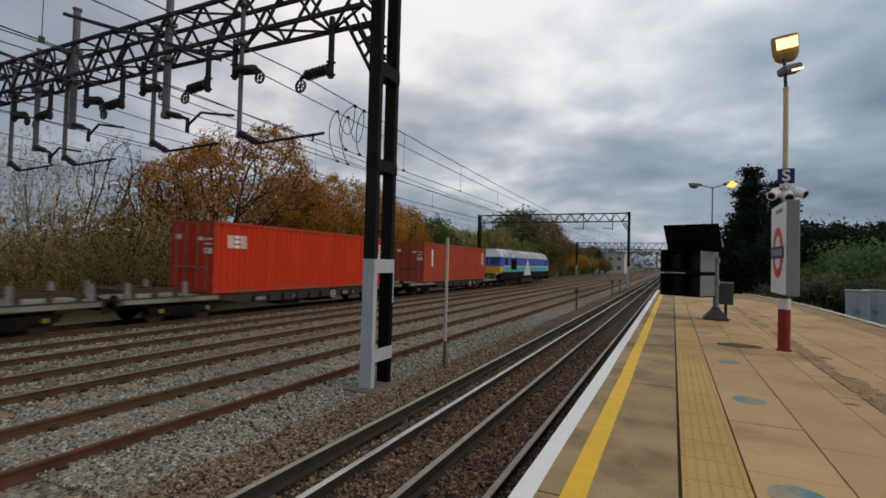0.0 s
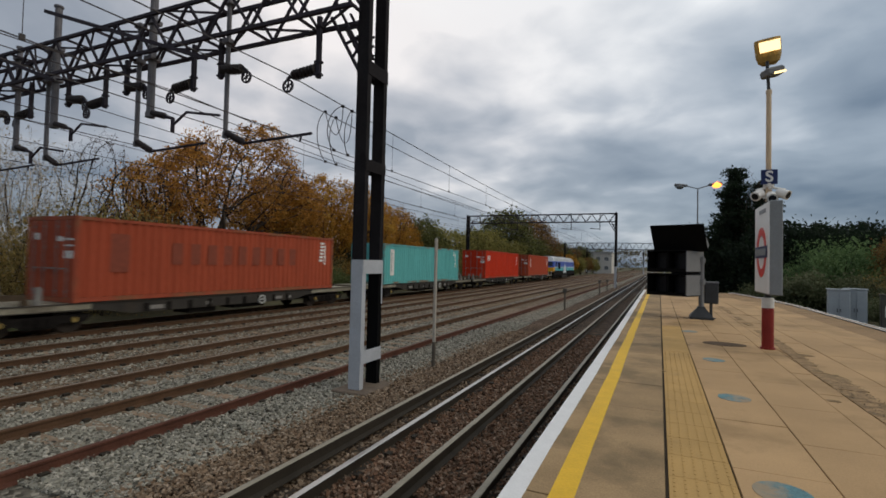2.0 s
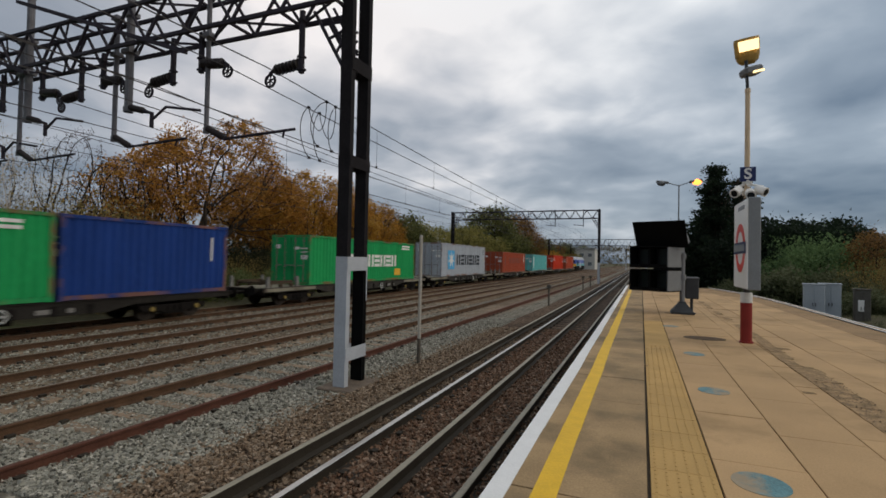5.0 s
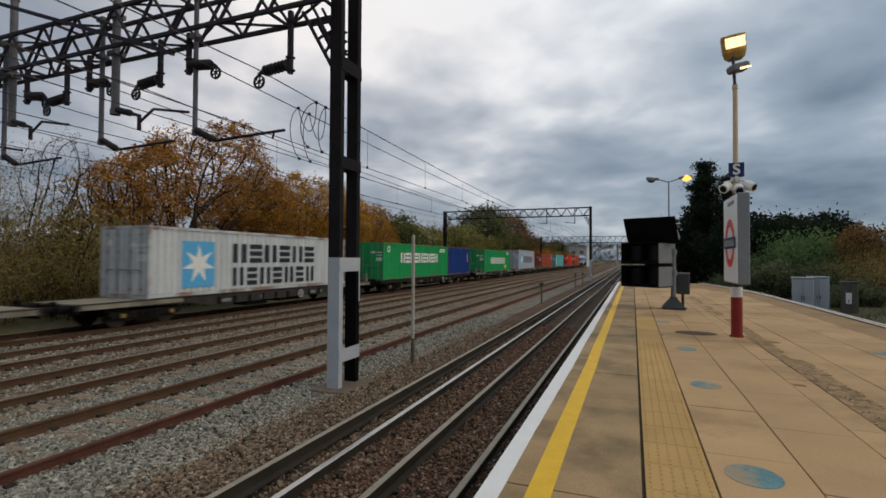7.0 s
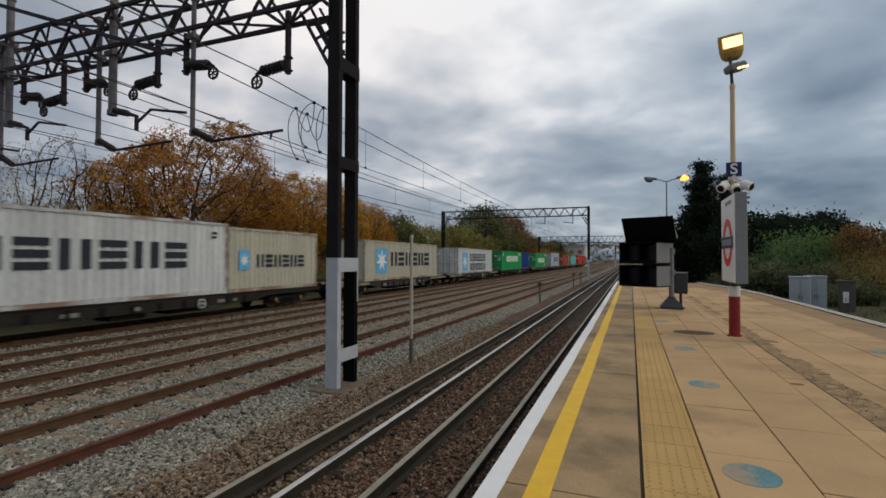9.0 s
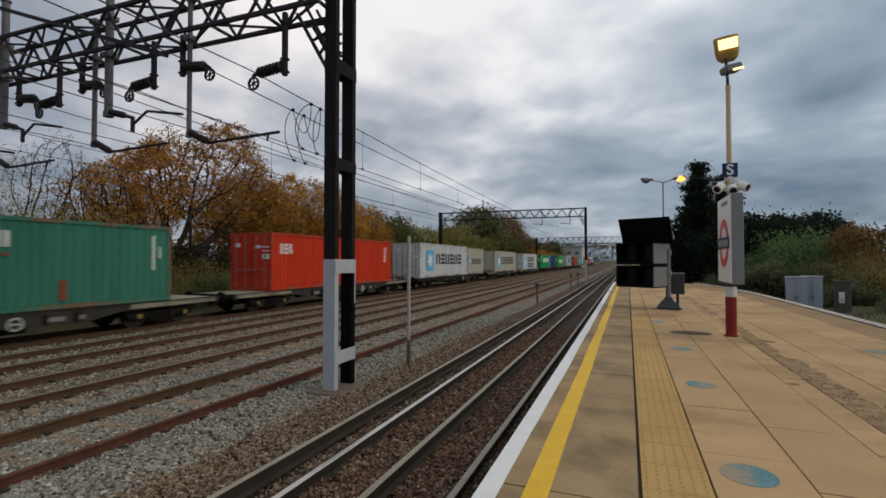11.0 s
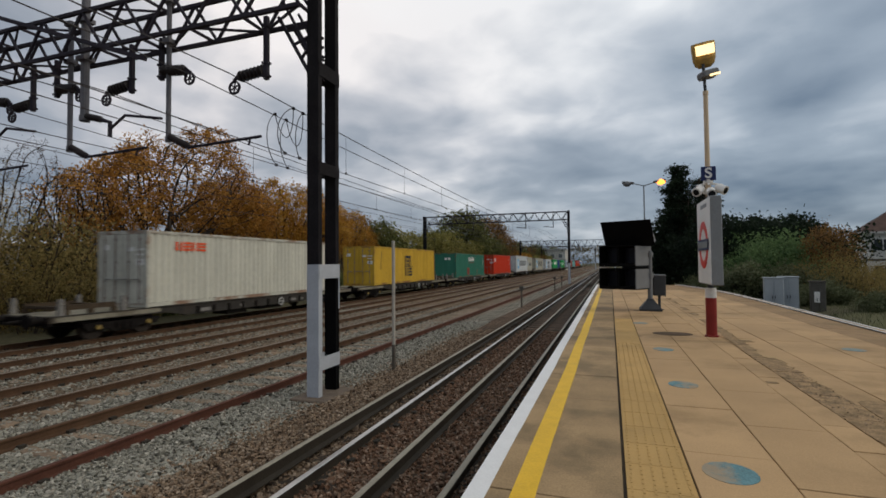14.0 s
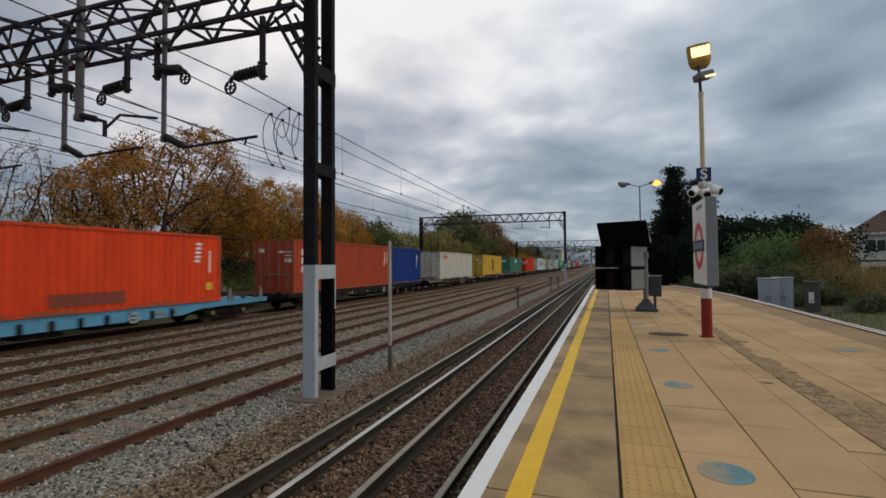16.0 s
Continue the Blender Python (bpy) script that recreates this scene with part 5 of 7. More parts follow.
container(40, -129.87, P_WGREY, "pale grey container with blue star panel and dark block name", [("rect", P_MARKB, 1.45, 0.6, 1.52, 1.7), ("star", P_MARKW, 2.2, 1.45, 0.76), ("word", P_MARKD, 3.56, 1.1, 6.9, 0.92, 6, 0.2), ("codes", P_MARKD, 11.4, 2.4, 2, 0.25)], h=HC)
container(40, -147.15, P_RED, "bright red container with a white block logo", [("word", P_MARKW, 0.62, 1.75, 0.95, 0.50, 3, 0.25), CODES], h=MC)
container(40, -164.66, P_DGREEN, "sea-green container with white block name and rusty patches", [("word", P_MARKW, 4.9, 1.80, 2.4, 0.44, 7, 0.2), ("word", P_MARKR, 5.0, 1.56, 2.3, 0.09, 12, 0.3), ("rect", P_MARKR, 4.26, 0.24, 1.0, 0.80), ("rect", P_MARKR, 8.5, 0.25, 0.2, 0.6), ("rect", P_MARKW, 11.45, 1.1, 0.08, 1.2), ("rect", P_MARKW, 11.7, 1.5, 0.06, 0.4)], door=False, end_plain=True, h=2.64)
container(40, -183.55, P_YELLOW, "yellow corrugated container with a stacked dark block logo", [("word", P_MARKD, 5.42, 1.36, 1.3, 0.78, 3, 0.34), ("rect", P_MARKD, 5.42, 2.0, 1.15, 0.16), ("rect", P_MARKD, 5.24, 1.25, 1.73, 0.07), ("word", P_MARKD, 5.45, 0.55, 1.5, 0.64, 2, 0.16), ("codes", P_MARKD, 1.1, 2.3, 8, 0.12)], h=MC)
container(40, -201.05, P_OFFW, "off-white corrugated container with an orange-red block logo", [("word", P_MARKO, 1.2, 2.05, 1.5, 0.34, 4, 0.12)], h=MC)
container(20, -218.4, P_NAVY, "short dark blue container with white stencils", [("rect", P_MARKW, 5.0, 1.2, 0.08, 1.1), ("rect", P_MARKW, 5.25, 1.8, 0.06, 0.5), ("rect", P_MARKY, 5.22, 1.62, 0.1, 0.12)], h=HC)
container(40, -224.6, P_RUST, "brown-red container with white vertical block name", [("word", P_MARKW, 0.72, 2.02, 0.34, 0.34, 1), ("word", P_MARKW, 0.72, 1.56, 0.4, 0.34, 1), ("word", P_MARKW, 0.72, 1.1, 0.44, 0.34, 1), ("rect", P_MARKW, 11.0, 1.6, 0.10, 0.8), ("codes", P_MARKW, 11.45, 2.3, 5, 0.12), ("rect", P_MARKY, 10.75, 1.45, 0.3, 0.2)], h=HC)
container(40, -241.85, P_ORANGE, "orange-red corrugated container with white stencils", [("codes", P_MARKW, 10.9, 2.3, 5, 0.25), ("rect", P_MARKY, 11.4, 0.5, 0.35, 0.3), ("rect", P_MARKR, 5.5, 0.25, 2.4, 0.4), ("rect", P_MARKW, 11.55, 1.2, 0.08, 0.9)], h=MC)


def wheelset_mesh():
    bm = bmesh.new()
    rod(bm, (-0.9, 0, 0), (0.9, 0, 0), 0.07, 8)
    for s in (-1, 1):
        rod(bm, (s * 0.70, 0, 0), (s * 0.80, 0, 0), 0.42, 20)
        rod(bm, (s * 0.68, 0, 0), (s * 0.70, 0, 0), 0.445, 20)
        for k in range(3):
            a = 2.094 * k
            rod(bm, (s * 0.795, 0.24 * math.cos(a), 0.24 * math.sin(a)), (s * 0.812, 0.24 * math.cos(a), 0.24 * math.sin(a)), 0.05, 8)
    me = bpy.data.meshes.new("wheelset")
    bm.to_mesh(me)
    bm.free()
    me.materials.append(P_WHEEL)
    return me


WHEELSET = wheelset_mesh()


def bogie(parent, y):
    """Two axles in a low frame; its wheels stand on the rails."""
    b = part("bogie_frame", boxm(-1.05, 1.05, y - 1.35, y + 1.35, -0.50, -0.42), P_UNDER, parent)
    for s in (-1, 1):
        bm = bmesh.new()
        x = s * 1.0
        poly(bm, [(x - 0.06, y - 1.35, -0.40), (x - 0.06, y - 1.25, -0.62), (x - 0.06, y - 0.55, -0.62), (x - 0.06, y - 0.35, -0.74), (x - 0.06, y + 0.35, -0.74), (x - 0.06, y + 0.55, -0.62), (x - 0.06, y + 1.25, -0.62), (x - 0.06, y + 1.35, -0.40)], (0.12, 0, 0))
        for q in (-0.25, 0.0, 0.25):
            rod(bm, (x + s * 0.08, y + q, -0.66), (x + s * 0.08, y + q, -0.44), 0.07, 8)
        part("side_frame", bm, P_UNDER, b)
    for q in (-0.9, 0.9):
        ws = new("wheelset", WHEELSET)
        ws.parent = b
        ws.matrix_basis = pose(0, y + q, -0.52)
        for s in (-1, 1):
            bm = bmesh.new()
            rod(bm, (s * 1.0, y + q, -0.54), (s * 1.13, y + q, -0.54), 0.08, 10)
            part("axle_cap", bm, P_AXLEBOX, b, "yellow axle box cap")


def flat_wagon(name, length, deck, label, stanchion_end=1, low=False):
    """A container flat: side beams, cross bearers, end decks, bogies and buffers."""
    w = empty(name, pose(MAIN[3], 0, 0), label, "flat wagon", group="wagons of the freight train")
    L2 = length / 2
    bm = bmesh.new()
    for s in (-1, 1):
        x = s * 1.12
        # the beam is deepest at mid length
        pts = [(x - 0.05, -L2, -0.02), (x - 0.05, L2, -0.02), (x - 0.05, L2, -0.20), (x - 0.05, L2 - 4.0, -0.24), (x - 0.05, L2 - 4.9, -0.42), (x - 0.05, -L2 + 4.9, -0.42), (x - 0.05, -L2 + 4.0, -0.24), (x - 0.05, -L2, -0.20)]
        poly(bm, pts, (0.10, 0, 0))
        box(bm, x - 0.09, x + 0.09, -L2, L2, -0.03, -0.004)
    for k in range(13):
        y = -L2 + 0.3 + k * (length - 0.6) / 12
        box(bm, -1.07, 1.07, y - 0.06, y + 0.06, -0.18, -0.035)
    part("frame", bm, deck, w)
    for s in (-1, 1):
        bm = bmesh.new()
        box(bm, -1.1, 1.1, min(s * L2, s * (L2 - 3.2)), max(s * L2, s * (L2 - 3.2)), -0.034, -0.006)
        part("deck_plate", bm, P_DECK if deck is P_FRAME else deck, w)
        for x in (-1, 1):
            part("end_side_plate", boxm(min(x * 1.172, x * 1.186), max(x * 1.172, x * 1.186), min(s * (L2 - 0.12), s * (L2 - 3.7)), max(s * (L2 - 0.12), s * (L2 - 3.7)), -0.19, -0.035), P_DECK if deck is P_FRAME else deck, w)
    bm = bmesh.new()
    for k in range(9):
        y = -L2 + 5.4 + k * (length - 10.8) / 8
        box(bm, 1.165, 1.20, y - 0.08, y + 0.08, -0.42, -0.12)
    box(bm, 0.2, 1.0, -1.6, -0.4, -0.62, -0.25); box(bm, 0.1, 0.9, 0.6, 2.2, -0.60, -0.28)
    rod(bm, (-0.4, -2.6, -0.45), (-0.4, 2.6, -0.45), 0.16, 12)
    part("brake_gear", bm, P_UNDER, w)
    for y0, wd in ((-3.2, 0.5), (-1.0, 0.28), (2.6, 0.42), (3.4, 0.2)):
        part("data_plate", boxm(1.172, 1.182, y0, y0 + wd, -0.34, -0.21), P_DATA, w, "pale stencilled data panel")
    bm = bmesh.new(); ring(bm, (1.22, 1.75, -0.30), 0.14, 0.19, 0.03, "x", 20)
    beam(bm, (1.235, 1.60, -0.30), (1.235, 1.90, -0.30), 0.03); rod(bm, (1.15, 1.75, -0.3), (1.25, 1.75, -0.3), 0.04, 8)
    part("handwheel", bm, P_HANDW, w, "pale brake handwheel")
    for s in (-1, 1):
        bogie(w, s * (L2 - 2.4))
    for s in (-1, 1):
        bm = bmesh.new()
        for x in (-0.88, 0.88):
            rod(bm, (x, s * (L2 - 0.1), -0.10), (x, s * (L2 + 0.42), -0.10), 0.09, 10)
            rod(bm, (x, s * (L2 + 0.42), -0.10), (x, s * (L2 + 0.46), -0.10), 0.23, 14)
        box(bm, -1.15, 1.15, min(s * L2, s * (L2 - 0.1)), max(s * L2, s * (L2 - 0.1)), -0.30, -0.004)
        rod(bm, (0, s * L2, -0.15), (0, s * (L2 + 0.5), -0.18), 0.05, 8)
        part("buffer_beam", bm, P_UNDER, w)
    # brake steps and posts on the open end
    s = stanchion_end
    if s:
        for x in (-1.08, 1.08):
            for q in (0.35, 2.35):
                yy = s * (L2 - q)
                bm = bmesh.new()
                poly(bm, [(x - 0.05, yy - 0.09, -0.01), (x - 0.05, yy + 0.09, -0.01), (x - 0.05, yy + 0.06, 0.42), (x - 0.05, yy + 0.03, 0.50), (x - 0.05, yy - 0.06, 0.50)], (0.10, 0, 0))
                part("end_post", bm, P_DATA, w, "pale end post")
        bm = bmesh.new()
        yc = s * (L2 - 1.35)
        for x in (-0.95, 0.95):
            beam(bm, (x, yc - 0.8, 0.22), (x, yc + 0.8, 0.22), 0.09, 0.16)
            for q in (-0.75, 0, 0.75):
                box(bm, x - 0.05, x + 0.05, yc + q - 0.08, yc + q + 0.08, -0.01, 0.16)
        for q in (-0.7, 0.7):
            box(bm, -0.9, 0.9, yc + q - 0.06, yc + q + 0.06, 0.14, 0.24)
        part("end_stop", bm, P_RACK, w, "rusty brown folding end rack")
    # the deck rides a little below the axle datum
    for ob in w.children:
        if not ob.name.startswith("bogie"):
            ob.location.z -= 0.06
    return w


def pair(master_out, master_in, p, first):
    """Two wagons that share the inner coupling at p."""
    a = master_out if first else copy_thing(master_out, pose(0, 0, 0))
    b = master_in if first else copy_thing(master_in, pose(0, 0, 0))
    a.location, b.location = (MAIN[3], p + 9.2, 0), (MAIN[3], p - 9.2, 0)
    MOVERS.extend((a, b))


def wagons():
    lab = "grey steel container flat wagon with yellow axle caps"
    out_w = flat_wagon("container_flat_wagon", 17.5, P_FRAME, lab, 1)
    in_w = flat_wagon("container_flat_wagon", 17.5, P_FRAME, lab, -1)
    for i, p in enumerate((27.3, -8.97, -45.75, -103.9, -162.0, -198.4)):
        pair(out_w, in_w, p, i == 0)
    sixty = flat_wagon("container_flat_wagon", 18.9, P_DARKFRAME, "dark steel wagon carrying one long and one short container", 0)
    for i, y in enumerate((-75.1, -132.9, -227.7)):
        w = sixty if i == 0 else copy_thing(sixty, pose(0, 0, 0))
        w.location = (MAIN[3], y, 0)
        MOVERS.append(w)
    blue = flat_wagon("container_flat_wagon", 17.5, P_BLUEW, "light blue painted container flat wagon", 1)
    blue.location = (MAIN[3], -247.6, 0)
    MOVERS.append(blue)


wagons()

L_WHITE = mat("white_loco_paint", (0.62, 0.64, 0.66), 0.4, var=0.1, scale=1, bump=0.03, dirt=(0.35, 0.34, 0.33))
L_BLUE = mat("blue_loco_paint", (0.04, 0.085, 0.40), 0.35, var=0.1, scale=1, bump=0.03)
L_TEAL = mat("turquoise_loco_paint", (0.06, 0.36, 0.40), 0.35, var=0.1, scale=1, bump=0.03)
L_YEL = mat("yellow_loco_end_paint", (0.75, 0.38, 0.03), 0.4, var=0.1, scale=1, bump=0.03)
L_GLASS = mat("tinted_cab_glass", (0.02, 0.025, 0.035), 0.08, bump=0)


L_ROOF = mat("grimy_white_roof", (0.42, 0.43, 0.44), 0.6, var=0.35, scale=1.2, fine=20, dirt=(0.10, 0.11, 0.13), dirt_at=0.5, dirt_amount=0.8)


def loco():
    """A six-axle diesel: hood-like body with sloped upper sides and a cab at each end."""
    c = empty("diesel_locomotive", pose(MAIN[3], 56.3, 0), "blue, turquoise and white diesel locomotive with yellow ends", "locomotive")
    L2 = 10.4
    sect = [(1.32, 0.52), (1.32, 1.05), (1.32, 1.15), (1.30, 2.05), (1.05, 2.55), (0.55, 2.86), (0.0, 2.92)]

    def shell(i0, i1, y0, y1, m, name, label=""):
        bm = bmesh.new()
        for s in (-1, 1):
            a = [bm.verts.new((s * x, y0, z)) for x, z in sect[i0:i1 + 1]]
            b = [bm.verts.new((s * x, y1, z)) for x, z in sect[i0:i1 + 1]]
            for k in range(i1 - i0):
                bm.faces.new((a[k], b[k], b[k + 1], a[k + 1]) if s > 0 else (a[k], a[k + 1], b[k + 1], b[k]))
        return part(name, bm, m, c, label)
    shell(0, 1, -L2 + 0.9, L2 - 0.9, L_TEAL, "lower_body_side", "turquoise lower side")
    shell(1, 2, -L2 + 0.9, L2 - 0.9, L_WHITE, "side_stripe", "white stripe")
    shell(2, 3, -L2 + 0.9, L2 - 0.9, L_BLUE, "upper_body_side", "blue upper side")
    shell(3, 6, -L2 + 0.9, L2 - 0.9, L_ROOF, "roof", "grimy white roof")
    part("underframe", boxm(-1.32, 1.32, -L2 + 0.3, L2 - 0.3, -0.18, 0.52), P_UNDER, c)
    for s in (-1, 1):
        y0, y1 = s * (L2 - 0.9), s * (L2 - 0.05)
        def wedge(zs, m, name, label):
            bm = bmesh.new()
            a = [bm.verts.new((x, y0, z)) for x, z in zs] + [bm.verts.new((-x, y0, z)) for x, z in zs[::-1]]
            sl = lambda z: y1 - s * max(0, (z - 1.05)) * 0.42
            b = [bm.verts.new((x * 0.95, sl(z), z)) for x, z in zs] + [bm.verts.new((-x * 0.95, sl(z), z)) for x, z in zs[::-1]]
            n = len(a)
            for i in range(n):
                q = (a[i], a[(i + 1) % n], b[(i + 1) % n], b[i])
                bm.faces.new(q if s > 0 else q[::-1])
            bm.faces.new(b[::-1] if s > 0 else b)
            return part(name, bm, m, c, label)
        wedge([(1.32, 0.38), (1.32, 1.05)], L_YEL, "cab_end", "yellow cab end")
        wedge([(1.32, 1.05), (1.30, 2.05)], L_BLUE, "cab_window_band", "blue band round the cab windows")
        wedge([(1.30, 2.05), (1.05, 2.55), (0.55, 2.84)], L_WHITE, "cab_roof", "white cab roof")
        for x in (-0.6, 0.6):
            bm = bmesh.new()
            sl = lambda z: y1 - s * (z - 1.05) * 0.42 + s * 0.006
            poly(bm, [(x - 0.5, sl(1.25), 1.25), (x + 0.5, sl(1.25), 1.25), (x + 0.46, sl(1.95), 1.95), (x - 0.46, sl(1.95), 1.95)], (0, s * 0.012, 0))
            part("windscreen", bm, L_GLASS, c, "dark windscreen")
        bm = bmesh.new()
        for x in (-0.95, 0.95):
            rod(bm, (x, s * (L2 - 0.1), 0.35), (x, s * (L2 - 0.02), 0.35), 0.12, 12)
        part("headlights", bm, M_CAMW, c)
        bm = boxm(1.31, 1.335, min(s * (L2 - 2.3), s * (L2 - 1.5)), max(s * (L2 - 2.3), s * (L2 - 1.5)), 1.25, 1.95, 0.01)
        part("side_window", bm, L_GLASS, c, "dark cab side window")
        bm = bmesh.new()
        for x in (-0.9, 0.9):
            rod(bm, (x, s * (L2 - 0.3), -0.1), (x, s * (L2 + 0.4), -0.1), 0.1, 10); rod(bm, (x, s * (L2 + 0.4), -0.1), (x, s * (L2 + 0.45), -0.1), 0.25, 14)
        box(bm, -1.25, 1.25, min(s * L2, s * (L2 - 0.3)), max(s * L2, s * (L2 - 0.3)), -0.55, 0.02)
        part("buffers", bm, P_UNDER, c)
    part("radiator_grille", boxm(1.30, 1.34, -6.9, -5.0, 0.75, 1.9, 0.01), M_BLACK, c, "black radiator grille")
    bm = bmesh.new()
    poly(bm, [(1.335, -2.2, 0.1), (1.335, 0.9, 0.1), (1.335, -0.5, 2.0)], (0.006, 0, 0))
    part("triangle_emblem", bm, L_WHITE, c, "white triangle emblem")
    bm = boxm(-1.2, 1.2, -2.6, 2.6, -0.72, -0.18, 0.08)
    part("fuel_tank", bm, P_FRAME, c)
    bm = bmesh.new()
    for y in (-4.5, -1, 2.5, 5.5):
        rod(bm, (0, y, 2.9), (0, y, 3.0), 0.45, 16)
    part("roof_fans", bm, M_MGREY, c)
    for y in (-6.3, 6.3):
        b = part("bogie", boxm(-1.1, 1.1, y - 2.6, y + 2.6, -0.50, -0.22, 0.04), P_UNDER, c)
        for q in (-1.9, 0, 1.9):
            bm = bmesh.new()
            for s in (-1, 1):
                rod(bm, (s * 0.68, y + q, -0.42), (s * 0.80, y + q, -0.42), 0.52, 20)
            rod(bm, (-0.8, y + q, -0.42), (0.8, y + q, -0.42), 0.09, 8)
            part("wheelset", bm, P_WHEEL, b)
            bm = bmesh.new(); rod(bm, (1.0, y + q, -0.42), (1.2, y + q, -0.42), 0.16, 10)
            part("axle_box", bm, P_FRAME, b)
    MOVERS.append(c)


loco()


# ---- trees and scrub ----
def leaf_cloud(anchors, per, spread, size, seed, flat=0.7):
    """Small leaf quads round the twig ends."""
    r = np.random.RandomState(seed)
    A = np.repeat(np.asarray(anchors), per, axis=0)
    n = len(A)
    P = A + r.normal(0, spread, (n, 3)) * (1, 1, flat)
    s = size * r.uniform(0.5, 1.3, (n, 1))
    u = r.normal(0, 1, (n, 3)); u /= np.linalg.norm(u, axis=1, keepdims=True)
    v = np.cross(u, r.normal(0, 1, (n, 3))); v /= np.linalg.norm(v, axis=1, keepdims=True) + 1e-9
    w = np.cross(u, v)
    V = np.stack([P - u * s, P + v * s * 0.55 + w * s * 0.15, P + u * s, P - v * s * 0.55 + w * s * 0.15], 1).reshape(-1, 3)
    F = np.arange(4 * n).reshape(-1, 4)
    return V, F


def grow(lobes, trunk, limbs, n, step, kill, seed, shell=0.55, lift=0.12, lean=(0, 0), pull=2.2):
    """Limbs that reach for points in the lobes of the crown: nodes, parents and thickness."""
    r = np.random.RandomState(seed)
    vol = np.array([l[3] * l[4] * l[5] for l in lobes]) ** 0.75
    pts = []
    for l, k in zip(lobes, np.maximum(4, n * vol / vol.sum()).astype(int)):
        d = r.normal(0, 1, (k, 3)); d /= np.linalg.norm(d, axis=1, keepdims=True)
        q = r.uniform(shell ** 3, 1, (k, 1)) ** (1 / 3)
        # the outline is uneven
        q = q * (0.88 + 0.12 * np.sin(4.1 * d[:, :1] + 3.3 * d[:, 1:2] + l[0]) + 0.08 * np.sin(7 * d[:, 1:2] + 6 * d[:, 2:3]))
        pts.append(np.array(l[:3]) + d * q * np.array(l[3:]))
    A = np.concatenate(pts)
    A = A[A[:, 2] > trunk * 0.9]
    nodes, par = [np.array([0.0, 0.0, -0.3])], [-1]

    def chain(i, d, length, bend):
        d = np.array(d, float)
        for k in range(max(1, int(length / step))):
            d = d + bend + r.normal(0, 0.07, 3); d /= np.linalg.norm(d)
            nodes.append(nodes[i] + d * step); par.append(i)
            i = len(nodes) - 1
        return i
    top = chain(0, (lean[0], lean[1], 1), trunk, np.zeros(3))
    turn = r.uniform(0, 6.28)
    for k in range(limbs):
        a = turn + 6.283 * k / limbs + r.uniform(-0.35, 0.35)
        out = r.uniform(0.5, 1.5)
        foot = max(0, top - r.randint(0, 2))
        chain(foot, (math.cos(a) * out, math.sin(a) * out, 1.0), trunk * r.uniform(0.6, 1.2), np.array([0, 0, 0.07]))
    N = np.array(nodes)
    D = np.linalg.norm(A[:, None] - N[None], axis=2)
    near, dist = D.argmin(1), D.min(1)
    spawned = {}
    for _ in range(160):
        if not len(A):
            break
        fresh = []
        for i in np.unique(near):
            d = A[near == i] - nodes[i]
            ln = np.linalg.norm(d, axis=1, keepdims=True) + 1e-6
            d = (d / ln ** pull).sum(0); d /= np.linalg.norm(d) + 1e-9
            d = d + np.array([0, 0, lift]) + r.normal(0, 0.05, 3)
            nodes.append(nodes[i] + d / (np.linalg.norm(d) + 1e-6) * step); par.append(int(i))
            fresh.append(len(nodes) - 1)
            spawned[i] = spawned.get(i, 0) + 1
        B = np.array([nodes[i] for i in fresh])
        D = np.linalg.norm(A[:, None] - B[None], axis=2)
        j, dm = D.argmin(1), D.min(1)
        closer = dm < dist
        near = np.where(closer, np.array(fresh)[j], near); dist = np.where(closer, dm, dist)
        # a node forks three times at most
        keep = (dist > kill) & np.array([spawned.get(i, 0) < 3 for i in near])
        A, near, dist = A[keep], near[keep], dist[keep]
        if len(nodes) > 14000:
            break
    N, par = np.array(nodes), np.array(par)
    load = np.zeros(len(N))
    kids = np.bincount(par[1:], minlength=len(N))
    for i in range(len(N) - 1, 0, -1):
        load[i] += 1.0 if kids[i] == 0 else 0.0
        load[par[i]] += load[i]
    return N, par, load


def limb_mesh(name, N, par, load, tip, girth, material, parent):
    """Tapered limbs along the nodes: four-sided twigs and six-sided limbs."""
    rad = np.maximum(tip, girth * (load / load.max()) ** 0.5)
    rad[0] *= 1.25
    for sides, pick in ((3, rad < 0.03), (6, rad >= 0.03)):
        idx = np.nonzero(pick & (par >= 0))[0]
        if not len(idx):
            continue
        a, b = N[par[idx]], N[idx]
        d = b - a; d /= np.linalg.norm(d, axis=1, keepdims=True) + 1e-9
        u = np.cross(d, np.where(np.abs(d[:, 2:3]) < 0.9, [[0, 0, 1.0]], [[1.0, 0, 0]])); u /= np.linalg.norm(u, axis=1, keepdims=True)
        v = np.cross(d, u)
        k = np.arange(sides) * 6.28319 / sides
        o = u[:, None] * np.cos(k)[None, :, None] + v[:, None] * np.sin(k)[None, :, None]
        ra = np.minimum(rad[par[idx]], rad[idx] * 1.5)[:, None, None]
        V = np.concatenate([a[:, None] + o * ra, b[:, None] + o * rad[idx][:, None, None]], 1).reshape(-1, 3)
        q = np.arange(sides)
        F = np.stack([q, (q + 1) % sides, (q + 1) % sides + sides, q + sides], 1)
        F = (F[None] + (np.arange(len(idx)) * 2 * sides)[:, None, None]).reshape(-1, 4)
        ob = raw(name if sides == 6 else "twigwork", V, F, material, parent)
        if sides == 3:
            tagged(ob, kind="stuff")


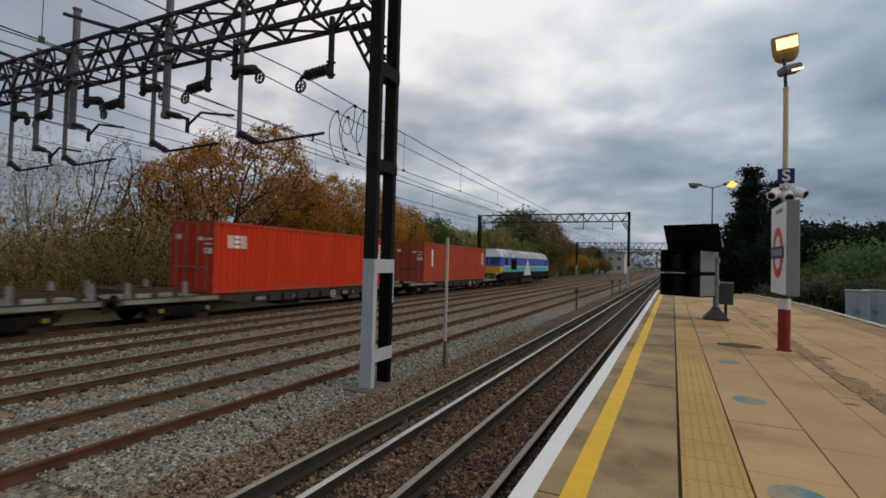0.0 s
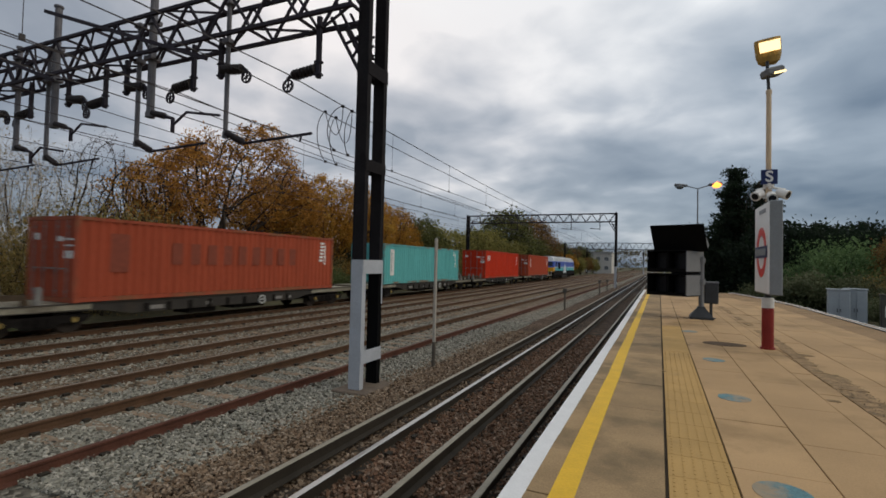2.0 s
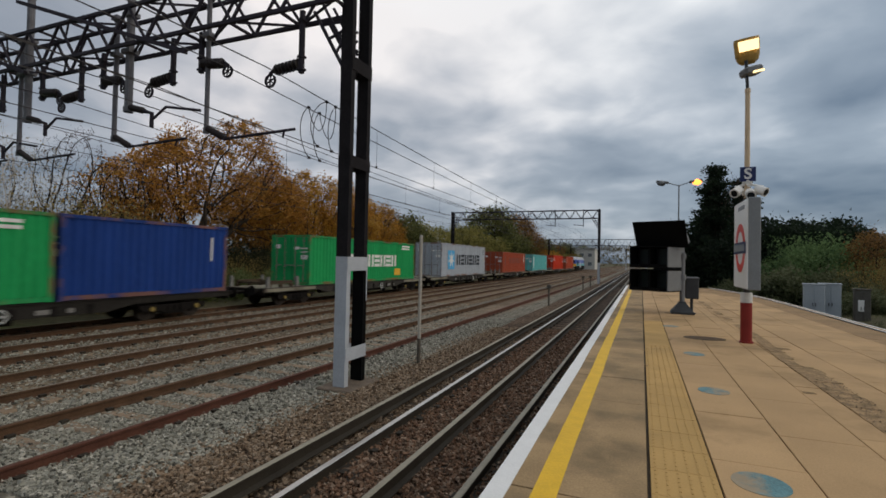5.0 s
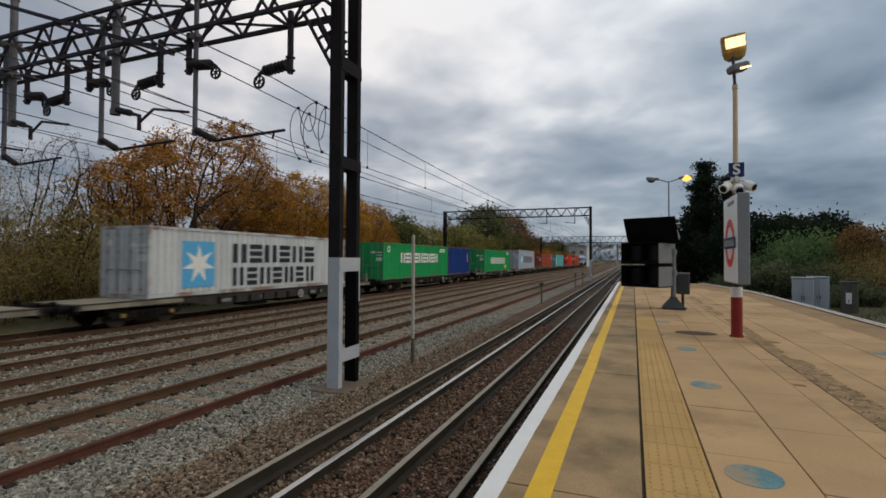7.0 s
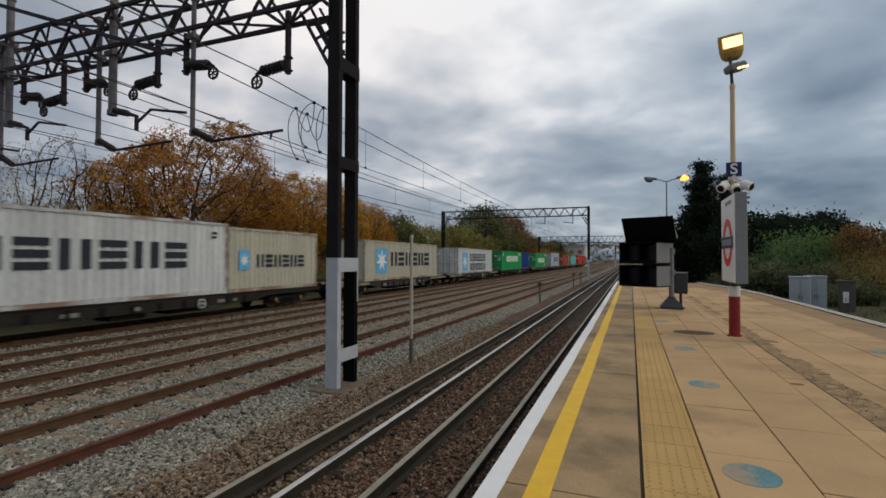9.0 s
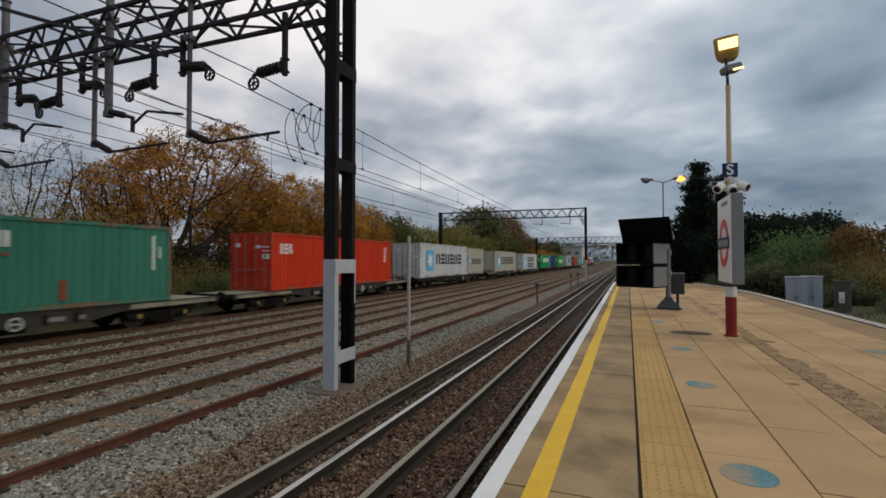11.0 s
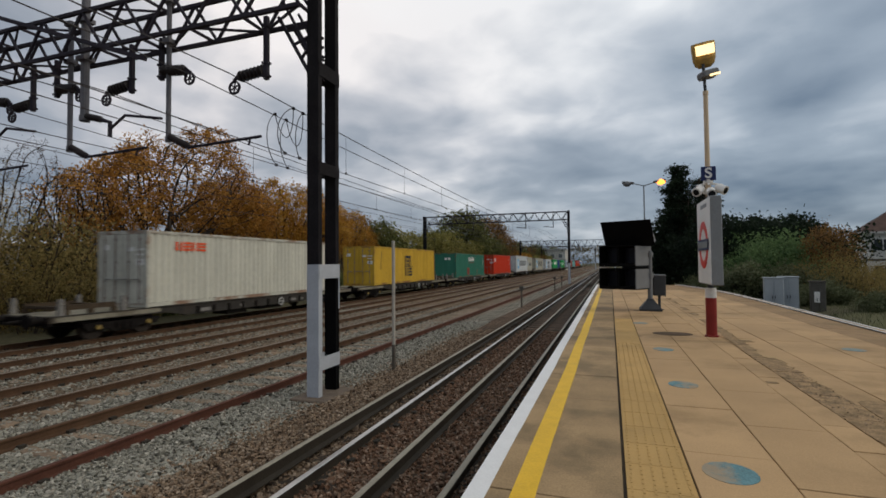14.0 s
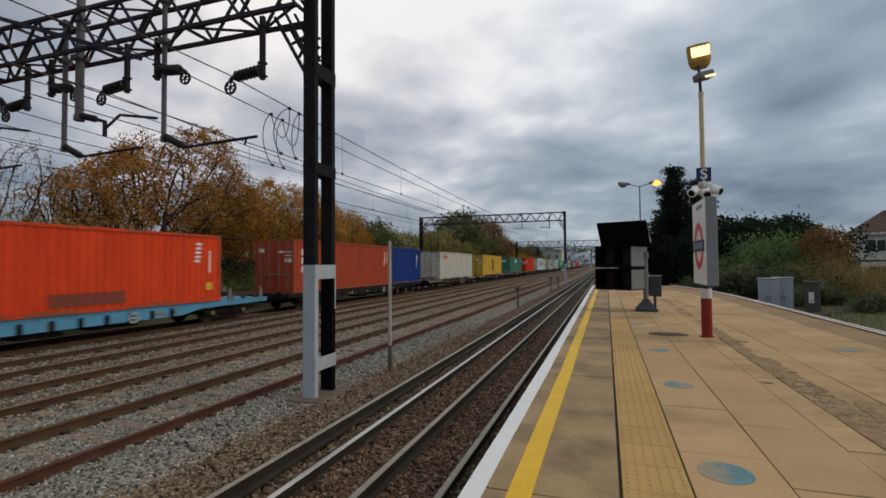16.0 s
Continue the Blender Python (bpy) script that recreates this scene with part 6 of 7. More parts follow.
def crown_tree(name, label, lobes, trunk, limbs, n, step, kill, seed, leaf, per, lsize, lspread, group="", tip=0.011, girth=0.30, keep=1.0, reach=3.0, bark=None, shell=0.55, lift=0.12, lean=(0, 0), dense=0, pull=2.2):
    t = empty(name, pose(0, 0, 0), label, "tree", group)
    N, par, load = grow(lobes, trunk, limbs, n, step, kill, seed, shell, lift, lean, pull)
    limb_mesh("trunk", N, par, load, tip, girth, bark or M_BARK, t)
    r = np.random.RandomState(seed + 1)
    ends = N[(load <= reach) & (np.arange(len(N)) > 4) & (r.uniform(0, 1, len(N)) < keep)]
    if dense:
        # the outer and upper crown carries most of the leaves
        mid = np.array(lobes[0][:3])
        far = np.linalg.norm((ends - mid) / np.array(lobes[0][3:]), axis=1)
        ends = np.concatenate([ends] + [ends[(far > 0.84) & (ends[:, 2] > mid[2] * 0.62)]] * dense)
    if per:
        V, F = leaf_cloud(ends, per, lspread, lsize, seed)
        raw("crown", V, F, leaf, t)
    return t


G_OAK = leafy("russet_oak_leaves", [(0.16, 0.075, 0.022), (0.33, 0.150, 0.030), (0.45, 0.212, 0.038), (0.47, 0.275, 0.075)], clump=0.8)
G_GOLD = leafy("golden_brown_leaves", [(0.22, 0.100, 0.020), (0.40, 0.190, 0.028), (0.50, 0.27, 0.042), (0.46, 0.30, 0.070)], clump=0.7)
G_RUSSET = leafy("brown_orange_leaves", [(0.085, 0.050, 0.022), (0.165, 0.090, 0.032), (0.23, 0.125, 0.040), (0.24, 0.16, 0.06)], clump=0.7)
G_OLIVE = leafy("olive_scrub_leaves", [(0.110, 0.086, 0.031), (0.212, 0.166, 0.058), (0.285, 0.213, 0.075), (0.295, 0.183, 0.065)], clump=0.9)
G_GREEN = leafy("dull_green_leaves", [(0.05, 0.06, 0.022), (0.10, 0.11, 0.036), (0.155, 0.155, 0.052), (0.20, 0.175, 0.065)])
G_BANK = leafy("bank_green_leaves", [(0.06, 0.08, 0.03), (0.12, 0.15, 0.055), (0.18, 0.21, 0.08), (0.24, 0.23, 0.10)])
G_MID = leafy("mid_green_leaves", [(0.055, 0.10, 0.042), (0.115, 0.185, 0.070), (0.20, 0.29, 0.12)])
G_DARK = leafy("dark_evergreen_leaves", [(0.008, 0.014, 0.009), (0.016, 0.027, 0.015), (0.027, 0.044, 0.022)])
G_IVY = leafy("dark_ivy_leaves", [(0.018, 0.022, 0.012), (0.035, 0.040, 0.020), (0.06, 0.062, 0.03)])
G_SERE = leafy("sere_purple_brown_leaves", [(0.05, 0.036, 0.034), (0.10, 0.066, 0.055), (0.17, 0.115, 0.085)])
G_YOLIVE = leafy("yellow_olive_leaves", [(0.10, 0.095, 0.03), (0.19, 0.18, 0.052), (0.28, 0.25, 0.075), (0.32, 0.27, 0.09)])
# distance haze is put into these duller browns and greens
G_FAR = leafy("haze_greyed_autumn_leaves", [(0.075, 0.072, 0.045), (0.11, 0.095, 0.055), (0.15, 0.115, 0.06), (0.12, 0.12, 0.07)])
G_BRAMBLE = leafy("bramble_leaves", [(0.038, 0.048, 0.024), (0.082, 0.098, 0.048), (0.145, 0.158, 0.085), (0.21, 0.215, 0.13)])
M_PALEBARK = mat("pale_grey_bark", (0.36, 0.33, 0.295), 0.95, var=0.3, scale=3, fine=20, bump=0.4)


def put(src, x, y, s=1.0, rz=0.0, z=-1.25, first=[]):
    """The first call moves the master itself, later ones copy it."""
    if src.name in first:
        k = src.scale[0]
        return copy_thing(src, Matrix.LocRotScale((x, y, z), Euler((0, 0, radians(rz))), (s / k, s / k, s / k)))
    first.append(src.name)
    src.matrix_basis = Matrix.LocRotScale((x, y, z), Euler((0, 0, radians(rz))), (s, s, s))
    return src


def woods():
    oaks = "oaks behind the tracks"
    # the great oak: a high dome, a lower shoulder on either side
    oak = crown_tree("oak_tree", "large russet autumn oak with spreading dark limbs and open lower crown",
                     [(-0.5, 2.8, 8.3, 5.0, 5.1, 4.3), (0.8, 6.0, 6.2, 3.6, 3.4, 3.8), (0.4, -2.4, 6.8, 3.4, 3.1, 3.2)],
                     2.4, 9, 3900, 0.30, 0.30, 11, G_OAK, 9, 0.088, 0.20, oaks, tip=0.010, girth=0.38, reach=3, shell=0.60, lift=0.05, dense=1, pull=2.2)
    gold = crown_tree("oak_tree", "golden-brown autumn tree with a ragged dense crown",
                      [(0, 0, 6.6, 3.4, 3.4, 3.7), (0.5, 2.0, 5.0, 2.7, 2.4, 2.8), (0.3, -2.0, 5.4, 2.6, 2.4, 2.6)],
                      1.8, 6, 1700, 0.32, 0.34, 23, G_GOLD, 13, 0.095, 0.25, oaks, tip=0.008, girth=0.24, reach=3, shell=0.45, lift=0.06, dense=1)
    sparse = crown_tree("thin_oak_tree", "half-bare leaning tree with sparse russet leaves at its tips",
                        [(0.4, -0.3, 6.0, 2.7, 2.2, 2.3), (0.2, 1.4, 4.2, 2.4, 2.2, 2.2)],
                        1.8, 6, 1300, 0.26, 0.28, 31, G_OAK, 9, 0.080, 0.16, "half-bare trees", tip=0.008, girth=0.18, keep=0.65, reach=2, lift=0.15)
    bare = crown_tree("bare_tree", "dark slender tree with fine twigs and a few withered leaves",
                      [(0, 0, 6.6, 2.1, 2.0, 2.8), (0, 0.3, 4.8, 1.9, 1.8, 1.8)],
                      2.2, 6, 1500, 0.24, 0.24, 41, G_SERE, 2, 0.055, 0.10, "bare trees", tip=0.0065, girth=0.14, keep=0.7, reach=1, lift=0.12, pull=1.4)
    haze = crown_tree("bare_tree", "pale grey multi-stemmed tree of fine bare twigs",
                      [(0, 0, 4.6, 2.5, 2.5, 3.4), (0, 0, 2.8, 2.7, 2.7, 2.0)],
                      0.8, 9, 1900, 0.24, 0.24, 43, G_OLIVE, 2, 0.045, 0.12, "bare trees", tip=0.006, girth=0.09, keep=0.6, reach=1, lift=0.1, pull=1.4, bark=M_PALEBARK)
    green = crown_tree("green_tree", "dull green broadleaf tree with a rounded crown",
                       [(0, 0, 5.6, 3.6, 3.6, 3.6), (1.2, 1.5, 4.0, 2.6, 2.6, 2.4)],
                       1.8, 6, 620, 0.50, 0.50, 51, G_GREEN, 26, 0.19, 0.50, "green trees", tip=0.016, girth=0.25, reach=2)
    olive = crown_tree("olive_tree", "yellowish olive tree with a loose feathery crown",
                       [(0, 0, 5.0, 3.0, 3.0, 3.8), (0.5, -1.4, 3.4, 2.4, 2.4, 2.4)],
                       1.2, 6, 560, 0.50, 0.50, 57, G_YOLIVE, 22, 0.18, 0.50, "olive trees", tip=0.016, girth=0.20, reach=2, lift=0.25)
    amber = crown_tree("amber_tree", "small orange-brown autumn tree with a loose crown",
                       [(0, 0, 5.8, 3.0, 3.0, 3.4), (0.6, 1.2, 4.2, 2.4, 2.2, 2.0)],
                       1.8, 6, 560, 0.50, 0.50, 59, G_RUSSET, 24, 0.13, 0.45, "amber trees", tip=0.014, girth=0.20, reach=2)
    # along the far side of the tracks, from near to far
    put(oak, -27.2, 23.3, 1.0, 0)
    put(sparse, -26.8, 18.2, 1.0, 0); put(sparse, -29.5, 20.4, 0.95, 140)
    put(bare, -27.2, 15.9, 1.0, 0); put(bare, -30.0, 14.0, 0.85, 100)
    put(haze, -26.0, 13.2, 1.0, 0); put(haze, -25.2, 11.2, 1.05, 80); put(haze, -27.5, 9.6, 1.1, 170); put(haze, -24.6, 8.0, 1.0, 250); put(haze, -28.5, 12.4, 1.15, 310)
    put(gold, -27.5, 33.6, 1.0, 0); put(gold, -26.6, 38.2, 1.02, 110); put(gold, -28.0, 43.0, 0.98, 215)
    put(oak, -33.0, 36.0, 0.80, 200); put(gold, -27.6, 47.5, 0.86, 300)
    put(amber, -29.0, 51.5, 1.0, 0); put(green, -27.5, 54.5, 0.92, 0); put(olive, -27.8, 59.5, 0.92, 90)
    put(olive, -27.0, 64.5, 0.88, 40); put(olive, -25.6, 69.5, 0.95, 140); put(olive, -25.0, 75, 0.98, 240); put(olive, -22.8, 81, 0.80, 20)
    put(green, -25.8, 86.0, 1.42, 10); put(green, -31.0, 84.0, 0.95, 230)
    put(amber, -24.3, 100.0, 1.42, 40); put(amber, -26.0, 112.0, 1.45, 80); put(green, -22.5, 94, 0.9, 60); put(amber, -22.0, 106, 1.05, 60)
    put(gold, -21.2, 116, 0.55, 10); put(gold, -20.8, 127, 0.55, 80); put(olive, -20.2, 140, 0.6, 200); put(amber, -20.0, 152, 0.6, 300); put(olive, -19.8, 165, 0.65, 100)
    put(green, -25, 134, 1.0, 15); put(amber, -24, 150, 0.9, 160); put(green, -26, 180, 1.1, 20); put(green, -24, 215, 1.1, 220); put(amber, -23, 255, 1.1, 30)
    # behind the platform
    put(amber, 12.05, 34.0, 0.49, 20, -0.8)
    put(bare, 6.9, 48.0, 1.16, 40, -1.1)


woods()


def shrub(name, h, seed, leaf, n, size, label, wide=1.0, group="", stems=9, flat=0.8, spread=0.12):
    rnd = random.Random(seed)
    t = empty(name, pose(0, 0, 0), label, "shrub", group)
    bm = bmesh.new()
    anchors = []
    for i in range(stems):
        k, rr = rnd.uniform(0, 6.283), rnd.uniform(0.1, 1.0)
        top = Vector((math.cos(k) * rr * h * 0.62 * wide, math.sin(k) * rr * h * 0.62 * wide, h * rnd.uniform(0.55, 1.0) * (1 - 0.3 * rr)))
        base = Vector((top.x * 0.25, top.y * 0.25, -0.1))
        mid = base.lerp(top, 0.55) + Vector((rnd.uniform(-0.2, 0.2), rnd.uniform(-0.2, 0.2), 0.15))
        for a, b, r in ((base, mid, 0.03), (mid, top, 0.018)):
            rod(bm, a, b, r, 5, r * 0.6, caps=False)
        for j in range(4):
            tip = mid.lerp(top, rnd.random()) + Vector((rnd.uniform(-1, 1), rnd.uniform(-1, 1), rnd.uniform(-0.3, 0.7))) * 0.28 * h
            rod(bm, mid.lerp(top, 0.3), tip, 0.010, 4, 0.006, caps=False)
            anchors.append(tuple(tip))
        for q in (0.2, 0.4, 0.6, 0.8, 1.0):
            anchors.append(tuple(base.lerp(top, q)))
    part("branchwork", bm, M_BARK, t)
    V, F = leaf_cloud(anchors, n, h * spread, size, seed, flat)
    raw("foliage", V, F, leaf, t)
    return t


def scrub():
    g = "scrub along the railway"
    a = shrub("scrub_bush", 4.0, 61, G_OLIVE, 40, 0.060, "olive-brown autumn scrub bush with thin stems", 1.0, g)
    b = shrub("scrub_bush", 2.2, 62, G_BANK, 46, 0.075, "low bright green bush on the railway bank", 1.4, g)
    c = shrub("scrub_bush", 3.0, 63, G_OAK, 36, 0.08, "russet thorny bush with few leaves", 1.0, g)
    d = shrub("bramble_mound", 1.6, 64, G_BRAMBLE, 60, 0.07, "low grey-green bramble mound", 1.6, "brambles", 12)
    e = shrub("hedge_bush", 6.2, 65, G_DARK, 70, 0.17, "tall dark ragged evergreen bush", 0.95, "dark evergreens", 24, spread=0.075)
    f = shrub("hedge_bush", 4.6, 66, G_MID, 80, 0.085, "mid-green feathery shrub behind the platform", 1.0, "green shrubs", 18, spread=0.09)
    i = shrub("ivy_thicket", 3.8, 67, G_IVY, 60, 0.10, "dark ivy thicket under the trees", 1.0, "ivy thickets", 14, spread=0.10)
    rnd = random.Random(77)
    # the strip beyond the train: tall olive scrub, then a green bank, then russet undergrowth
    y = 4.0
    while y < 17.5:
        put(a, -23.0 - rnd.uniform(0, 2.0), y, rnd.uniform(0.9, 1.1) * (1.32 if y > 13.5 else 0.98), rnd.uniform(0, 360))
        put(a, -21.8 - rnd.uniform(0, 0.8), y + 0.7, rnd.uniform(0.6, 0.8), rnd.uniform(0, 360))
        y += rnd.uniform(1.3, 1.9)
    for yy in (12.5, 14.6, 16.6, 18.4, 20.6, 22.4, 24.6, 26.8, 29.0, 31.4, 34.5, 38.0):
        put(i, -26.2 - rnd.uniform(0, 1.5), yy, rnd.uniform(0.85, 1.1), rnd.uniform(0, 360))
    y = 17.5
    while y < 62:
        put(b, -21.9 - rnd.uniform(0, 1.0), y, rnd.uniform(0.7, 1.0), rnd.uniform(0, 360))
        k = rnd.random()
        put(b if k < 0.35 else c if k < 0.6 and y > 30 else a, -23.8 - rnd.uniform(0, 1.4), y + 0.8, rnd.uniform(0.62, 0.8), rnd.uniform(0, 360))
        y += rnd.uniform(1.6, 2.3) * (1 if y < 36 else 1.7)
    while y < 150:
        put(b if rnd.random() < 0.55 else a, -22.4 - rnd.uniform(0, 1.6), y, rnd.uniform(0.9, 1.5), rnd.uniform(0, 360))
        y += rnd.uniform(2.6, 4.2) * (1 if y < 95 else 1.6)
    # behind the platform
    for x, yy, s, z in ((6.2, 31.5, 0.95, -1.1), (7.3, 31.0, 1.35, -1.0), (8.5, 31.5, 1.2, -1.0), (9.2, 32.0, 1.3, -1.0), (7.0, 35.0, 1.1, -1.0), (10.6, 30.0, 0.9, -0.9), (8.4, 28.0, 0.7, -1.0), (5.4, 36.0, 0.9, -1.1), (11.5, 33.5, 1.2, -0.9), (6.1, 28.3, 0.55, -1.1)):
        put(d, x, yy, s, x * 77, z)
    for x, yy, s in ((8.8, 44.0, 0.98), (11.2, 45.0, 0.93), (13.6, 45.5, 0.95), (15.4, 46.5, 0.88), (10.2, 42.0, 0.86), (12.6, 42.0, 0.84), (5.2, 50.0, 1.1), (12.4, 50.0, 0.95), (17.6, 52, 0.72)):
        put(e, x, yy, s, x * 50, -1.0)
    for x, yy, s in ((8.9, 36.5, 0.80), (10.0, 35.6, 0.98), (10.9, 36.6, 0.84), (9.6, 34.6, 0.62)):
        put(f, x, yy, s, x * 90, -1.0)
    for x, yy, s in ((12.6, 27.5, 0.5), (14.2, 28.5, 0.5), (11.2, 25.0, 0.45), (13.2, 25.0, 0.42), (15.8, 27.0, 0.45), (17.4, 29.5, 0.5), (15.2, 32.0, 0.5), (18.6, 33.0, 0.52), (20.0, 30.0, 0.5), (14.8, 23.0, 0.40), (17.0, 24.5, 0.42), (10.9, 30.5, 0.66), (11.9, 31.5, 0.72), (12.6, 32.6, 0.60), (13.2, 33.6, 0.50), (12.2, 29.5, 0.52), (16.5, 40.0, 0.55), (19.0, 44.0, 0.55), (22.0, 50.0, 0.55)):
        put(a, x, yy, s, x * 61, -0.8)
    for x, yy, s in ((10.0, 24.0, 0.4), (11.6, 21.5, 0.4), (13.4, 21.0, 0.5), (9.4, 27.0, 0.5)):
        put(d, x, yy, s * 1.6, x * 61, -0.9)


scrub()


def conifer(h, w, seed):
    """A ragged column with a broken top and one bare leader."""
    rnd = random.Random(seed)
    t = empty("conifer", pose(0, 0, 0), "tall dark ragged conifer with a broken top", "tree", "conifers behind the platform")
    bm = bmesh.new()
    rod(bm, (0, 0, -0.2), (0, 0, h), 0.2, 8, 0.03, caps=False)
    anchors = []
    z = 0.6
    while z < h:
        u = z / h
        rr = w * ((1 - u) ** 0.28 if u < 0.86 else 0.32) * (0.72 + 0.42 * rnd.random())
        for i in range(9 if u < 0.86 else 4):
            k = rnd.uniform(0, 6.283)
            ln = rr * rnd.uniform(0.6, 1.1)
            tip = Vector((math.cos(k) * ln, math.sin(k) * ln, z + ln * 0.25))
            rod(bm, (0, 0, z), tip, 0.03, 4, 0.008, caps=False)
            for q in (0.35, 0.6, 0.8, 1.0):
                anchors.append(tuple(Vector((0, 0, z)).lerp(tip, q)))
        z += 0.36
    part("trunk", bm, M_BARK, t)
    V, F = leaf_cloud(anchors, 16, 0.26, 0.125, seed, 0.6)
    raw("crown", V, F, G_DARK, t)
    return t


def conifers():
    c = conifer(10.9, 2.15, 5)
    put(c, 5.75, 47.0, 1.0, 0, -1.1); put(c, 7.9, 48.5, 0.90, 130, -1.1); put(c, 5.4, 49.0, 0.72, 60, -1.1)
    put(c, 15.2, 50, 0.60, 60, -1.1); put(c, 12.4, 51, 0.60, 20, -1.1)
    put(c, -30.0, 47.0, 0.75, 40)


conifers()


def grass():
    r = np.random.RandomState(9)
    n = 26000
    x = r.uniform(5.3, 16, n); y = 8 + 24 * r.uniform(0, 1, n)
    h = r.uniform(0.08, 0.35, n)
    a = r.uniform(0, 6.28, n)
    z = np.interp(x, [4, 6, 9, 14], [-1.3, -1.1, -0.75, -0.75])
    lean = r.normal(0, 0.12, (n, 2))
    w = 0.012
    V = np.stack([np.stack([x - w * np.cos(a), y - w * np.sin(a), z], 1), np.stack([x + w * np.cos(a), y + w * np.sin(a), z], 1), np.stack([x + lean[:, 0], y + lean[:, 1], z + h], 1)], 1).reshape(-1, 3)
    tagged(raw("grass", V, np.arange(3 * n).reshape(-1, 3), G_BRAMBLE), "rough dull green grass on the bank behind the platform", "grass", kind="stuff")


grass()


def far_woods():
    r = np.random.RandomState(12)
    anchors = []
    for x in np.arange(-420, 430, 5.0):
        hh = 13 + 5 * r.rand()
        yy = 430 - 0.0006 * x * x + r.uniform(-25, 25)
        for k in range(18):
            anchors.append((x + r.uniform(-4, 4), yy + r.uniform(-4, 4), -1 + hh * r.rand() ** 0.7))
    for y in np.arange(-40, 430, 6.0):
        for x0 in (-62, 75):
            hh = 5 + 3 * r.rand()
            for k in range(8):
                anchors.append((x0 + r.uniform(-4, 4), y + r.uniform(-4, 4), -1 + hh * r.rand() ** 0.7))
    V, F = leaf_cloud(anchors, 15, 1.5, 0.7, 12)
    tagged(raw("far_woods", V, F, G_FAR), "brown and green woods far off, haze put into the colour", "woods", kind="stuff")


far_woods()

H_WALL = mat("white_render_wall", (0.62, 0.61, 0.58), 0.8, var=0.1, scale=1.5, fine=30, bump=0.1)
H_ROOF = mat("red_brown_roof_tiles", (0.075, 0.044, 0.035), 0.85, var=0.3, scale=2, fine=14, bump=0.5)
H_BEIGE = mat("beige_block_wall", (0.50, 0.48, 0.44), 0.85, var=0.15, scale=1, fine=20)
# pale because distance haze is put into the colour of the far panes
H_HAZEGLASS = mat("haze_paled_glass", (0.16, 0.17, 0.18), 0.2, bump=0)
H_GLASS = mat("dark_window_glass", (0.03, 0.035, 0.04), 0.1, bump=0)


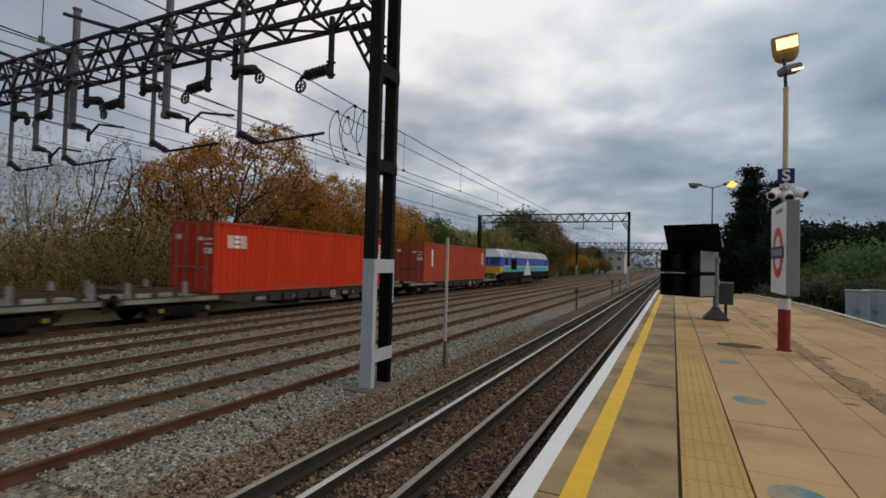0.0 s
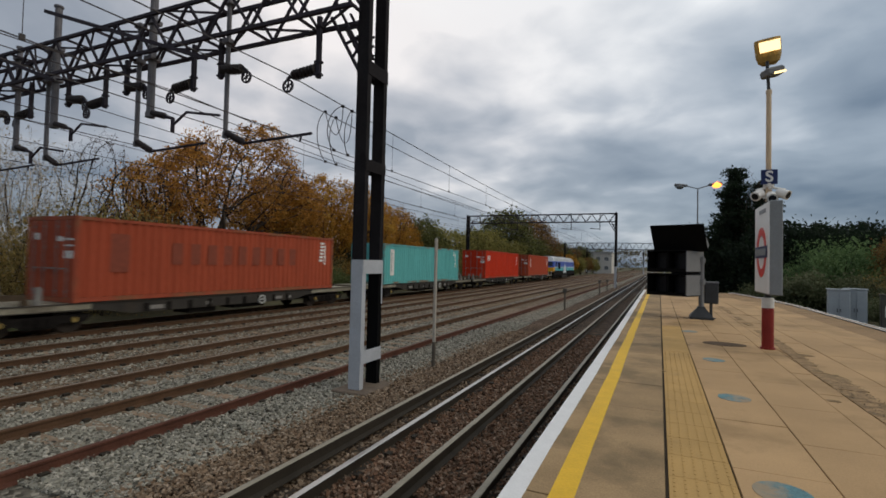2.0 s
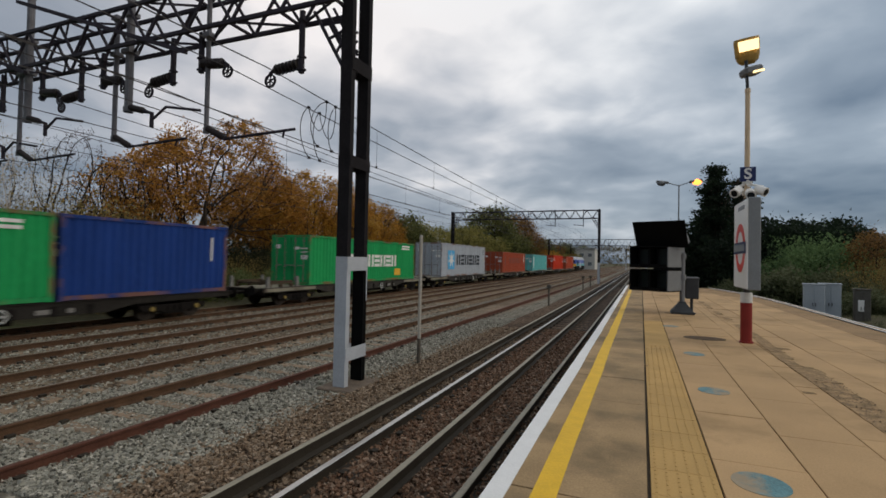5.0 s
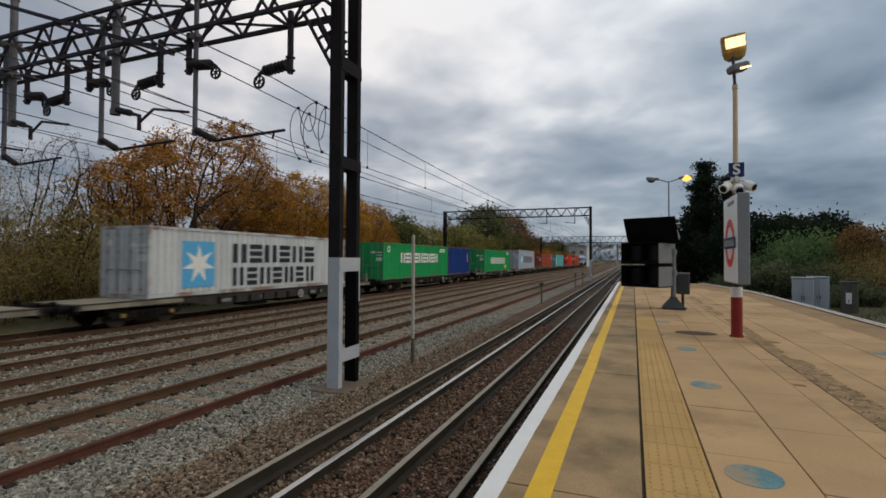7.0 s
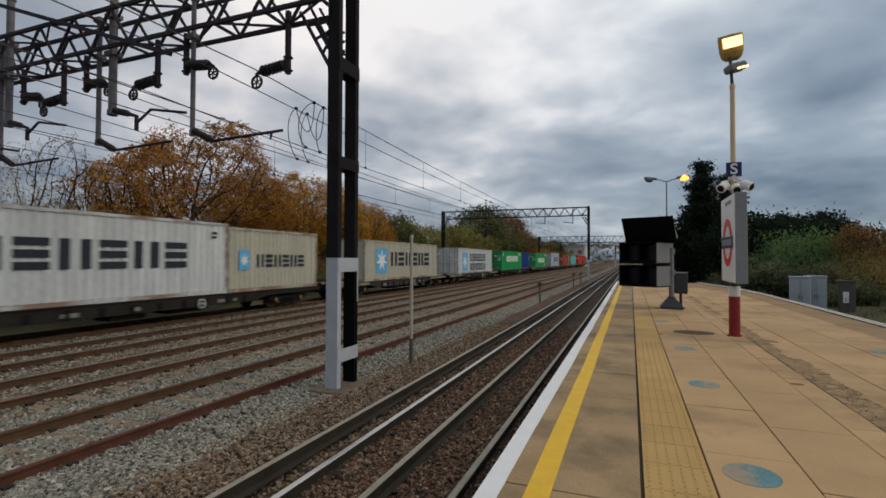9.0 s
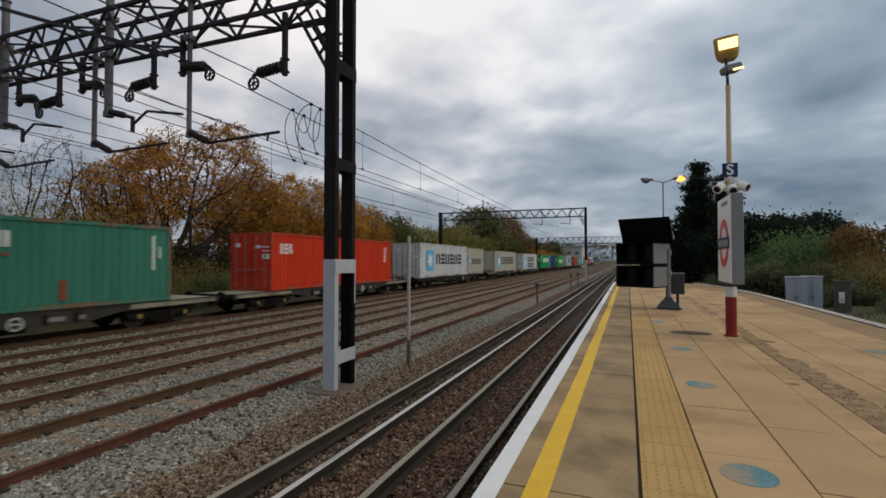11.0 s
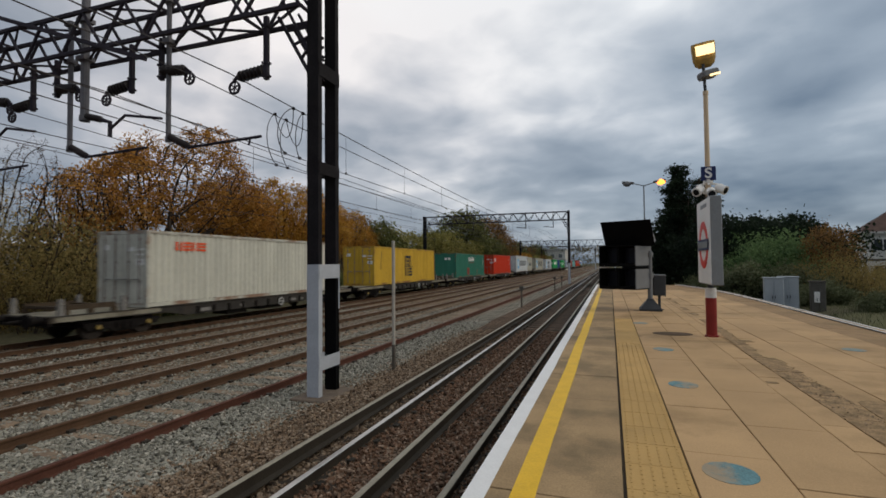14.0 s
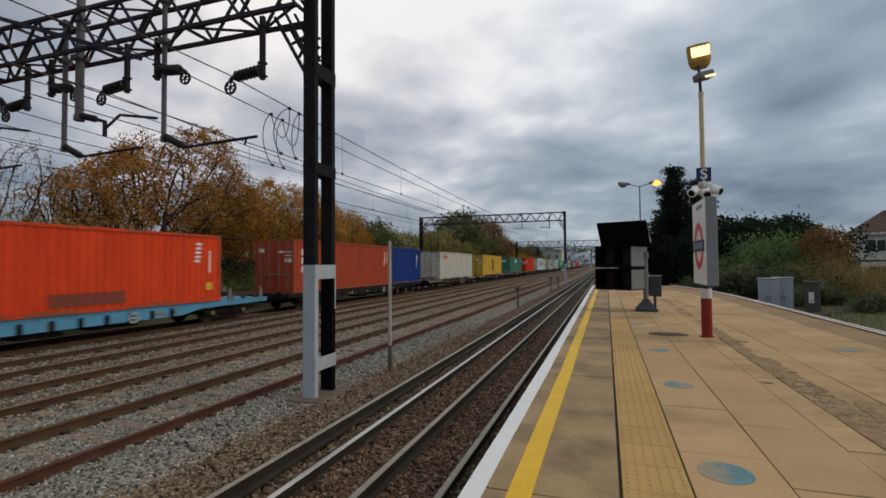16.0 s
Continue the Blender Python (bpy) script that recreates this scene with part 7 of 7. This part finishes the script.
def house(x, y, w, d, e, r, rz, label):
    h = empty("house", pose(x, y, -1.2, 0, 0, rz), label, "house", group="houses behind the platform")
    bm = bmesh.new()
    t = 0.25
    box(bm, -w / 2, w / 2, -d / 2, -d / 2 + t, -0.3, e); box(bm, -w / 2, w / 2, d / 2 - t, d / 2, -0.3, e)
    box(bm, -w / 2, -w / 2 + t, -d / 2 + t, d / 2 - t, -0.3, e); box(bm, w / 2 - t, w / 2, -d / 2 + t, d / 2 - t, -0.3, e)
    part("wall", bm, H_WALL, h)
    bm = bmesh.new()
    o = 0.4
    a = [bm.verts.new(p) for p in ((-w / 2 - o, -d / 2 - o, e), (w / 2 + o, -d / 2 - o, e), (w / 2 + o, d / 2 + o, e), (-w / 2 - o, d / 2 + o, e))]
    b = [bm.verts.new(p) for p in ((-w / 2 + d * 0.35, 0, r), (w / 2 - d * 0.35, 0, r))]
    for f in ((a[0], a[1], b[1], b[0]), (a[1], a[2], b[1]), (a[2], a[3], b[0], b[1]), (a[3], a[0], b[0]), tuple(a[::-1])):
        bm.faces.new(f)
    rf = part("roof", bm, H_ROOF, h, "red-brown tiled hipped roof")
    part("chimney", boxm(-w * 0.22, -w * 0.22 + 0.9, -0.35, 0.35, r - 1.4, r + 0.9), H_ROOF, rf, "brick chimney")
    part("fascia", boxm(-w / 2 - 0.42, w / 2 + 0.42, -d / 2 - 0.43, -d / 2 - 0.40, e - 0.16, e + 0.03), H_WALL, rf)
    for z in (0.9, 3.5):
        for k in range(4):
            xx = -w / 2 + w * (k + 0.5) / 4
            wn = part("window", boxm(xx - 0.75, xx + 0.75, -d / 2 - 0.05, -d / 2 - 0.002, z, z + 1.25), H_WALL, h)
            for q in (-0.36, 0.36):
                part("pane", boxm(xx + q - 0.32, xx + q + 0.32, -d / 2 - 0.06, -d / 2 - 0.045, z + 0.08, z + 1.17), H_GLASS, wn)
            part("sill", boxm(xx - 0.82, xx + 0.82, -d / 2 - 0.14, -d / 2 - 0.05, z - 0.08, z), H_WALL, wn)
    part("bay_strip", boxm(-w / 2 - 0.02, w / 2 + 0.02, -d / 2 - 0.03, -d / 2 - 0.003, 2.55, 2.75), M_DGREY, h)


house(30.7, 62.0, 12.0, 8.0, 5.4, 7.9, -14, "white rendered house with a red-brown tiled roof")
house(48.0, 66.0, 12.0, 8.0, 5.6, 8.6, -14, "white rendered house with a red-brown tiled roof")


def far_block():
    h = empty("apartment_building", pose(-20.3, 190.0, -1.2), "pale beige flat-roofed building far along the line", "building")
    part("wall", boxm(-4.6, 4.6, -6, 6, -0.3, 7.4), H_BEIGE, h)
    part("roof", boxm(-4.9, 4.9, -6.3, 6.3, 7.4, 7.8), H_WALL, h)
    for z in (1.4, 4.6):
        for k in range(3):
            x = -2.9 + k * 2.9
            wn = part("window", boxm(x - 0.8, x + 0.8, -6.08, -6.002, z, z + 1.5), H_WALL, h)
            part("pane", boxm(x - 0.7, x + 0.7, -6.12, -6.081, z + 0.1, z + 1.4), H_HAZEGLASS, wn)


far_block()


# ---- movement ----
def motions():
    times = [0, 0.1, 0.2] + [0.5 * k for k in range(1, 32)] + [15.8, 15.9, 16.0]
    for ob in MOVERS:
        x, y, z = ob.location
        walk(ob, [(t, pose(x, y + SPEED * t, z)) for t in times])
    # the wagon wheels roll on the rails
    turn = math.degrees(SPEED / 0.42)
    for ob in MOVERS:
        if ob.name.startswith("container_flat_wagon"):
            for ws in ob.children_recursive:
                if ws.name.startswith("wheelset"):
                    x, y, z = ws.location
                    walk(ws, [(k / 15 * 0.5, pose(x, y, z, -turn * k / 30)) for k in range(481)])


motions()
